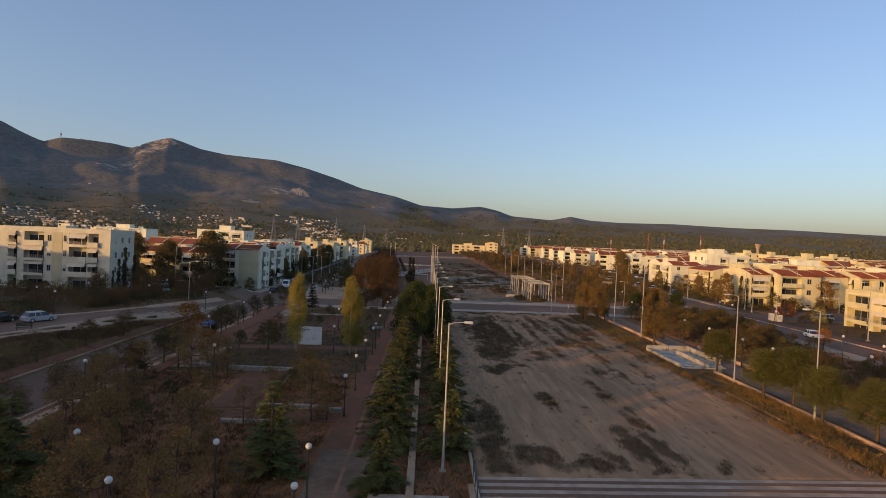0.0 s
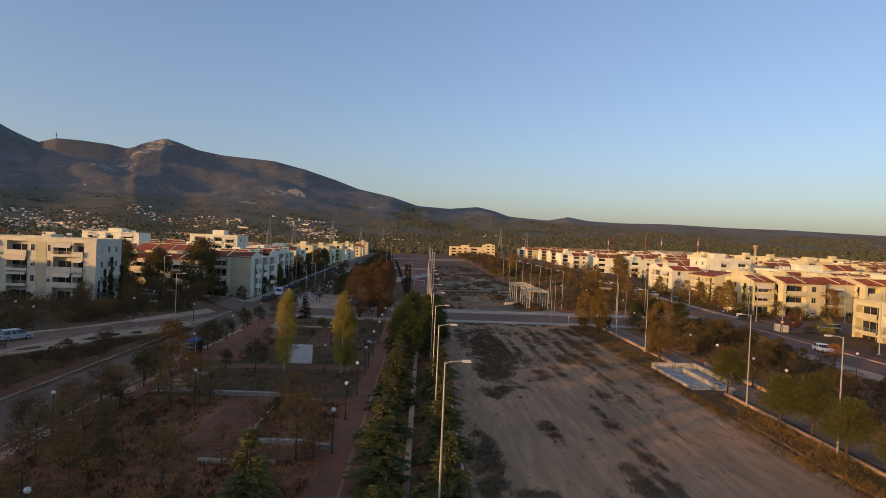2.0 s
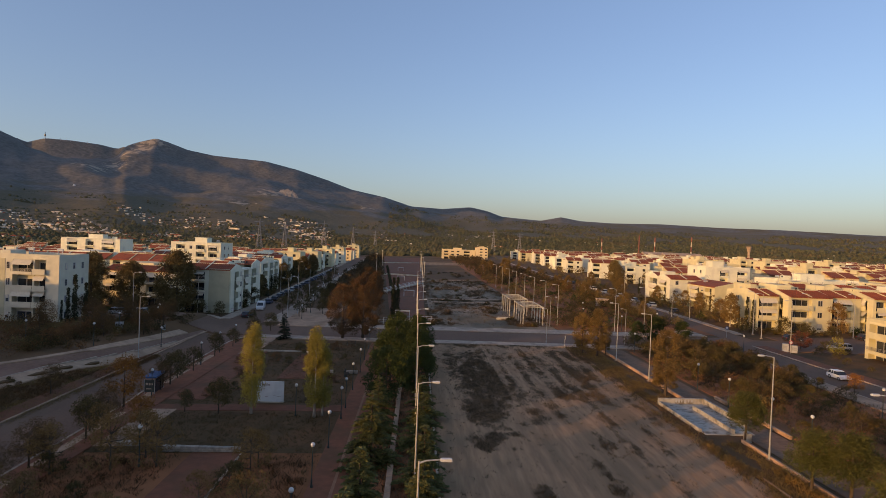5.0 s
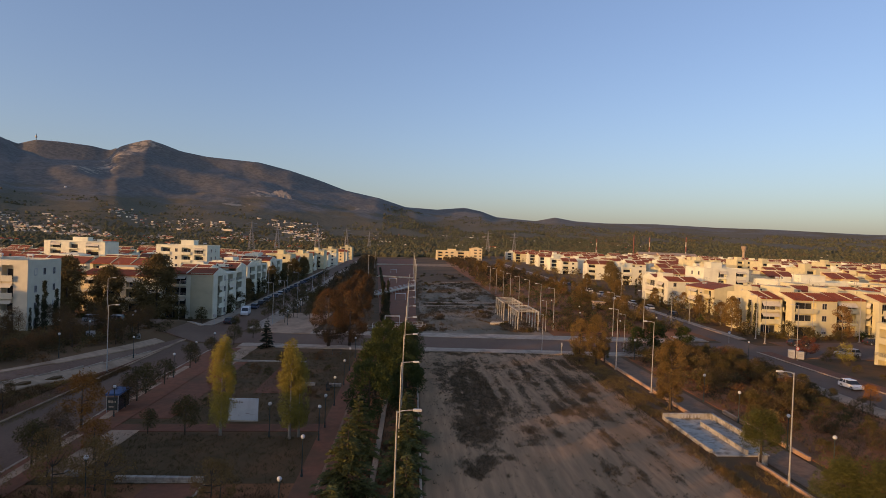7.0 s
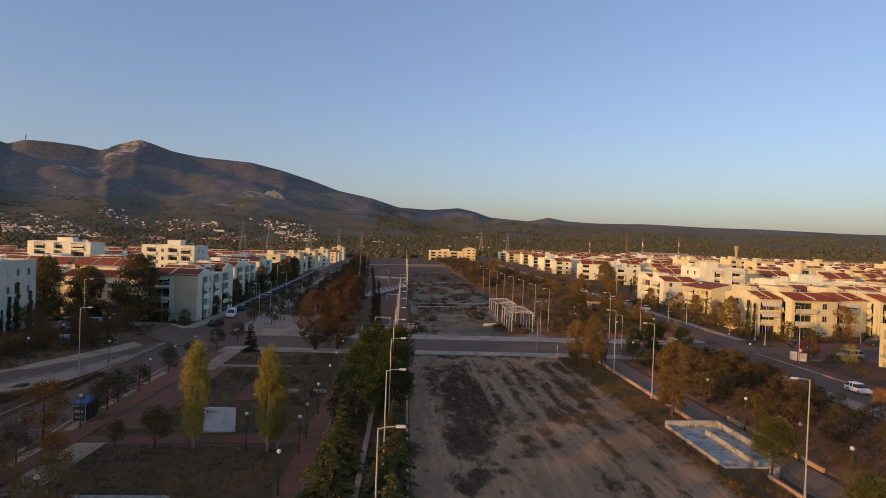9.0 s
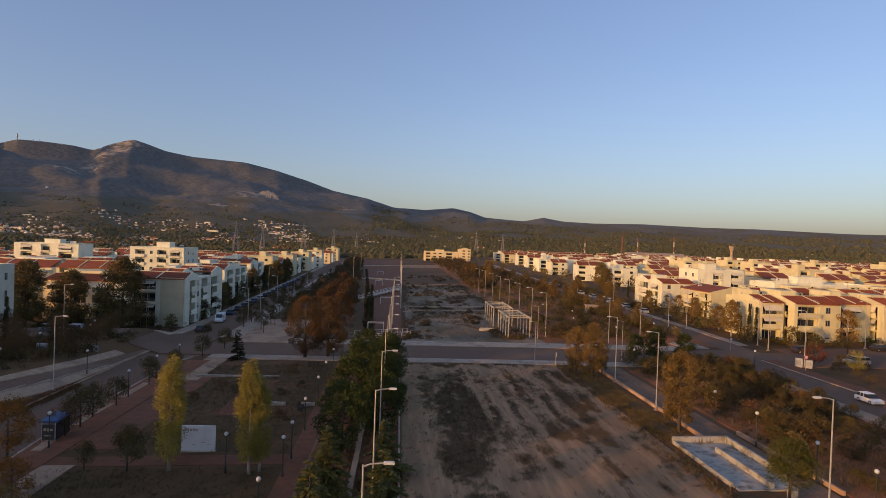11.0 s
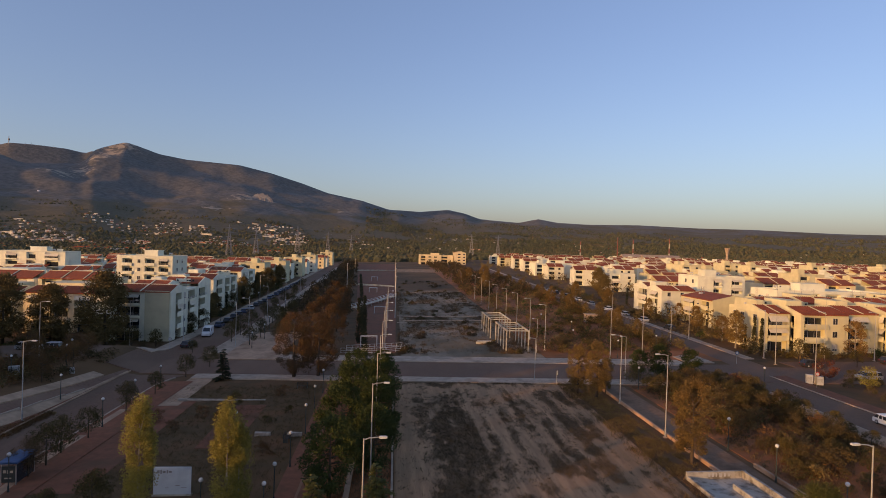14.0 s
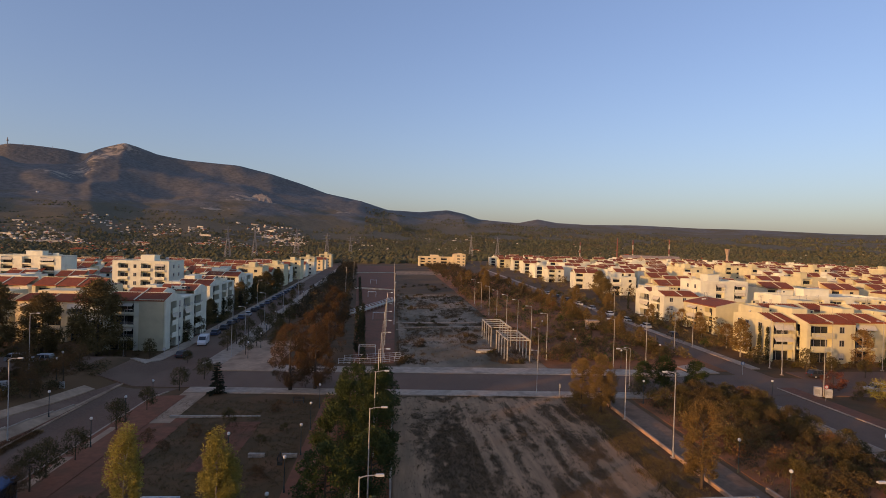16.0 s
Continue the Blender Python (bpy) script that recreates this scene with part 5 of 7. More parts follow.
a = apartment("apartment_house", "white apartment house with a red tile roof above the street", 13, 22, 4, 2.85, W_, {"S": [(1.0, 6.0, "bay"), (7.5, 11.5, "bay")], "E": [(3.0, 8.0, "bay"), (12.0, 18.0, "bay")]}, "shed", awn=0.2, seed=44)
place(a, -70.5, 254)
a = apartment("apartment_house", "cream terrace with orange-lit balconies and red tiles", 22, 14, 3, 3.3, Y_, {"S": [(1.0, 5.0, "bay"), (6.5, 10.5, "bay"), (12, 16, "bay"), (17.2, 21, "bay")]}, "shed", awn=0.5, seed=45)
place(a, -88, 172)
a = apartment("apartment_house", "cream terrace with red tiles behind dark trees", 20, 13, 3, 3.2, C_, {"S": [(1.0, 5.0, "bay"), (6.5, 10.5, "bay"), (12, 18, "bay")]}, "shed", awn=0.4, seed=46)
place(a, -112, 176)
a = apartment("apartment_block", "tall white apartment block with a stepped white roofline", 20, 15, 5, 3.1, W_, {"S": [(2.0, 5.5, "bay"), (7.5, 8.4, "win"), (10, 13.5, "bay"), (15, 18.5, "bay")], "E": [(4, 5, "win"), (9, 10, "win")]}, "flat", awn=0.3, seed=47)
place(a, -100, 244, 0, 1.4)

a = apartment("apartment_house", "cream four storey house with a long red tile roof", 19, 13, 4, 2.9, C_, {"S": [(1.0, 5.0, "bay"), (6.5, 10.5, "bay"), (12, 17, "bay")]}, "shed", awn=0.3, seed=48, fine=False)
place(a, -100, 198)
a = apartment("apartment_house", "white four storey house with a long red tile roof", 21, 13, 4, 2.9, W_, {"S": [(1.0, 5.0, "bay"), (6.5, 10.5, "bay"), (14, 19, "bay")]}, "shed", awn=0.3, seed=49, fine=False)
place(a, -124, 201)
a = apartment("apartment_block", "tall white apartment block with a rooftop storey", 29, 13, 5, 3.3, W_, {"S": [(3, 8, "bay"), (12, 16, "bay"), (20, 26, "bay")]}, "flat", awn=0.3, seed=50, fine=False)
place(a, -178, 300)

# houses further back, in a few kinds
far = []
for i, (wl, rf, fl, w, d, lab) in enumerate((
        (M["white"], "shed", 3, 11, 13, "white house with a red tile roof"), (M["cream"], "shed", 3, 12, 12, "cream house with a red tile roof"),
        (M["white"], "flat", 3, 13, 12, "white flat-roofed apartment block"), (M["cream"], "gableW", 3, 11, 14, "cream gabled house with red tiles"),
        (M["white"], "shed2", 3, 14, 12, "white house with a double red tile roof"), (M["cream"], "flat", 4, 12, 13, "tall cream flat-roofed apartment block"),
        (M["yellow"], "shed", 3, 12, 12, "yellow house with a red tile roof"))):
    far.append(apartment("apartment_house", lab, w, d, fl, 2.95, wl, {"S": [(1.0, 5.2, "bay"), (w - 3.8, w - 2.4, "win")]}, rf, fine=False, seed=60 + i, awn=0.35))
for i, (wl, rf, fl, w, d, lab) in enumerate(((M["white"], "shed", 3, 13, 12, "small distant white house with red tiles"), (M["cream"], "shed", 3, 12, 12, "small distant cream house with red tiles"), (M["white"], "flat", 3, 14, 12, "small distant white house with a flat roof"))):
    far.append(apartment("distant_house", lab, w, d, fl, 2.95, wl, {"S": [(1.5, 6.2, "bay")]}, rf, fine=False, seed=80 + i, awn=0, extras=False))
used = [False] * len(far)
rnd = random.Random(77)


def far_house(i, x, y, rz):
    m = stand(x, y, rz, 1.0, rnd.uniform(-0.3, 0.9))
    if used[i]:
        copy_thing(far[i], m)
    else:
        far[i].matrix_basis, used[i] = m, True


# east quarter
for row in range(22):
    y = 178 + row * 25 + (row // 6) * 14
    for col in range(17):
        x = 98 + col * 23 + (row % 2) * 9 + 0.035 * (y - 180)
        if row < 3 and col < 2 or y < 205 and x < 160 or y < 240 and x < 128:
            continue
        if x > 122 + 0.72 * y or rnd.random() < 0.12 + 0.30 * (row > 12):
            continue
        far_house(rnd.choice((0, 1, 2, 3, 4, 0, 1, 5, 6) if y < 400 else (7, 8, 9, 7, 8)), x + rnd.uniform(-3, 3), y + rnd.uniform(-4, 4), rnd.choice((0, 0, 0, 0, 8, -6)))
for x, y in ((137, 141), (150, 146), (163, 140), (146, 168), (160, 166), (174, 160), (178, 142), (192, 150)):
    far_house(rnd.choice((0, 1, 4)), x, y, 0)
# west quarter
for row in range(14):
    y = 196 + row * 20.5
    for col in range(9):
        x = -76 - col * 21 - (row % 2) * 8
        if (y < 292 and x > -82) or (235 < y < 270 and x > -112) or (y < 225 and x > -130) or rnd.random() < 0.12 or x < -0.62 * y - 40:
            continue
        far_house(rnd.choice((0, 1, 2, 4, 4, 0, 3) if y < 330 else (7, 8, 9, 7)), x + rnd.uniform(-3, 3), y + rnd.uniform(-4, 4), rnd.choice((0, 0, 0, 5)))
for i, y in enumerate((300, 326, 352, 380, 408, 436, 465, 494, 524, 556, 590)):
    far_house((5, 4, 5, 2, 5, 4, 2, 5, 6, 4, 5)[i], -71 - (i % 2) * 3, y, 0)
for x, y in ((-145, 170), (-140, 200)):
    far_house(rnd.choice((0, 4)), x, y, 0)
# added blocks, out of sight west and behind the viewpoint, that shade park and field
shade_blk = apartment("apartment_block", "unseen added block that shades the park and field", 40, 12, 5, 3.15, M["white"], {"S": [(3, 7, "bay"), (12, 16, "bay"), (22, 26, "bay"), (31, 35, "bay")]}, "flat", fine=False, awn=0, seed=95, extras=False)
shade_blk.matrix_basis = stand(-98, 28, 90, 1.0, -2.9)
for x, y in ((-98.5, -13), (-98.7, -42), (-99, -66), (-100, -108), (-125, 50), (-125, 91)):
    # sunk to different depths to set how high their shade reaches
    copy_thing(shade_blk, stand(x, y, 90, 1.0, -3.0 if y == 91 else -1.6 if x == -125 else -2.9))
# school-like yellow building at the end of the strip
a = apartment("school_building", "low yellow school building at the end of the strip", 37, 16, 3, 3.3, M["yellow"], {"S": [(2, 7, "bay"), (10, 13, "win"), (16, 19, "win"), (24, 31, "bay")]}, "flat", fine=False, awn=0.0, seed=91)
place(a, 28.5, 640)
a = apartment("school_annex", "yellow gabled wing beside the school", 13, 14, 4, 3.2, M["yellow"], {"S": [(4, 7, "win"), (10, 12, "win")]}, "gableW", fine=False, awn=0, seed=92)
place(a, 66.2, 638)

# ---- trees ----
def leaves(k, rnd, n, where, size, droop=0.0, aspect=0.55):
    """n leaf sprays, each a bent pair of faces, scattered by where(rnd) -> (point, outward)."""
    for _ in range(n):
        p, out = where(rnd)
        d = Vector((rnd.gauss(0, 1), rnd.gauss(0, 1), rnd.gauss(0, 0.7))).normalized() * 0.8 + out * 0.7 + Vector((0, 0, -droop))
        d.normalize()
        s = size * rnd.uniform(0.6, 1.35)
        side = d.cross(Vector((rnd.gauss(0, 1), rnd.gauss(0, 1), rnd.gauss(0, 1)))).normalized() * s * aspect * 0.5
        b, c = p + d * s * 0.5 + d.cross(side).normalized() * s * 0.12, p + d * s
        k.add([tuple(p), tuple(b - side), tuple(c), tuple(b + side)], [(0, 1, 2), (0, 2, 3)])


def clumped(rnd, h0, h1, radius, clumps, csize, squash=0.8):
    """Clump centres inside a crown whose radius at height share t is radius(t)."""
    cs = []
    for _ in range(clumps):
        t = rnd.random()
        a, q = rnd.uniform(0, 6.283), math.sqrt(rnd.uniform(0.25, 1.0))
        r = radius(t) * q * rnd.uniform(0.8, 1.1)
        cs.append((Vector((r * math.cos(a), r * math.sin(a), h0 + (h1 - h0) * t)), csize * rnd.uniform(0.6, 1.3)))

    def where(rn):
        c, s = rn.choice(cs)
        d = Vector((rn.gauss(0, 1), rn.gauss(0, 1), rn.gauss(0, 1))).normalized()
        q = rn.uniform(0.45, 1.0)
        return c + Vector((d.x * s * q, d.y * s * q, d.z * s * q * squash)), d
    return cs, where


def tree(name, label, seed, H, trunk_h, trunk_r, radius, clumps, csize, n, lsize, lmat, bmat=None, droop=0.0, aspect=0.55, lean=0.0, limbs=9, category="tree", group="", squash=0.8):
    rnd = random.Random(seed)
    root = thing(name, label, category, group=group)
    cs, where = clumped(rnd, trunk_h, H, radius, clumps, csize, squash)
    k = Kit()
    top = Vector((lean, 0.3 * lean, trunk_h + (H - trunk_h) * 0.75))
    k.tube([(0, 0, -0.3), (lean * 0.15, 0, trunk_h * 0.5), (lean * 0.4, 0.1 * lean, trunk_h), tuple(top)], [trunk_r * 1.25, trunk_r, trunk_r * 0.8, trunk_r * 0.15], 7)
    for c, s in cs[:limbs]:
        z = max(trunk_h * 0.7, min(c.z - 0.35 * math.hypot(c.x, c.y), top.z * 0.9))
        u = max(0.0, (z - trunk_h) / (top.z - trunk_h))
        st = Vector((lean * (0.4 + 0.6 * u), lean * (0.1 + 0.2 * u), z))
        mid = st.lerp(c, 0.5) + Vector((0, 0, -0.12 * (c - st).length))
        lk = Kit() if droop else k          # the hanging trees' limbs stand out singly
        lk.tube([tuple(st), tuple(mid), tuple(c)], [trunk_r * 0.45, trunk_r * 0.28, trunk_r * 0.08], 5, caps=False)
        if droop:
            part("limb", lk, bmat or M["bark"], root, smooth=True)
    part("trunk", k, bmat or M["bark"], root, smooth=True)
    k = Kit()
    leaves(k, rnd, n, where, lsize, droop, aspect)
    part("crown", k, lmat, root)
    return root


def egg(r, peak=0.4):
    return lambda t: r * math.sqrt(max(0.02, 1 - ((t - peak) / (1 - peak if t > peak else peak + 0.25)) ** 2))


def spread(template, spots, dz=0.0):
    """The template at the first spot (x, y, scale) and copies at the others, each turned by its own angle."""
    r = random.Random(len(spots) * 13 + 1)
    for i, (x, y, s) in enumerate(spots):
        m = stand(x, y, r.uniform(0, 360), s, dz)
        if i == 0:
            template.matrix_basis = m
        else:
            copy_thing(template, m)


def conifer(seed, H, R, mat=None, fine=1.6):
    """A conifer of drooping boughs in whorls."""
    rnd = random.Random(seed)
    root = thing("conifer", "dark green conifer with drooping boughs in the planted row", "conifer tree", group="conifer row")
    k = Kit()
    k.tube([(0, 0, -0.3), (0, 0, H * 0.5), (0, 0, H * 0.97)], [0.16, 0.1, 0.02], 7)
    part("trunk", k, M["bark"], root, smooth=True)
    k = Kit()
    z = 0.3
    boughs = []
    while z < H * 0.97:
        t = z / H
        for _ in range(8 if t < 0.7 else 5):
            a = rnd.uniform(0, 6.283)
            L = R * (1 - t) ** 1.05 * rnd.uniform(0.65, 1.15) + 0.15
            boughs.append((z + rnd.uniform(-0.1, 0.1), a, L))
        z += 0.30 + 0.12 * (1 - t)
    for z, a, L in boughs:
        d = Vector((math.cos(a), math.sin(a), 0))
        for i in range(int((12 + L * 34) * fine)):
            q = rnd.uniform(0.15, 1.0)
            p = d * L * q + Vector((0, 0, z + 0.28 * L * q * (0.7 - q))) + Vector((-d.y, d.x, 0)) * rnd.gauss(0, 0.16 * L * (1.2 - q))
            out = (d + Vector((-d.y, d.x, 0)) * rnd.gauss(0, 0.6) + Vector((0, 0, rnd.uniform(-0.55, 0.15)))).normalized()
            s = rnd.uniform(0.18, 0.40) / (fine / 1.6) ** 0.5
            side = out.cross(Vector((rnd.gauss(0, 0.4), rnd.gauss(0, 0.4), 1))).normalized() * s * 0.22
            c = p + out * s
            k.add([tuple(p), tuple(p + out * s * 0.5 - side), tuple(c), tuple(p + out * s * 0.5 + side)], [(0, 1, 2), (0, 2, 3)])
    part("crown", k, mat or M["conifer"], root)
    return root


spread(conifer(1, 6.8, 2.9), [(-2.9, 39.0, 1.0), (-2.9, 58.2, 1.02), (1.6, 45.0, 0.9), (-2.9, 67.5, 0.9)])
spread(conifer(2, 5.9, 2.9), [(-2.9, 48.2, 0.95), (1.8, 53.9, 0.95), (1.7, 37.5, 0.85), (1.8, 63, 1.0), (1.8, 71, 0.95), (-2.8, 31.0, 0.7)])
spread(conifer(3, 5.4, 1.4, M["cypress"]), [(-25.4, 122.2, 1.0), (-51.2, 205, 1.2), (-53, 240, 1.3)])
spread(conifer(9, 5.4, 1.9, None, 2.6), [(-10.2, 33.5, 1.2), (-23.4, 28.6, 1.0), (-29.2, 35.5, 0.8)])

t1 = tree("evergreen_tree", "dense dark evergreen tree in the planted row", 11, 7.6, 1.4, 0.2, egg(2.7, 0.4), 60, 0.85, 9500, 0.24, M["evergreen"], group="evergreen row")
spread(t1, [(-2.6, 77, 0.92), (1.2, 82, 0.95), (-2.6, 88, 1.05), (1.4, 93.5, 0.98), (-2.2, 99, 1.06), (1.4, 104.5, 1.0), (-2.4, 110, 1.0), (1.2, 115, 0.85), (50, 121.5, 0.78), (55, 120.5, 0.7), (47, 123.2, 0.62)])

pop = tree("poplar", "slender poplar with yellow autumn leaves", 21, 10.2, 1.6, 0.16, lambda t: 0.25 + 1.0 * math.sin(math.pi * min(1, 0.16 + 0.80 * t)) ** 0.8, 120, 0.48, 13000, 0.16, M["poplar"], M["palebark"], squash=1.5, group="yellow poplars")
spread(pop, [(-17.8, 73.4, 1.0), (-10.4, 72.3, 0.98), (-9.6, 72.9, 0.8)])

rust = tree("eucalyptus", "large tree with rust-coloured hanging foliage", 31, 11.0, 1.5, 0.3, egg(3.5, 0.55), 72, 0.95, 14000, 0.23, M["rusttree"], droop=0.9, aspect=0.35, lean=0.4, group="rust-leaved trees")
spread(rust, [(-13.9, 123.6, 0.98), (-9.9, 124.2, 0.98)])
rustf = tree("eucalyptus", "rust-leaved tree along the avenue by the courts", 32, 11.0, 1.5, 0.3, egg(3.6, 0.5), 50, 1.0, 4200, 0.38, M["rusttree"], droop=0.9, aspect=0.35, lean=0.4, group="rust-leaved trees")
spread(rustf, [(-13.5, 142, 0.95), (-10.5, 150, 0.9), (-14, 162, 0.95), (-12, 174, 0.9), (-15, 188, 0.9), (-13, 204, 0.85), (-17, 222, 0.9), (-20, 240, 0.8)])

tan = tree("plane_tree", "upright tree with thinning tan autumn leaves", 41, 8.8, 1.3, 0.2, egg(1.85, 0.62), 90, 0.62, 15000, 0.16, M["tan"], M["bark"], limbs=16, group="tan autumn trees")
spread(tan, [(34.9, 82.6, 1.0), (33.9, 108.6, 0.95), (31.6, 110.5, 0.85), (36.2, 111, 0.6)])
tanf = tree("plane_tree", "tan autumn tree before the east houses", 42, 8.4, 1.6, 0.2, egg(2.4, 0.36), 50, 0.85, 3400, 0.36, M["tan"], M["palebark"], limbs=10, group="tan autumn trees")
spread(tanf, [(81.0, 148.5, 0.95), (85, 172, 0.7), (84, 200, 0.75), (81, 226, 0.8), (84, 236, 0.8), (80, 262, 0.9), (45, 290, 1.0), (50, 320, 1.0), (40, 340, 1.1), (56, 352, 1.1), (48, 372, 1.0), (60, 390, 1.1), (64, 176, 0.7), (63, 214, 0.75), (65, 246, 0.8)]
       + [(64.2 + 0.03 * (y - 150) + 0.9 * math.sin(y), y, 0.52 + 0.12 * math.sin(2.7 * y)) for y in range(163, 420, 11)])

street = tree("street_tree", "small round street tree with dull green leaves", 51, 4.6, 1.7, 0.09, egg(1.7, 0.4), 34, 0.62, 2700, 0.18, M["dull"], limbs=10, group="street trees")
spread(street, [(-31.4, 64.8, 0.9), (-32.2, 85.8, 1.0), (-32.7, 89.3, 0.95), (-32.3, 94.0, 0.85), (-32.8, 104.4, 0.95), (-32.6, 113.2, 0.8), (-32.2, 124.6, 0.9), (-30.6, 132, 0.9),
                (-29, 154, 1.0), (-29, 164, 1.1), (-24, 160, 1.0), (-38.5, 146, 0.01 + 0.6), (-48.0, 172, 1.1), (-48.2, 182, 1.1), (-49.4, 192, 1.2), (-26, 175, 1.2), (-29, 186, 1.2), (-28, 200, 1.2), (-34.2, 158.5, 1.1), (-34.6, 167.5, 1.15), (-35.2, 181, 1.1), (-36.0, 199, 1.1), (-36.8, 217, 1.1), (-38.0, 240, 1.15), (-39.4, 268, 1.2), (-41, 300, 1.3), (-31.6, 190, 1.1), (-33, 228, 1.2), (-52.6, 222, 1.4), (-53.2, 229, 1.4), (-54.6, 262, 1.5), (-55.6, 272, 1.5), (-48.6, 152.6, 0.9), (-54, 153.6, 1.0), (-21.5, 73.5, 0.95), (-25.5, 74.0, 0.6), (-18.6, 105.0, 0.6), (84.5, 132.5, 1.1), (86.5, 129, 0.9), (93, 128, 0.8), (111, 135, 1.0)])
oran = tree("street_tree", "small street tree with orange autumn leaves", 52, 5.0, 1.7, 0.1, egg(1.9, 0.4), 36, 0.68, 3800, 0.165, M["orange"], limbs=10, group="street trees")
spread(oran, [(-33.2, 75.6, 1.15), (-27.1, 66.8, 0.65), (-43.2, 50.5, 0.9), (78.5, 85.5, 0.8), (81, 84, 0.7), (62.5, 84, 0.5)])
brown = tree("street_tree", "half-bare tree with thin brown leaves by the slip road", 55, 6.0, 1.6, 0.12, egg(2.4, 0.45), 48, 0.8, 7000, 0.13, M["brownleaf"], limbs=20, group="street trees")
spread(brown, [(-48.6, 121, 0.75), (-48.4, 112.5, 0.8), (-51.6, 117, 0.8), (-53.6, 109, 0.9), (-56.5, 113.5, 1.0), (-60.5, 118, 1.1), (-55, 122, 0.95), (-64, 124, 1.1), (-58.5, 127.5, 1.0), (-51.5, 131, 0.9), (-69, 130, 1.1), (-63, 133, 1.0), (-55.5, 134, 0.85), (-75, 128, 1.1), (-70.5, 120, 1.1), (-52.5, 126, 0.8), (-32.2, 53.2, 0.85), (-32.1, 57.6, 0.9), (-31.9, 59.1, 0.8), (-32.3, 67.0, 0.75), (-31.6, 69.2, 0.9), (-31.9, 47, 0.9), (-31.8, 40, 0.9), (-43.4, 60.5, 0.8), (-43.6, 70, 0.75), (-43.4, 78.5, 0.8), (-32.2, 83, 0.8), (-66.5, 112, 0.9), (-78, 134, 1.0)])
yel = tree("street_tree", "rounded shrub-like tree with yellow-green leaves", 54, 3.2, 0.5, 0.08, egg(1.7, 0.4), 26, 0.6, 1800, 0.2, M["poplar"], group="street trees")
spread(yel, [(82.5, 113.5, 0.95)])
redt = tree("red_tree", "low tree with red autumn leaves", 53, 3.6, 0.8, 0.09, egg(1.8, 0.4), 22, 0.6, 1500, 0.22, M["red"], group="red-leaved shrubs")
spread(redt, [(78.6, 118.4, 1.0), (90, 112, 0.6), (93, 113, 0.55), (95.5, 113.5, 0.6)])

pine = tree("stone_pine", "rounded stone pine with a bare trunk beside the path", 61, 5.3, 1.7, 0.14, egg(1.9, 0.40), 56, 0.74, 13000, 0.18, M["pine"], limbs=12, aspect=0.3, group="stone pines")
spread(pine, [(35.8, 65.3, 0.95), (34.3, 53.2, 1.0), (35.9, 50.9, 1.12), (34.6, 45.0, 1.0), (36.0, 40.6, 1.0), (36.0, 35.5, 1.0), (35.2, 30.4, 1.0)])

cyp = tree("cypress", "slim dark cypress beside a house wall", 71, 7.6, 0.3, 0.1, lambda t: 0.03 + 0.46 * (1 - t) ** 0.6 * min(1, 0.35 + 3 * t), 70, 0.26, 4200, 0.17, M["cypress"], squash=1.6, limbs=0, group="cypresses")
spread(cyp, [(83.9, 143.6, 0.95), (83.5, 145.6, 1.0), (82.8, 147.8, 0.7), (-67.9, 122.6, 0.95), (-66.5, 122.4, 1.3), (-65.4, 124.2, 1.08), (-69.0, 122.4, 0.62), (-51.4, 214, 0.9), (-54, 262, 1.0), (94, 212, 0.9), (93.5, 240, 0.9), (-5.2, 156, 1.4), (-4.6, 170, 1.3)])

dark = tree("shade_tree", "tall dark green tree in front of the apartment houses", 81, 10.5, 1.5, 0.25, egg(3.3, 0.4), 84, 1.15, 14000, 0.31, M["shade"], group="dark shade trees")
spread(dark, [(-71.6, 154.7, 1.2), (-60.1, 154.4, 1.22), (-82.5, 156.5, 1.15), (-93, 160, 0.9), (-104, 165, 0.9), (92.5, 262, 0.8), (104, 300, 0.9), (-57, 300, 0.8), (-58, 330, 0.8), (-55.5, 250, 0.7), (-51.6, 197, 0.55), (-52.2, 203.5, 0.55), (-54.5, 234, 0.6), (-55, 243, 0.6), (-56.8, 280, 0.7), (-57.5, 290, 0.7), (-59, 312, 0.7), (-60.5, 345, 0.7), (-61.5, 366, 0.7), (-63, 392, 0.75), (-64, 420, 0.75)])
grey = tree("broad_tree", "grey-green tree in front of the terrace", 82, 7.5, 0.8, 0.2, egg(2.2, 0.3), 50, 0.7, 3400, 0.26, M["olivetree"], M["palebark"], limbs=14, group="grey-green trees")
spread(grey, [(101.3, 138.2, 1.0), (126, 136, 0.7), (83.5, 158, 0.8), (91, 184, 0.75), (92, 196, 0.7)])

bush = tree("shrub", "rounded brown-green shrub in the scrub", 91, 2.7, 0.15, 0.07, egg(1.7, 0.3), 30, 0.5, 2200, 0.15, M["scrub"], category="shrub", group="scrub bushes")
bush2 = tree("shrub", "rounded dark green shrub in the scrub", 92, 2.4, 0.1, 0.07, egg(1.6, 0.3), 28, 0.5, 2200, 0.15, M["dull"], category="shrub", group="scrub bushes")
bush3 = tree("shrub", "straggling grey-green olive bush in the park", 93, 2.6, 0.2, 0.06, egg(1.15, 0.5), 30, 0.36, 2600, 0.085, M["olivetree"], category="shrub", group="olive bushes", limbs=12)
bush4 = tree("shrub", "low rust-brown thorny shrub in dry grass", 94, 2.0, 0.1, 0.05, egg(1.6, 0.3), 24, 0.48, 1800, 0.135, M["rust"], category="shrub", group="rust shrubs")
rnd = random.Random(9)
s1, s2, s3, s4 = [], [], [], []
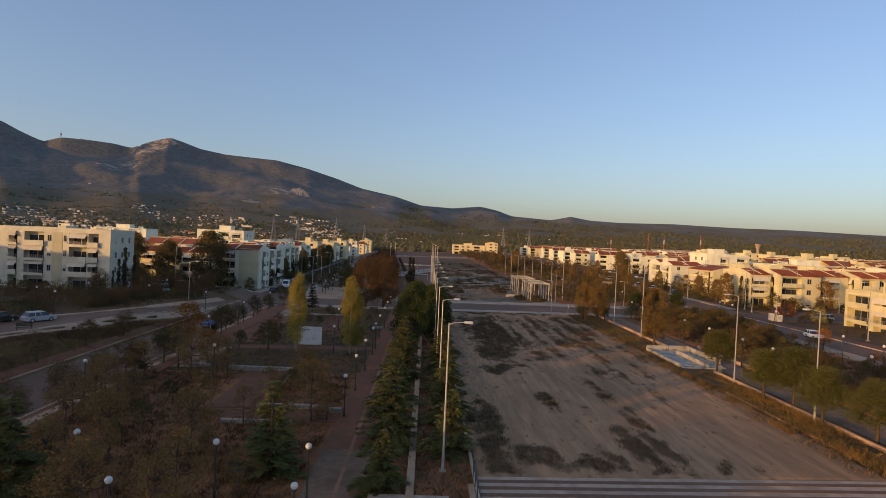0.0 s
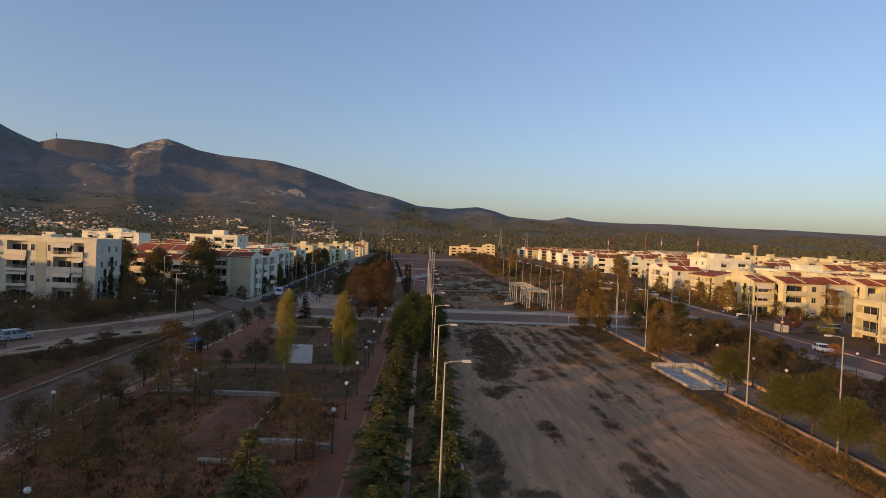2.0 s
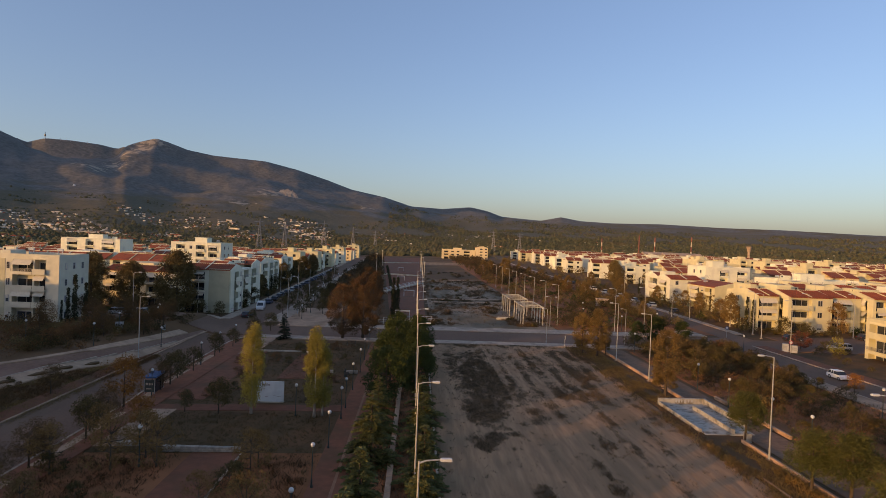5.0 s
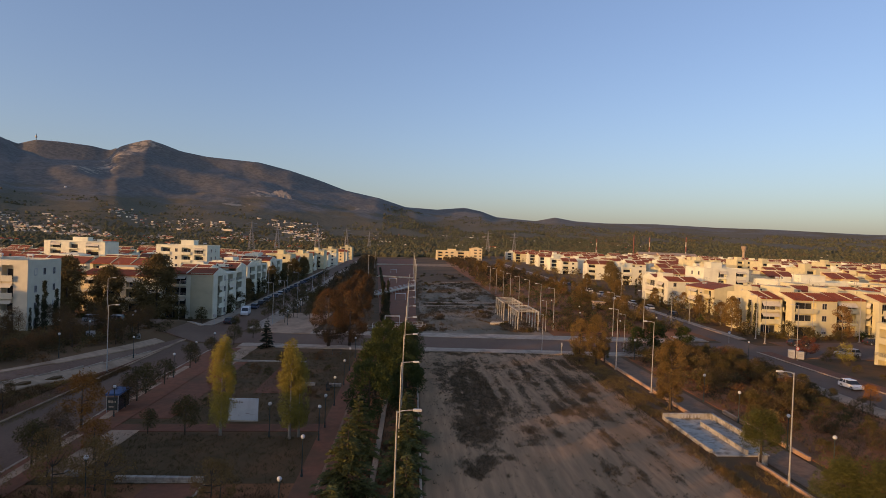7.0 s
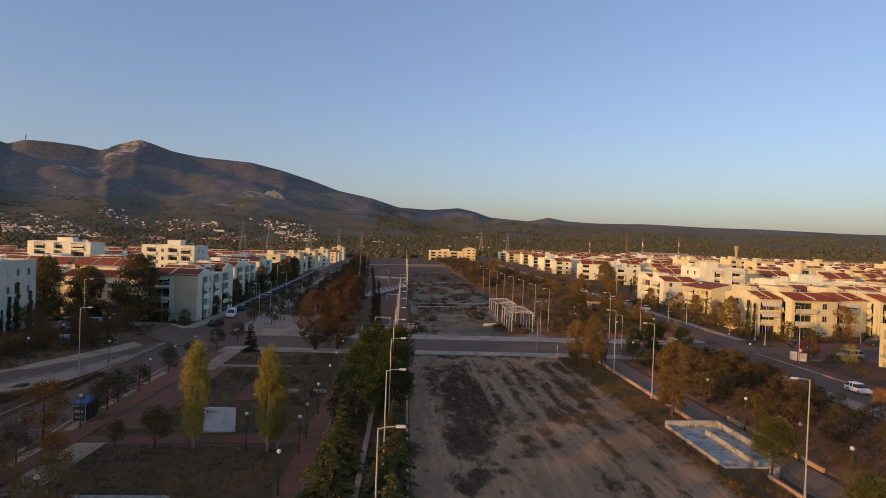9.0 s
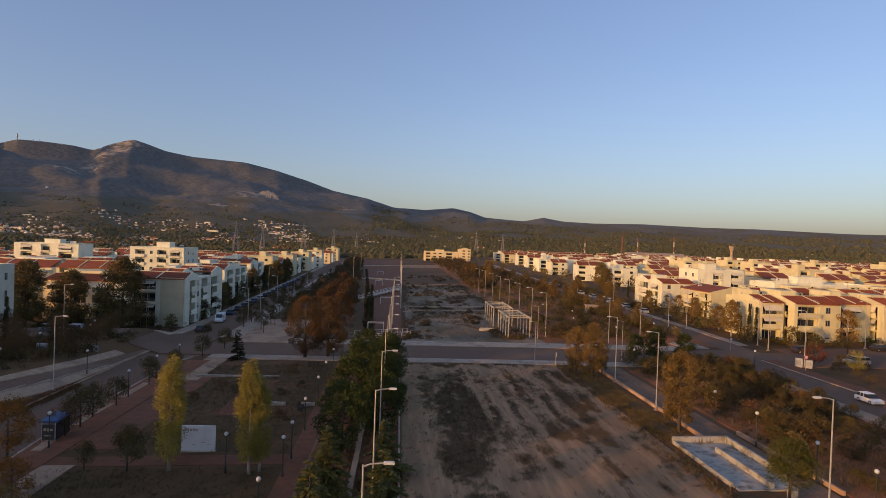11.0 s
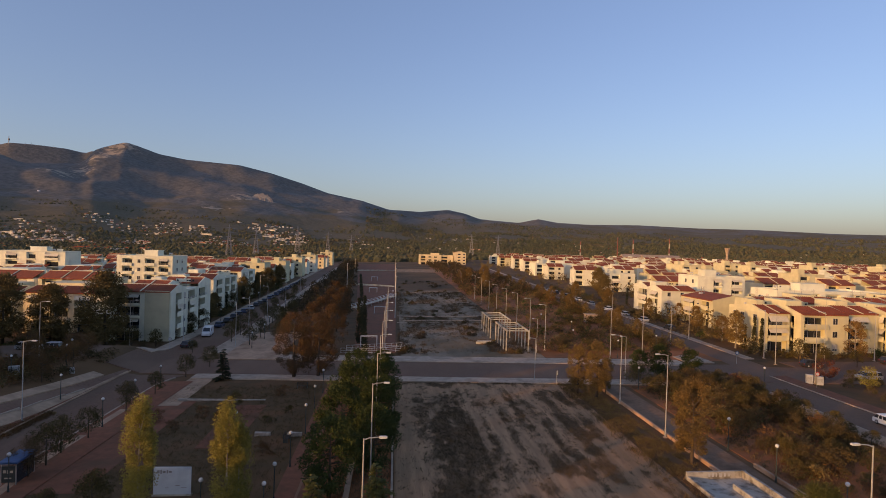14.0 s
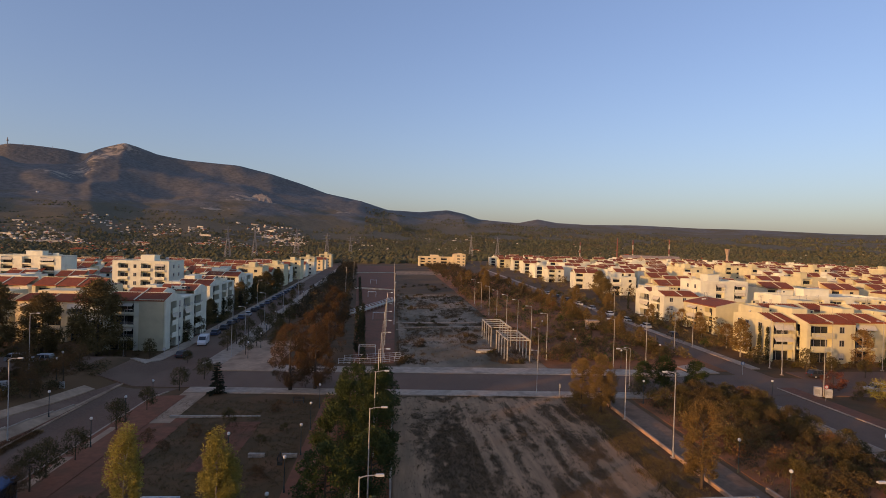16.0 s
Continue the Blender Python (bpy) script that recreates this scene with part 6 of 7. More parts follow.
for i in range(84):            # scrub between footpath and east street
    x, y = rnd.uniform(43.6, 60), rnd.uniform(40, 117)
    if x > 56 and y < 100 and rnd.random() < 0.8:
        continue
    (s1 if rnd.random() < 0.45 else s2 if rnd.random() < 0.75 else s4).append((x, y, rnd.uniform(0.45, 0.9) + 0.35 * (y > 92) * (x < 56)))
for i in range(26):            # scrub beyond the crossing road
    x, y = rnd.uniform(37, 64), rnd.uniform(145, 190)
    (s2 if rnd.random() < 0.6 else s1).append((x, y, rnd.uniform(0.7, 1.5)))
for i in range(24):             # east house gardens
    x, y = rnd.uniform(80.5, 86.5), rnd.uniform(136, 260)
    (s2 if rnd.random() < 0.7 else s1).append((x, y, rnd.uniform(0.5, 1.0)))
for x, y, s in ((88, 141.8, 0.6), (91, 138.5, 0.6), (96, 138.8, 0.55), (99, 138.6, 0.5), (108, 138.5, 0.6), (118, 137, 0.6), (86, 141, 0.6), (84, 144, 0.7), (78.5, 113, 0.9), (83.5, 118, 1.0), (79, 109, 0.7), (77.5, 104.5, 0.7), (85, 114, 0.6), (77.3, 95, 0.6), (77.4, 99, 0.5), (57.6, 120.2, 0.8), (60.5, 119.0, 0.7)):
    s2.append((x, y, s))
for i in range(24):             # under the west apartment block
    y = rnd.uniform(66, 118)
    x = west_edge(y) - 12 - rnd.uniform(0, 16)
    if y > 112 and x < -62:
        continue
    (s4 if rnd.random() < 0.7 else s2).append((x, y, rnd.uniform(0.8, 1.4)))
for i in range(18):
    (s4 if rnd.random() < 0.5 else s2).append((rnd.uniform(-62, -52), rnd.uniform(116, 136), rnd.uniform(0.7, 1.2)))
for i in range(18):             # gardens of the west houses
    s2.append((rnd.uniform(-86, -48.5), rnd.uniform(152, 157.5), rnd.uniform(0.6, 1.1)))
for i in range(10):
    y = rnd.uniform(160, 300)
    s2.append((rnd.uniform(-50.5, -48.2) - veer(y), y, rnd.uniform(0.6, 1.1)))
for i in range(40):             # olive bushes in the park
    x, y = rnd.uniform(-30, -9.5), 26 + 38 * rnd.random() ** 1.25
    if -21.5 < x < -14.5 and y > 43.5 or -9 < x < -3 or -24 < x < -13 and 35 < y < 44 and rnd.random() < 0.7:
        continue
    (s3 if rnd.random() < 0.85 else s2).append((x, y, rnd.uniform(0.7, 1.35)))
s3 += [(-9.8, 44.3, 1.4), (-8.5, 44.6, 0.9), (-14.9, 42.6, 0.9), (-29.1, 48.3, 1.2), (-21.6, 58.2, 1.2), (-18.9, 44.9, 1.0), (-23.5, 60.3, 1.2), (-25.2, 57.5, 1.3)]
for x, y in ((-27, 100), (-24, 97), (-22, 102), (-19.5, 100), (-25, 92), (-13, 99), (-11, 103), (-13.6, 112), (-11, 88), (-12.5, 84), (-23, 84), (-25, 81)):
    (s4 if rnd.random() < 0.5 else s2).append((x, y, rnd.uniform(0.5, 0.85)))
for i in range(12):             # verge between street and slip road
    y = rnd.uniform(30, 92)
    (s4 if rnd.random() < 0.6 else s2).append((rnd.uniform(-53 + 0.06 * (y - 30), -43), min(y, 84), rnd.uniform(0.25, 0.6)))
for i in range(34):             # thick bushes along the street past the junction
    y = 148 + 250 * rnd.random() ** 1.3
    x = 62.5 + 0.03 * (y - 150) + rnd.uniform(-2.2, 2.0)
    (s1 if rnd.random() < 0.5 else s2 if rnd.random() < 0.6 else s4).append((x, y, rnd.uniform(1.0, 1.75)))
s2 += [(-85.8, 119.6, 1.3), (-82.6, 120.4, 1.2), (-92.5, 120.0, 1.3), (-89.5, 120.5, 1.1)]     # tall shrubs before the apartment block
for i in range(22):             # tall bushes screening the east street
    y = rnd.uniform(78, 116)
    (s1 if rnd.random() < 0.4 else s2).append((rnd.uniform(44, 54) + 0.10 * (y - 78), y, rnd.uniform(0.9, 1.45)))
for i in range(34):
    y = 60 + 56 * rnd.random() ** 0.8
    (s1 if rnd.random() < 0.35 else s2 if rnd.random() < 0.8 else s4).append((rnd.uniform(53.5, 59.4), y, rnd.uniform(0.85, 1.5)))
for x, y, q in ((49.5, 113.5, 1.5), (52.5, 110, 1.7), (56.5, 113.5, 1.6), (58.6, 108.5, 1.7), (54.5, 104, 1.6), (58.2, 101, 1.5), (51.5, 100.5, 1.5), (56, 96.5, 1.6), (58.8, 92.5, 1.4), (46.5, 108, 1.3)):
    s2.append((x, y, q))
for t, s in ((bush, s1), (bush2, s2), (bush3, s3), (bush4, s4)):
    spread(t, s)


# ---- grass and weeds ----
def tufts(name, label, spots, mat, h, blades=7, spread_r=0.25, width=0.03):
    k = Kit()
    r = random.Random(len(spots))
    for x, y, s in spots:
        z = gz(x, y)
        for _ in range(blades):
            a, q = r.uniform(0, 6.283), r.uniform(0, spread_r) * s
            bx, by = x + q * math.cos(a), y + q * math.sin(a)
            hh = h * s * r.uniform(0.5, 1.2)
            lx, ly = hh * r.gauss(0, 0.6), hh * r.gauss(0, 0.6)
            w = width * (0.6 + s)
            px, py = -math.sin(a) * w, math.cos(a) * w
            k.add([(bx - px, by - py, z), (bx + px, by + py, z), (bx + lx * 0.6 + px * 0.7, by + ly * 0.6 + py * 0.7, z + hh * 0.65), (bx + lx, by + ly, z + hh)], [(0, 1, 2), (0, 2, 3)])
    return tagged(part(name, k, mat), label, "grass", "", "stuff")


rnd = random.Random(15)
sp, sp2 = [], []
while len(sp) < 1300 or len(sp2) < 4200:
    x, y = rnd.uniform(30.3, 35.1), rnd.uniform(20, 118)
    if 64.5 < y < 79.5 and x > 31.4:
        continue
    n1 = noise.noise(Vector((x * 0.6, y * 0.16, 3)))
    if (y < 46 and n1 > -0.05 or y < 66 and n1 > 0.3) and len(sp) < 1300:
        sp.append((x, y, rnd.uniform(0.5, 1.2)))
    elif len(sp2) < 4200 and n1 > -0.3 + 0.25 * (x < 31.6):
        sp2.append((x, y, rnd.uniform(0.5, 1.2)))
tufts("dry_grass", "tall dry orange grass along the low wall", sp, M["dry"], 0.5, 10, 0.3, 0.016)
tufts("verge_grass", "dull olive grass along the low wall", sp2, M["vergeolive"], 0.28, 10, 0.45, 0.014)

sp = []
while len(sp) < 27000:
    x, y = rnd.uniform(3.5, 32.6), rnd.uniform(34, 118.8)
    if rnd.random() < weediness(x, y):
        sp.append((x, y, rnd.uniform(0.4, 1.3)))
tufts("dead_weeds", "low dead brown weeds in patches on the dirt field", sp, M["weed"], 0.17, 5, 0.36, 0.02)
sp = [(rnd.gauss(21, 0.7), rnd.gauss(62.5, 1.3), rnd.uniform(0.5, 1.0)) for _ in range(35)] + [(rnd.gauss(12.1, 0.5), rnd.gauss(50.5, 1.6), rnd.uniform(0.6, 1.2)) for _ in range(40)]
tufts("rust_weeds", "rust-red dead weed stalks on the dirt field", sp, M["rust"], 0.32, 9, 0.3, 0.016)
sp, sp2 = [], []
while len(sp) < 5200:
    x, y = rnd.uniform(-30, -8), 26 + 92 * rnd.random() ** 1.2
    if -20.5 < x < -15 and 47.0 < y < 62 or -17.8 < x and 43.7 < y < 47.3 or 74 < y < 77.5 or x < -25.2 and 79 < y < 109:
        continue
    if y < 60 and noise.noise(Vector((x * 0.3, y * 0.3, 6))) > -0.25:
        sp2.append((x, y, rnd.uniform(0.5, 1.3)))
    else:
        sp.append((x, y, rnd.uniform(0.5, 1.2)))
tufts("park_grass", "rough dark grass of the park", sp, M["grass"], 0.2, 10, 0.5, 0.014)
tufts("rust_grass", "rust-brown dead grass between the olive bushes", sp2, M["rustgrass"], 0.38, 9, 0.5, 0.014)
sp, sp2 = [], []
while len(sp) + len(sp2) < 6500:      # verge between the west street and the slip road
    y = rnd.uniform(36, 104)
    e = west_edge(y) + 0.2
    if e > -42.2:
        continue
    x = rnd.uniform(e, -41.5)
    (sp if noise.noise(Vector((x * 0.25, y * 0.12, 16))) > -0.05 else sp2).append((x, y, rnd.uniform(0.5, 1.2)))
tufts("verge_lawn", "dull green rough lawn beside the slip road", sp, M["verge"], 0.2, 9, 0.5, 0.016)
tufts("verge_rust_grass", "rust-brown grass on the street verge", sp2, M["rust"], 0.28, 8, 0.5, 0.016)
sp = []
for i in range(7000):
    u = rnd.random()
    if u < 0.4:
        x, y = rnd.uniform(42.3, 61), rnd.uniform(30, 118)
    elif u < 0.5:
        x, y = rnd.uniform(29.8, 32.0), rnd.uniform(34, 118)
    elif u < 0.8:
        x, y = rnd.uniform(-3.4, 2.8), rnd.uniform(28, 118)
    else:
        x, y = rnd.uniform(5, 36), rnd.uniform(143, 290)
    sp.append((x, y, rnd.uniform(0.6, 1.5)))
tufts("rough_verge_grass", "rough brown-green grass on verges and lots", sp, M["weed"], 0.3, 7, 0.5, 0.022)


sp = []
while len(sp) < 5200:
    x, y = rnd.uniform(42.0, 61.0), rnd.uniform(34, 117)
    if noise.noise(Vector((x * 0.2, y * 0.15, 23))) > -0.2:
        sp.append((x, y, rnd.uniform(0.5, 1.3)))
tufts("scrub_grass", "brown dead grass in the scrub", sp, M["scrub"], 0.26, 7, 0.45, 0.016)

# ---- thickets too dense to count ----
def thicket(name, label, spots, mat, n, lsize):
    """One leafy mass of many low bushes at spots (x, y, radius, height)."""
    k = Kit()
    r = random.Random(len(spots) + 5)
    for x, y, R, h in spots:
        z = gz(x, y)
        cs, where = clumped(r, 0.1 * h, 0.85 * h, egg(R, 0.3), 9, 0.42 * R, 0.7)
        base = Vector((x, y, z))
        leaves(k, r, n if y > 125 else int(1.7 * n), lambda q: (lambda p, o: (base + p, o))(*where(q)), lsize if y > 125 else 0.66 * lsize)
    return tagged(part(name, k, mat), label, "thicket", "", "stuff")


rnd = random.Random(44)
mixes = {"dull": [], "scrub": [], "evergreen": [], "rust": [], "tan": [], "shade": [], "weed": []}
for i in range(760):
    u = 1.2 * rnd.random()
    R = rnd.uniform(0.9, 2.1)
    tall = rnd.uniform(0.8, 1.5)
    if u > 1.08:                 # scrub by the junction
        x, y = rnd.uniform(42.5, 58), 117.5 - 40 * rnd.random() ** 1.6
        kind = rnd.choice(("shade", "scrub", "dull", "shade", "rust"))
    elif u > 1.0:                # along the east street beyond the junction
        y = rnd.uniform(156, 340)
        x = 62.5 + 0.03 * (y - 130) + rnd.uniform(-1, 3.0) + (13.5 if rnd.random() < 0.3 else 0)
        R, tall = rnd.uniform(1.4, 2.0), rnd.uniform(1.8, 2.6)
        kind = rnd.choice(("shade", "scrub", "dull", "dull"))
    elif u < 0.44:               # east lot beyond the crossing road
        x, y = rnd.uniform(35.2, 66.3), 143.5 + 170 * rnd.random() ** 1.4
        if 58.6 < x and y < 152:
            continue
        tall *= 1.25
        kind = rnd.choice(("dull", "dull", "scrub", "evergreen", "shade", "shade", "tan"))
    elif u < 0.56:               # hedges before the terrace and the east gardens
        x, y = rnd.uniform(86, 126), rnd.uniform(136.2, 138.8)
        if rnd.random() < 0.65:
            y = rnd.uniform(140, 320)
            x = 79.5 + 0.03 * (y - 140) + rnd.uniform(0, 5)
            tall *= 1.3
        R *= 0.7
        kind = rnd.choice(("dull", "evergreen", "scrub", "shade", "tan"))
    elif u < 0.76:               # west: between slip road and block
        y = rnd.uniform(60, 134)
        x = west_edge(y) - 11.5 - 17 * rnd.random()
        if y > 111 and x < -62:
            continue
        tall *= 1.2
        kind = rnd.choice(("rust", "rust", "shade", "scrub"))
    elif u < 0.80:               # foot of the white block
        x, y = rnd.uniform(-90, -66), rnd.uniform(112, 120)
        R *= 1.3
        tall *= 1.15
        kind = rnd.choice(("shade", "dull", "rust"))
    elif u < 0.89:               # avenue beside the courts
        y = rnd.uniform(170, 330)
        x = rnd.uniform(-30 - veer(y), -11 - veer(y))
        kind = rnd.choice(("rust", "dull", "scrub", "shade"))
    else:                        # gardens along the west street
        y = rnd.uniform(160, 330)
        x = rnd.uniform(-51, -48.2) - veer(y)
        if rnd.random() < 0.35:
            x, y = rnd.uniform(-90, -62), rnd.uniform(150, 158)
        kind = rnd.choice(("dull", "shade", "evergreen"))
    mixes[kind].append((x, y, R, R * tall))
for i in range(44):              # tall growth at the foot of the white block
    R = rnd.uniform(1.5, 2.5)
    mixes[rnd.choice(("rust", "rust", "scrub", "shade", "rust"))].append((rnd.uniform(-90, -57), rnd.uniform(102, 120), 0.85 * R, R * rnd.uniform(0.9, 1.4)))
for i in range(60):              # growth on the bank by the junction
    R = rnd.uniform(0.9, 1.8)
    y = rnd.uniform(96, 131)
    mixes[rnd.choice(("rust", "scrub", "scrub", "shade", "dull"))].append((slip_far(y) - 2.8 - 14 * rnd.random() ** 1.4, y, R, R * rnd.uniform(0.8, 1.4)))
for i in range(75):              # taller growth beside the east street
    x, y = rnd.uniform(60.5, 67.3), 147 + 90 * rnd.random() ** 1.3
    if rnd.random() < 0.4:
        x, y = rnd.uniform(78.2, 84.0), rnd.uniform(139, 215)
    R = rnd.uniform(1.2, 1.9)
    mixes[rnd.choice(("shade", "dull", "scrub", "dull", "shade"))].append((x, y, R, R * rnd.uniform(1.5, 2.3)))
for i in range(150):             # weeds on the dirt lot beyond the road
    x, y = rnd.uniform(5, 33.5), 143 + 220 * rnd.random() ** 1.3
    if 10 < x < 21 and y < 178 or noise.noise(Vector((x * 0.1, y * 0.03, 8))) < -0.1:
        continue
    mixes[rnd.choice(("weed", "weed", "dull", "scrub"))].append((x, y, rnd.uniform(0.5, 1.3), rnd.uniform(0.35, 0.8)))
for kind, words in (("dull", "dull green"), ("scrub", "brown-green"), ("evergreen", "dark green"), ("rust", "rust-brown"), ("tan", "tan autumn"), ("shade", "olive green"), ("weed", "dead brown")):
    thicket("thicket", words + " scrub growing thickly on the unkempt lots", mixes[kind], M[kind], 140, 0.36)


k = Kit()
r = random.Random(3)
y = 143.5
while y < 420:
    x = -3.0 - 0.0645 * (y - 143)
    for _ in range(60 if y < 230 else 34):
        p = Vector((x + r.uniform(-0.65, 0.65), y + r.uniform(0, 1.4), gz(x) + r.uniform(0.0, 1.5)))
        leaves(k, r, 1, lambda q: (p, Vector((r.gauss(0, 0.5), r.gauss(0, 0.5), 0.4))), 0.34)
    y += 1.3
tagged(part("hedge", k, M["cypress"]), "long dark clipped hedge running along the sports courts", "hedge")
sp = []
rnd = random.Random(61)
while len(sp) < 7000:
    x, y = rnd.uniform(4, 34), 142.5 + 150 * rnd.random() ** 1.3
    if 11 < x < 20 and y < 176 and rnd.random() < 0.85:
        continue
    if noise.noise(Vector((x * 0.16, y * 0.05, 41))) + 0.6 * noise.noise(Vector((x * 0.6, y * 0.25, 42))) > 0.05:
        sp.append((x, y, rnd.uniform(0.5, 1.5)))
tufts("lot_weeds", "dead weeds covering the lot beyond the road", sp, M["weed"], 0.32, 5, 0.5, 0.03)

# ---- far things ----
def ridge(az, table):
    xs, ys = zip(*table)
    return float(np.interp(az, xs, ys))


# bearing and height in degrees of the main skyline, and of the ridge behind its saddle
MAIN = ((-75, 5.0), (-55, 9.0), (-42, 9.2), (-36.6, 7.8), (-34, 6.5), (-31.5, 5.4), (-28.4, 5.7), (-26.3, 7.1), (-24.3, 8.1), (-22.6, 7.6), (-21.1, 7.15), (-15.7, 7.0), (-13.6, 6.52), (-9.6, 5.85), (-6, 4.52), (-0.9, 3.2),
        (2.5, 2.85), (5.3, 3.2), (8.2, 2.5), (12.2, 2.2), (14.1, 2.75), (16, 2.45), (20.8, 2.48), (25.9, 2.4), (31.5, 2.22), (34.9, 2.0), (41.4, 1.8), (60, 1.6), (80, 1.0))
BACK = ((-40, 6.0), (-36, 6.5), (-33.9, 6.75), (-32.5, 6.98), (-30.6, 6.98), (-27.6, 6.8), (-25, 6.0), (-18, 4.0), (-8, 2.6), (2.5, 3.1), (5.3, 3.44), (7, 2.9), (12, 1.8), (60, 1.0))
SKY = ((-75, 5.0), (-55, 9.0), (-42, 9.2), (-36.64, 7.83), (-35.37, 7.18), (-33.87, 6.58), (-32.65, 7.07), (-30.94, 7.12), (-28.86, 7.05), (-27.47, 6.82), (-26.17, 7.47), (-25.15, 7.86), (-24.47, 8.10), (-23.53, 7.87), (-21.85, 7.34), (-19.64, 7.05), (-15.04, 6.92),
       (-12.09, 6.34), (-9.22, 5.55), (-6.8, 4.75), (-3.4, 4.14), (-0.81, 3.37), (2.34, 3.23), (5.18, 3.52), (6.89, 3.19), (8.33, 2.69), (12.24, 2.44), (14.14, 2.85), (16.05, 2.53), (18.95, 2.41), (23.51, 2.45), (28.71, 2.25), (33.05, 2.19), (39.53, 1.92), (60, 1.6), (80, 1.0))
k = Kit()
AZ, RR = 460, 84
r0, r1 = 1150.0, 4850.0
vs = []
for i in range(AZ):
    az = -75 + 155 * i / (AZ - 1)
    t = radians(az)
    ts = math.tan(radians(sum(ridge(az + q, MAIN) for q in range(-11, 12)) / 23))
    tm, tb = math.tan(radians(ridge(az, MAIN))), math.tan(radians(ridge(az, BACK)))
    for j in range(RR):
        r = r0 + (r1 - r0) * j / (RR - 1)
        x, y = r * math.sin(t), r * math.cos(t)
        rm, rb = 3900.0, 4780.0
        p = Vector((x / 900, y / 900, 0))
        f = sum(noise.noise(p * 2 ** o) / 1.9 ** o for o in range(6))
        u = min(1.0, max(0.0, (r - 1350) / (rm - 1350)))
        spur = 0.5 + 0.5 * noise.noise(Vector((az * 0.16, r / 2600, 4)))
        up = u ** (1.55 + 0.3 * spur)
        rug = abs(noise.noise(p * 1.7 + Vector((3, 1, 0)))) + 0.5 * abs(noise.noise(p * 4.1)) + 0.25 * abs(noise.noise(p * 9.3))
        hm = rm * (ts * (1 - u ** 5) + tm * u ** 5) * up * (1 + (0.18 * f - 0.22 * (rug - 0.35)) * (1 - u) ** 0.4 * min(1, 4 * u))
        if r > rm:
            hm = rm * tm * (1 - 0.9 * ((r - rm) / (r1 - rm)) ** 0.7)
        ub = min(1.0, max(0.0, (r - 3600) / (rb - 3600)))
        hb = rb * tb * ub ** 1.3 + 10 * f * ub * (1 - ub)
        z = max(hm, hb) + 5 * f * min(1, 3 * u) + 20 * u
        vs.append((x, y, gz(x) - 6 + z))
G3 = np.array(vs).reshape(AZ, RR, 3)      # bring each bearing's skyline to the table
for i in range(AZ):
    dist = np.hypot(G3[i, :, 0], G3[i, :, 1])
    rise = (G3[i, :, 2] - 15.5) / dist
    j = int(np.argmax(rise))
    want = math.tan(radians(ridge(-75 + 155 * i / (AZ - 1), SKY))) * dist[j] + 15.5
    f = want / G3[i, j, 2]
    blend = np.clip((dist - 1900) / 1500, 0, 1)
    G3[i, :, 2] *= 1 + (f - 1) * blend
vs = [tuple(map(float, v)) for v in G3.reshape(-1, 3)]
fs = [(i * RR + j, i * RR + j + 1, (i + 1) * RR + j + 1, (i + 1) * RR + j) for i in range(AZ - 1) for j in range(RR - 1)]
k.add(vs, fs)
# scrub colours lightened and greyed, so distance haze is in the base colour
M["mountain"] = material("hazy_mountain_scrub", (0.172, 0.156, 0.134), (0.108, 0.101, 0.090), 0.05, 0.95, 0.8, (0.195, 0.170, 0.152), 0.006, (0.56, 0.76), place=True, bump_scale=0.03, detail=10.0, bump_dist=5.0)


def bare_rock(m, spots):
    """Mixes bare rock into the scrub around each spot (point, radius), broken up by a noise."""
    nt, n = m.node_tree, m.node_tree.nodes
    b = n["Principled BSDF"]
    col = b.inputs["Base Color"].links[0].from_socket
    pos = n.new("ShaderNodeNewGeometry").outputs["Position"]
    tex = n.new("ShaderNodeTexNoise")
    tex.inputs["Scale"].default_value, tex.inputs["Detail"].default_value = 0.035, 12.0
    nt.links.new(pos, tex.inputs["Vector"])
    for c, r in spots:
        d = n.new("ShaderNodeVectorMath")
        d.operation = "DISTANCE"
        nt.links.new(pos, d.inputs[0])
        d.inputs[1].default_value = c
        near = n.new("ShaderNodeMapRange")
        near.inputs["From Min"].default_value, near.inputs["From Max"].default_value = r, 0.0
        near.inputs["To Min"].default_value, near.inputs["To Max"].default_value = -0.25, 0.16
        nt.links.new(d.outputs["Value"], near.inputs["Value"])
        sm = n.new("ShaderNodeMath")
        nt.links.new(tex.outputs["Fac"], sm.inputs[0])
        nt.links.new(near.outputs[0], sm.inputs[1])
        cut = n.new("ShaderNodeMapRange")
        cut.inputs["From Min"].default_value, cut.inputs["From Max"].default_value = 0.50, 0.62
        nt.links.new(sm.outputs[0], cut.inputs["Value"])
        x = n.new("ShaderNodeMix")
        x.data_type = "RGBA"
        nt.links.new(cut.outputs[0], x.inputs["Factor"])
        nt.links.new(col, x.inputs[6])
        x.inputs[7].default_value = (0.36, 0.29, 0.22, 1)
        col = x.outputs[2]
    nt.links.new(col, b.inputs["Base Color"])


tagged(part("mountain_backdrop", k, M["mountain"], smooth=True), "dark scrub-covered mountain ridge under the evening sky", "mountain", "", "structure")
GRID = np.array(vs).reshape(AZ, RR, 3)


def hill_z(az, r):
    i = min(AZ - 2, max(0, int((az + 75) / 155 * (AZ - 1))))
    j = min(RR - 2, max(0, int((r - r0) / (r1 - r0) * (RR - 1))))
    return float(GRID[i, j, 2])


def polar(az, r):
    return r * math.sin(radians(az)), r * math.cos(radians(az))


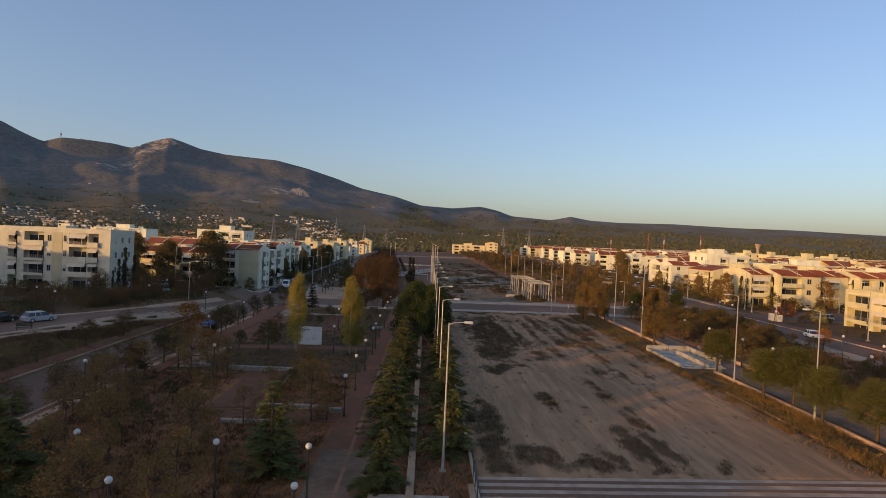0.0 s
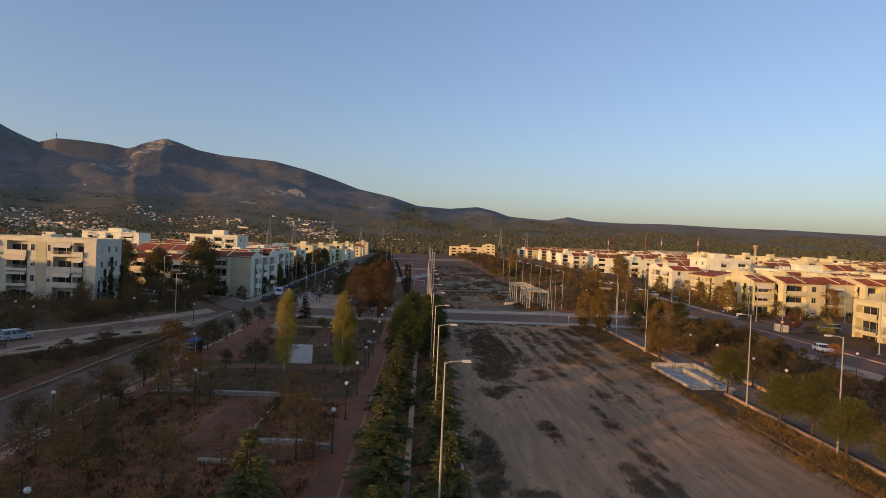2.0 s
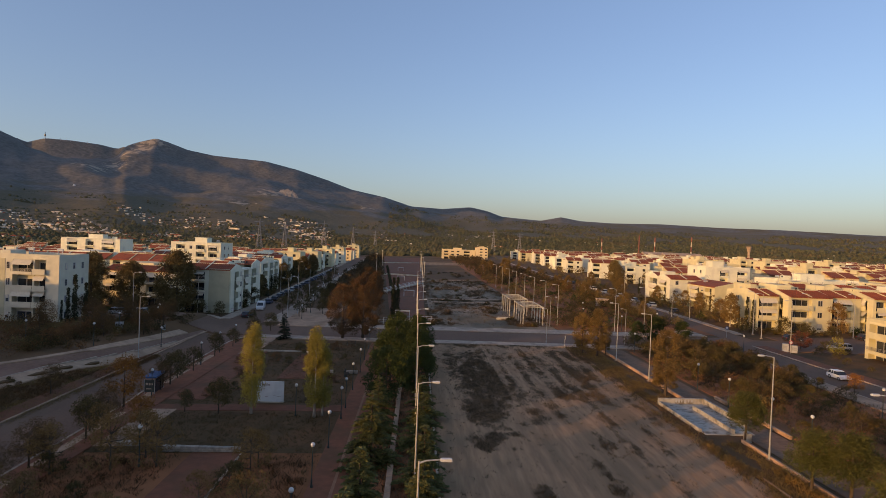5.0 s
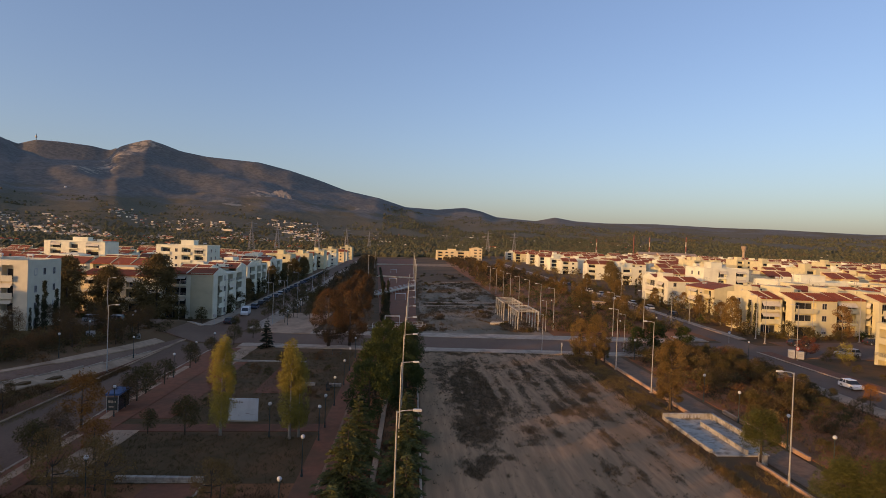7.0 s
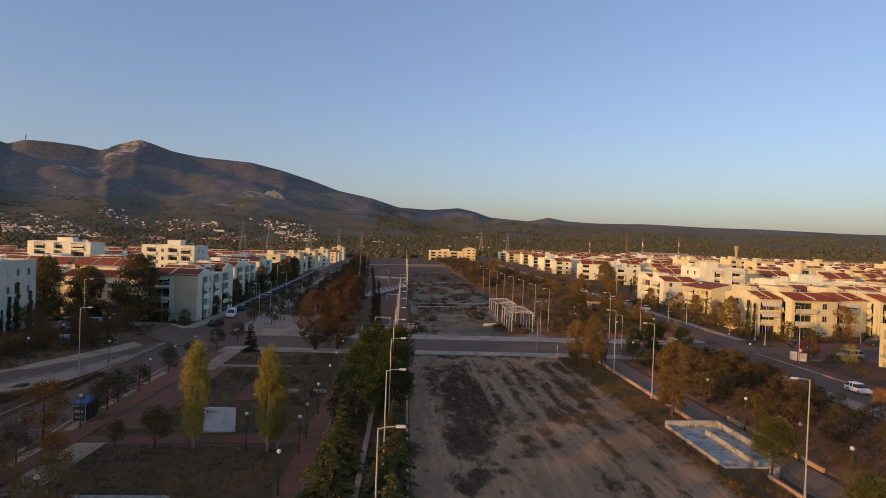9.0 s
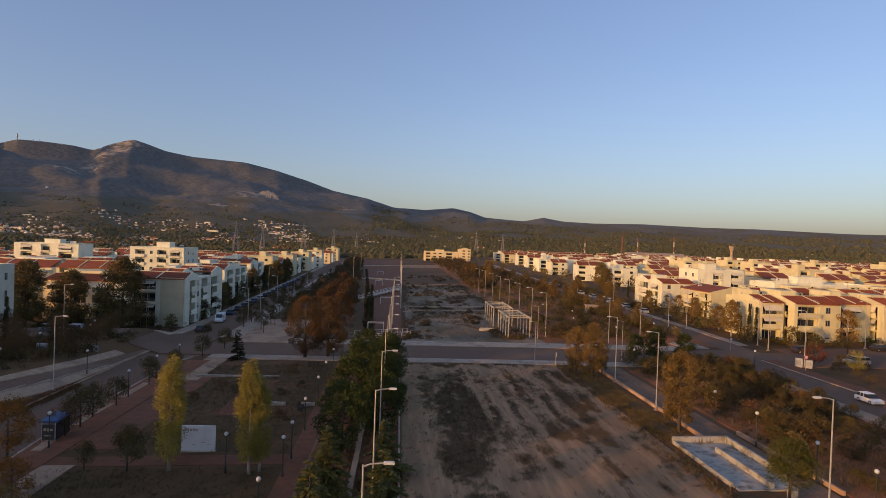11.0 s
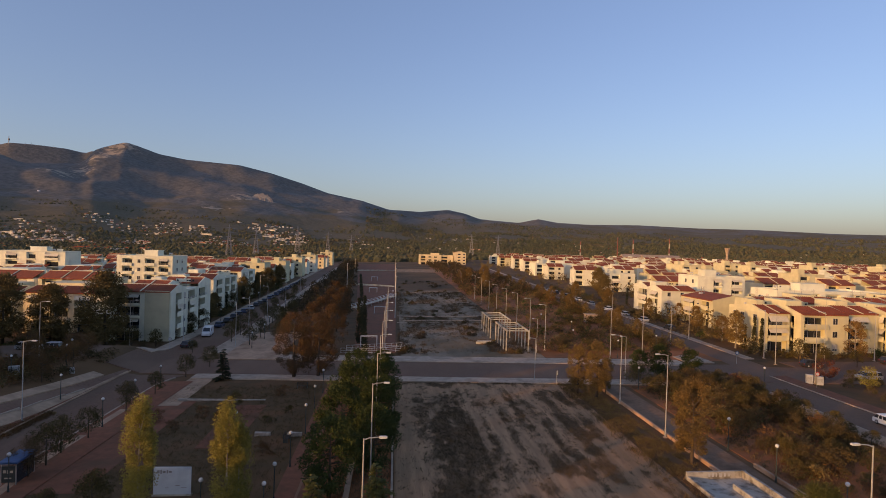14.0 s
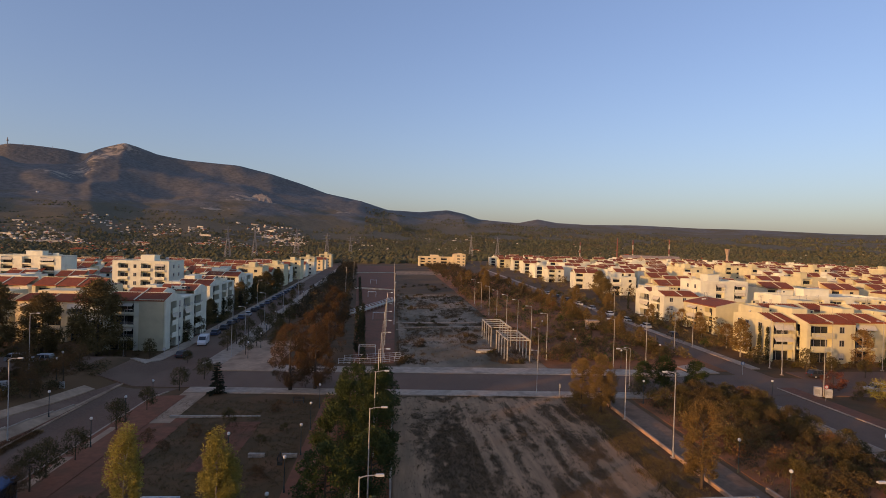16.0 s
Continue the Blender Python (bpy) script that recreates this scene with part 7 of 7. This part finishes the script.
M["rock"] = material("bare_rock", (0.40, 0.32, 0.24), (0.26, 0.20, 0.155), 0.05, 0.95, 0.9, (0.22, 0.18, 0.15), 0.02, (0.5, 0.7), place=True, bump_scale=0.12, detail=10.0)


def wooded_foot(m):
    """Dark groves cover the foot of the mountain up to an uneven height."""
    nt, n = m.node_tree, m.node_tree.nodes
    b = n["Principled BSDF"]
    col = b.inputs["Base Color"].links[0].from_socket
    pos = n.new("ShaderNodeNewGeometry").outputs["Position"]
    tex = n.new("ShaderNodeTexNoise")
    tex.inputs["Scale"].default_value, tex.inputs["Detail"].default_value = 0.006, 12.0
    nt.links.new(pos, tex.inputs["Vector"])
    sep = n.new("ShaderNodeSeparateXYZ")
    nt.links.new(pos, sep.inputs[0])
    sm = n.new("ShaderNodeMath")
    sm.operation = "MULTIPLY_ADD"
    nt.links.new(tex.outputs["Fac"], sm.inputs[0])
    sm.inputs[1].default_value = -350
    nt.links.new(sep.outputs["Z"], sm.inputs[2])
    cut = n.new("ShaderNodeMapRange")
    cut.inputs["From Min"].default_value, cut.inputs["From Max"].default_value = 10, -50
    nt.links.new(sm.outputs[0], cut.inputs["Value"])
    leafy_tone = n.new("ShaderNodeTexNoise")
    leafy_tone.inputs["Scale"].default_value, leafy_tone.inputs["Detail"].default_value = 0.12, 6.0
    nt.links.new(pos, leafy_tone.inputs["Vector"])
    tone = n.new("ShaderNodeMix")
    tone.data_type = "RGBA"
    nt.links.new(leafy_tone.outputs["Fac"], tone.inputs["Factor"])
    tone.inputs[6].default_value, tone.inputs[7].default_value = (0.070, 0.060, 0.034, 1), (0.185, 0.142, 0.082, 1)
    x = n.new("ShaderNodeMix")
    x.data_type = "RGBA"
    nt.links.new(cut.outputs[0], x.inputs["Factor"])
    nt.links.new(col, x.inputs[6])
    nt.links.new(tone.outputs[2], x.inputs[7])
    nt.links.new(x.outputs[2], b.inputs["Base Color"])


wooded_foot(M["mountain"])
bare_rock(M["mountain"], [((*polar(az, r), hill_z(az, r)), q) for az, r, q in ((-24.6, 3850, 190), (-25.6, 3700, 190), (-26.6, 3500, 170), (-27.6, 3300, 150), (-29.2, 3150, 150), (-14.8, 2950, 110), (-12.0, 3000, 90), (-5.2, 3100, 90), (-17, 2700, 100))])


def crag(az, r, w, h, seed, label):
    """A jagged rock outcrop on the slope."""
    rn = random.Random(seed)
    root = thing("rock_outcrop", label, "rock outcrop", group="rock outcrops")
    x, y = polar(az, r)
    z = hill_z(az, r)
    k = Kit()
    n, q = 44, 16
    vs = []
    for i in range(n):
        for j in range(q):
            u, v = 2 * i / (n - 1) - 1, j / (q - 1)
            g = noise.noise(Vector((u * 5 + seed, v * 1.2, 1))) + 0.6 * noise.noise(Vector((u * 14 + seed, v * 3, 2))) + 0.3 * noise.noise(Vector((u * 30, v * 8, seed)))
            env = max(0.0, 1 - u * u) ** 0.6
            vs.append((u * w * 0.5, v * h * 1.6 * env - 0.12 * w * env * (1 - v) + g * h * 0.35 * env, -h * 0.35 + v * h * env * (1 + 0.22 * g)))
    k.add(vs, [(i * q + j, (i + 1) * q + j, (i + 1) * q + j + 1, i * q + j + 1) for i in range(n - 1) for j in range(q - 1)])
    part("rock", k, M["rock"], root)
    root.matrix_basis = pose(x, y, z, 0, 0, -az)


crag(-13.0, 2980, 130, 60, 1, "sunlit pale rock outcrop low on the slope")
crag(-14.9, 3000, 130, 22, 2, "low pale rock ledge on the slope")

# masts on the back ridge
for az, h in ((-32.65, 66), (-31.6, 38), (-31.2, 40), (-30.9, 30), (-30.3, 34), (-30.0, 28), (-29.7, 36)):
    root = thing("radio_mast", "thin dark radio mast on the ridge", "mast", group="radio masts")
    k = Kit()
    k.tube([(0, 0, -20), (0, 0, h)], [3.0 if h > 40 else 1.6, 2.0 if h > 40 else 0.8], 5)
    part("pole", k, M["rail"], root)
    if h > 40:
        k = Kit()
        k.tube([(0, 0, h * 0.6), (0, 0, h * 0.66), (0, 0, h * 0.8)], [4, 6, 5], 8)
        part("platform", k, M["rail"], root)
    x, y = polar(az, 4760)
    root.matrix_basis = pose(x, y, 4760 * math.tan(radians(6.95)))

# pale dome on the lower slope
rr = min((abs(math.atan2(hill_z(-30.5, r) - 15.5, r) - radians(3.3)), r) for r in range(1400, 3800, 20))[1]
root = thing("radar_dome", "small round white dome on the mountain slope", "dome")
k = Kit()
k.ball((0, 0, 5), 6.5, 14, 10)
part("shell", k, M["globe"], root, smooth=True)
root.matrix_basis = pose(*polar(-30.5, rr), hill_z(-30.5, rr))

# far town on the plain and lower slopes
rnd = random.Random(31)
k, kr = Kit(), Kit()
count = 0
while count < 3200:
    az = rnd.uniform(-40, 44)
    if rnd.random() < 0.5:
        az = rnd.uniform(-40, -8)
    r = 1000 + 1300 * rnd.random() ** 1.5
    if az > -6 and (r < 1450 or rnd.random() < 0.55):
        continue
    if noise.noise(Vector((az * 0.22, r / 420, 2))) < 0.0:
        continue
    x, y = polar(az, r)
    z = max(gz(x), hill_z(az, r) if r > r0 else gz(x))
    w, d, h = rnd.uniform(3.5, 7.5), rnd.uniform(3, 7), rnd.uniform(2.6, 5.2)
    if rnd.random() < 0.02:
        w, h = w * 5, 5
    m = pose(x, y, z, 0, 0, rnd.uniform(-25, 25))
    k.box(-w / 2, w / 2, -d / 2, d / 2, -6, h, m)
    if rnd.random() < 0.15:
        kr.cur = 0
        pts = [m @ Vector(q) for q in ((-w / 2 - .4, -d / 2 - .4, h), (w / 2 + .4, -d / 2 - .4, h), (w / 2 + .4, d / 2 + .4, h), (-w / 2 - .4, d / 2 + .4, h), (-w / 4, 0, h + 2), (w / 4, 0, h + 2))]
        kr.add([tuple(q) for q in pts], [(0, 1, 5, 4), (1, 2, 5), (2, 3, 4, 5), (3, 0, 4)])
    count += 1
M["farwall"] = material("far_house_plaster", (0.66, 0.60, 0.50), (0.42, 0.37, 0.30), 0.05, 0.9, island=0.35, place=True)
tagged(part("far_town", k, M["farwall"]), "scattered pale houses of a far town below the mountain", "far town", "", "stuff")
tagged(part("far_town_roofs", kr, M["tile"]), "red tile roofs of the far town", "far town roofs", "", "stuff")


# far woods
def wood(name, label, n, pick, mat, size):
    k = Kit()
    rn = random.Random(n)
    made = 0
    while made < n:
        q = pick(rn)
        if q is None:
            continue
        x, y, z, s = q
        s *= size * rn.uniform(0.6, 1.3)
        seg, vs = 4, []
        tall = rn.uniform(0.9, 1.6)
        for i, (rr, zz) in enumerate(((0.9, -0.05), (1.0, 0.5), (0.45, 1.05))):
            for a in range(seg):
                t = 6.283 * a / seg + i
                g = rr * s * rn.uniform(0.7, 1.25)
                vs.append((x + g * math.cos(t), y + g * math.sin(t), z + zz * s * tall * rn.uniform(0.85, 1.15)))
        fs = [(i * seg + a, i * seg + (a + 1) % seg, (i + 1) * seg + (a + 1) % seg, (i + 1) * seg + a) for i in range(2) for a in range(seg)]
        fs.append(tuple(range(2 * seg, 3 * seg)))
        k.add(vs, fs)
        made += 1
    return tagged(part(name, k, mat), label, "woodland", "", "stuff")


def on_plain(rn):
    az, r = rn.uniform(-44, 46), 560 + (1000 if rn.random() < 0.8 else 1500) * rn.random() ** 1.2
    if az > 4 and rn.random() < 0.75:
        r = 700 + 1700 * rn.random()
    x, y = polar(az, r)
    if -80 < x < 110 and y < 700 or (x > 90 and x < 122 + 0.72 * y and y < 830) or (x < -60 and x > -0.62 * y - 60 and y < 520) or (-95 < x < -50 and y < 620):
        return None
    if az < 8 and noise.noise(Vector((x / 260, y / 260, 0))) < -0.25:
        return None
    return x, y, max(gz(x), hill_z(az, r) if r > r0 else gz(x)) - 0.5, 1.0 + r / 2600


M["farleaf"] = material("far_tree_leaves", (0.066, 0.072, 0.038), (0.092, 0.088, 0.046), 0.2, 0.9, 0.8, (0.112, 0.084, 0.042), 0.01, (0.5, 0.7), island=0.14, place=True, bump_scale=0.3)
wood("far_woodland", "dark woods and gardens on the plain below the mountain", 17000, on_plain, M["farleaf"], 3.0)


def on_slope(rn):
    if rn.random() < 0.5:        # gardens and olive groves climbing the foot of the mountain
        az, r = rn.uniform(-44, 2), 1050 + 1500 * rn.random() ** 1.5
        x, y = polar(az, r)
        if noise.noise(Vector((x / 150, y / 150, 11))) < -0.22 + 0.35 * max(0, r - 1700) / 900:
            return None
        return x, y, max(gz(x), hill_z(az, r)) - 1.0, 0.9 + 0.6 * rn.random()
    az, r = rn.uniform(-3, 46), 1700 + 1700 * rn.random() ** 1.1
    x, y = polar(az, r)
    if noise.noise(Vector((x / 190, y / 300, 7))) < -0.30 + 0.22 * (r - 1700) / 1700:
        return None
    return x, y, hill_z(az, r) - 1.0, 1.0 + 0.5 * rn.random()


wood("slope_woodland", "scattered dark trees and scrub on the lower mountain slopes", 30000, on_slope, M["farleaf"], 3.4)


def leafy(name, label, n, pick, mat, size, count, lsize):
    """Far crowns of loose leaf sprays round short stems."""
    k = Kit()
    rn = random.Random(n + 3)
    made = 0
    while made < n:
        q = pick(rn)
        if q is None:
            continue
        x, y, z, s = q
        R = s * size * rn.uniform(0.6, 1.3)
        cs, where = clumped(rn, 0.35 * R, 1.9 * R, egg(R, 0.35), 8, 0.42 * R, 0.8)
        base = Vector((x, y, z))
        k.tube([(x, y, z - 0.3), (x, y, z + 1.2 * R)], [0.14, 0.06], 4)
        leaves(k, rn, count, lambda g: (lambda p, o: (base + p, o))(*where(g)), lsize)
        made += 1
    return tagged(part(name, k, mat), label, "woodland", "", "stuff")


def gardens(rn):
    if rn.random() < 0.65:
        y = rn.uniform(170, 780)
        x = rn.uniform(86, 110 + 0.7 * y)
    else:
        y = rn.uniform(190, 500)
        x = rn.uniform(-0.6 * y - 30, -62)
    return x, y, gz(x), 1.0


leafy("garden_trees", "garden trees between the far houses", 820, gardens, M["shade"], 2.1, 62, 0.85)


def avenue(rn):
    if rn.random() < 0.5:
        x, y = rn.uniform(36, 66), rn.uniform(270, 640)
    else:
        y = rn.uniform(205, 640)
        x = rn.uniform(-31 - veer(y), court_west(y) - 2)
    return x, y, gz(x), 1.0


M["avenue"] = material("avenue_leaves", (0.100, 0.060, 0.026), (0.050, 0.044, 0.022), 0.1, 0.9, 0.8, island=0.35, place=True, bump_scale=0.8)
leafy("avenue_trees", "dark rust and green trees along the far end of the strip", 640, avenue, M["avenue"], 1.9, 62, 0.85)


# pylons
def pylon(az, r, h):
    root = thing("pylon", "lattice steel electricity pylon beyond the houses", "pylon", group="electricity pylons")
    b = h * 0.09
    for sx in (-1, 1):
        for sy in (-1, 1):
            k = Kit()
            k.tube([(sx * b, sy * b, 0), (sx * b * 0.35, sy * b * 0.35, h * 0.6), (0, 0, h)], [0.45, 0.35, 0.2], 4)
            part("leg", k, M["rail"], root)
    k = Kit()
    for i in range(8):
        z0, z1 = h * 0.6 * i / 8, h * 0.6 * (i + 1) / 8
        w0, w1 = b * (1 - 0.65 * i / 8), b * (1 - 0.65 * (i + 1) / 8)
        for s in (-1, 1):
            k.tube([(-w0 * s, -w0, z0), (w1 * s, -w1, z1)], [0.2, 0.2], 4)
            k.tube([(-w0, -w0 * s, z0), (-w1, w1 * s, z1)], [0.2, 0.2], 4)
    part("lattice", k, M["rail"], root)
    for z, L in ((0.62, 0.2), (0.75, 0.24), (0.88, 0.17)):
        k = Kit()
        k.tube([(-h * L, 0, h * z), (0, 0, h * (z + 0.03)), (h * L, 0, h * z)], [0.15, 0.4, 0.15], 4)
        part("arm", k, M["rail"], root)
    x, y = polar(az, r)
    root.matrix_basis = pose(x, y, max(gz(x), hill_z(az, r) if r > r0 else gz(x)), 0, 0, -az + 15)


for az, r, h in ((-15.2, 760, 42), (-12.9, 820, 40), (-9.2, 900, 46), (-6.4, 1000, 40), (7.6, 900, 38), (10.2, 1100, 40), (-4.2, 1100, 36)):
    pylon(az, r, h)

# striped chimneys, water tower, long sheds
M["stackred"] = material("stack_red", (0.24, 0.09, 0.065), (0.20, 0.08, 0.06), 0.3, 0.8)
for az, h in ((21.5, 41), (26.05, 41), (22.9, 38), (18.1, 33)):
    root = thing("factory_chimney", "tall slim chimney with faded red bands", "chimney", group="factory chimneys")
    for i in range(5):
        k = Kit()
        k.tube([(0, 0, -2 + (h + 2) * i / 5), (0, 0, -2 + (h + 2) * (i + 1) / 5)], [1.3 - 0.08 * i, 1.22 - 0.08 * i], 10)
        part("band", k, M["stackred"] if i % 2 == 0 or az == 21.5 else M["pale"], root)
    x, y = polar(az, 1080)
    root.matrix_basis = pose(x, y, gz(x))
root = thing("water_tower", "pale concrete water tower with a flared head", "water tower")
k = Kit()
k.tube([(0, 0, -2), (0, 0, 15), (0, 0, 18)], [2.4, 1.8, 2.0], 14)
part("shaft", k, M["concrete"], root)
k = Kit()
k.tube([(0, 0, 18), (0, 0, 27), (0, 0, 27.6)], [2.0, 4.2, 4.0], 16)
part("tank", k, M["concrete"], root)
x, y = polar(30.7, 900)
root.matrix_basis = pose(x, y, gz(x) + 3) @ Matrix.Scale(0.85, 4)
for az, r, w in ((23.6, 960, 60), (25.2, 960, 55)):
    root = thing("factory_shed", "long pale factory shed with a ridged roof", "factory shed", group="factory sheds")
    k = Kit()
    k.box(-w / 2, w / 2, -12, 12, -2, 9)
    part("wall", k, M["pale"], root)
    k = Kit()
    k.prism([(-13, 9), (13, 9), (0, 13)], "x", -w / 2 - 1, w / 2 + 1)
    part("roof", k, M["concrete"], root)
    x, y = polar(az, r)
    root.matrix_basis = pose(x, y, gz(x), 0, 0, -8)


# ---- beyond the crossing road ----
for y, x0, x1 in ((190, 3.8, 29), (204.6, 3.8, 31), (245.4, 4.0, 33), (290, 4.5, 33.5)):
    slab("kerb_line", "low pale concrete kerb across the dirt lot", "kerb", M["concrete"], span(x0, x1, 4), const(y), const(y + 0.4), 0.10)
root = thing("kiosk", "small white flat-roofed kiosk among the scrub", "kiosk", stand(61.5, 190.4))
k = Kit()
k.box(-1.6, 1.6, -1.2, 1.2, -0.2, 2.3)
part("wall", k, M["concrete"], root)
k = Kit()
k.chamfer(-1.85, 1.85, -1.45, 1.45, 2.3, 2.5, 0.04)
part("roof", k, M["concrete"], root)
k = Kit()
k.box(-0.9, 0.3, -1.23, -1.2, 1.0, 1.9)
part("window", k, M["glass"], root)
root = thing("concrete_bench", "long pale concrete bench beside the pergola", "bench", stand(24.2, 155.8))
k = Kit()
k.chamfer(-1.7, 1.7, -0.5, 0.5, 0.25, 0.55, 0.03)
part("seat", k, M["pale"], root)
for x in (-1.2, 1.2):
    k = Kit()
    k.box(x - 0.2, x + 0.2, -0.4, 0.4, -0.1, 0.25)
    part("leg", k, M["concrete"], root)

slab("pale_field", "strip of pale dry ground before the school", "ground", M["dirt"], span(4, 60, 8), const(470), const(520), 0.06, 4)
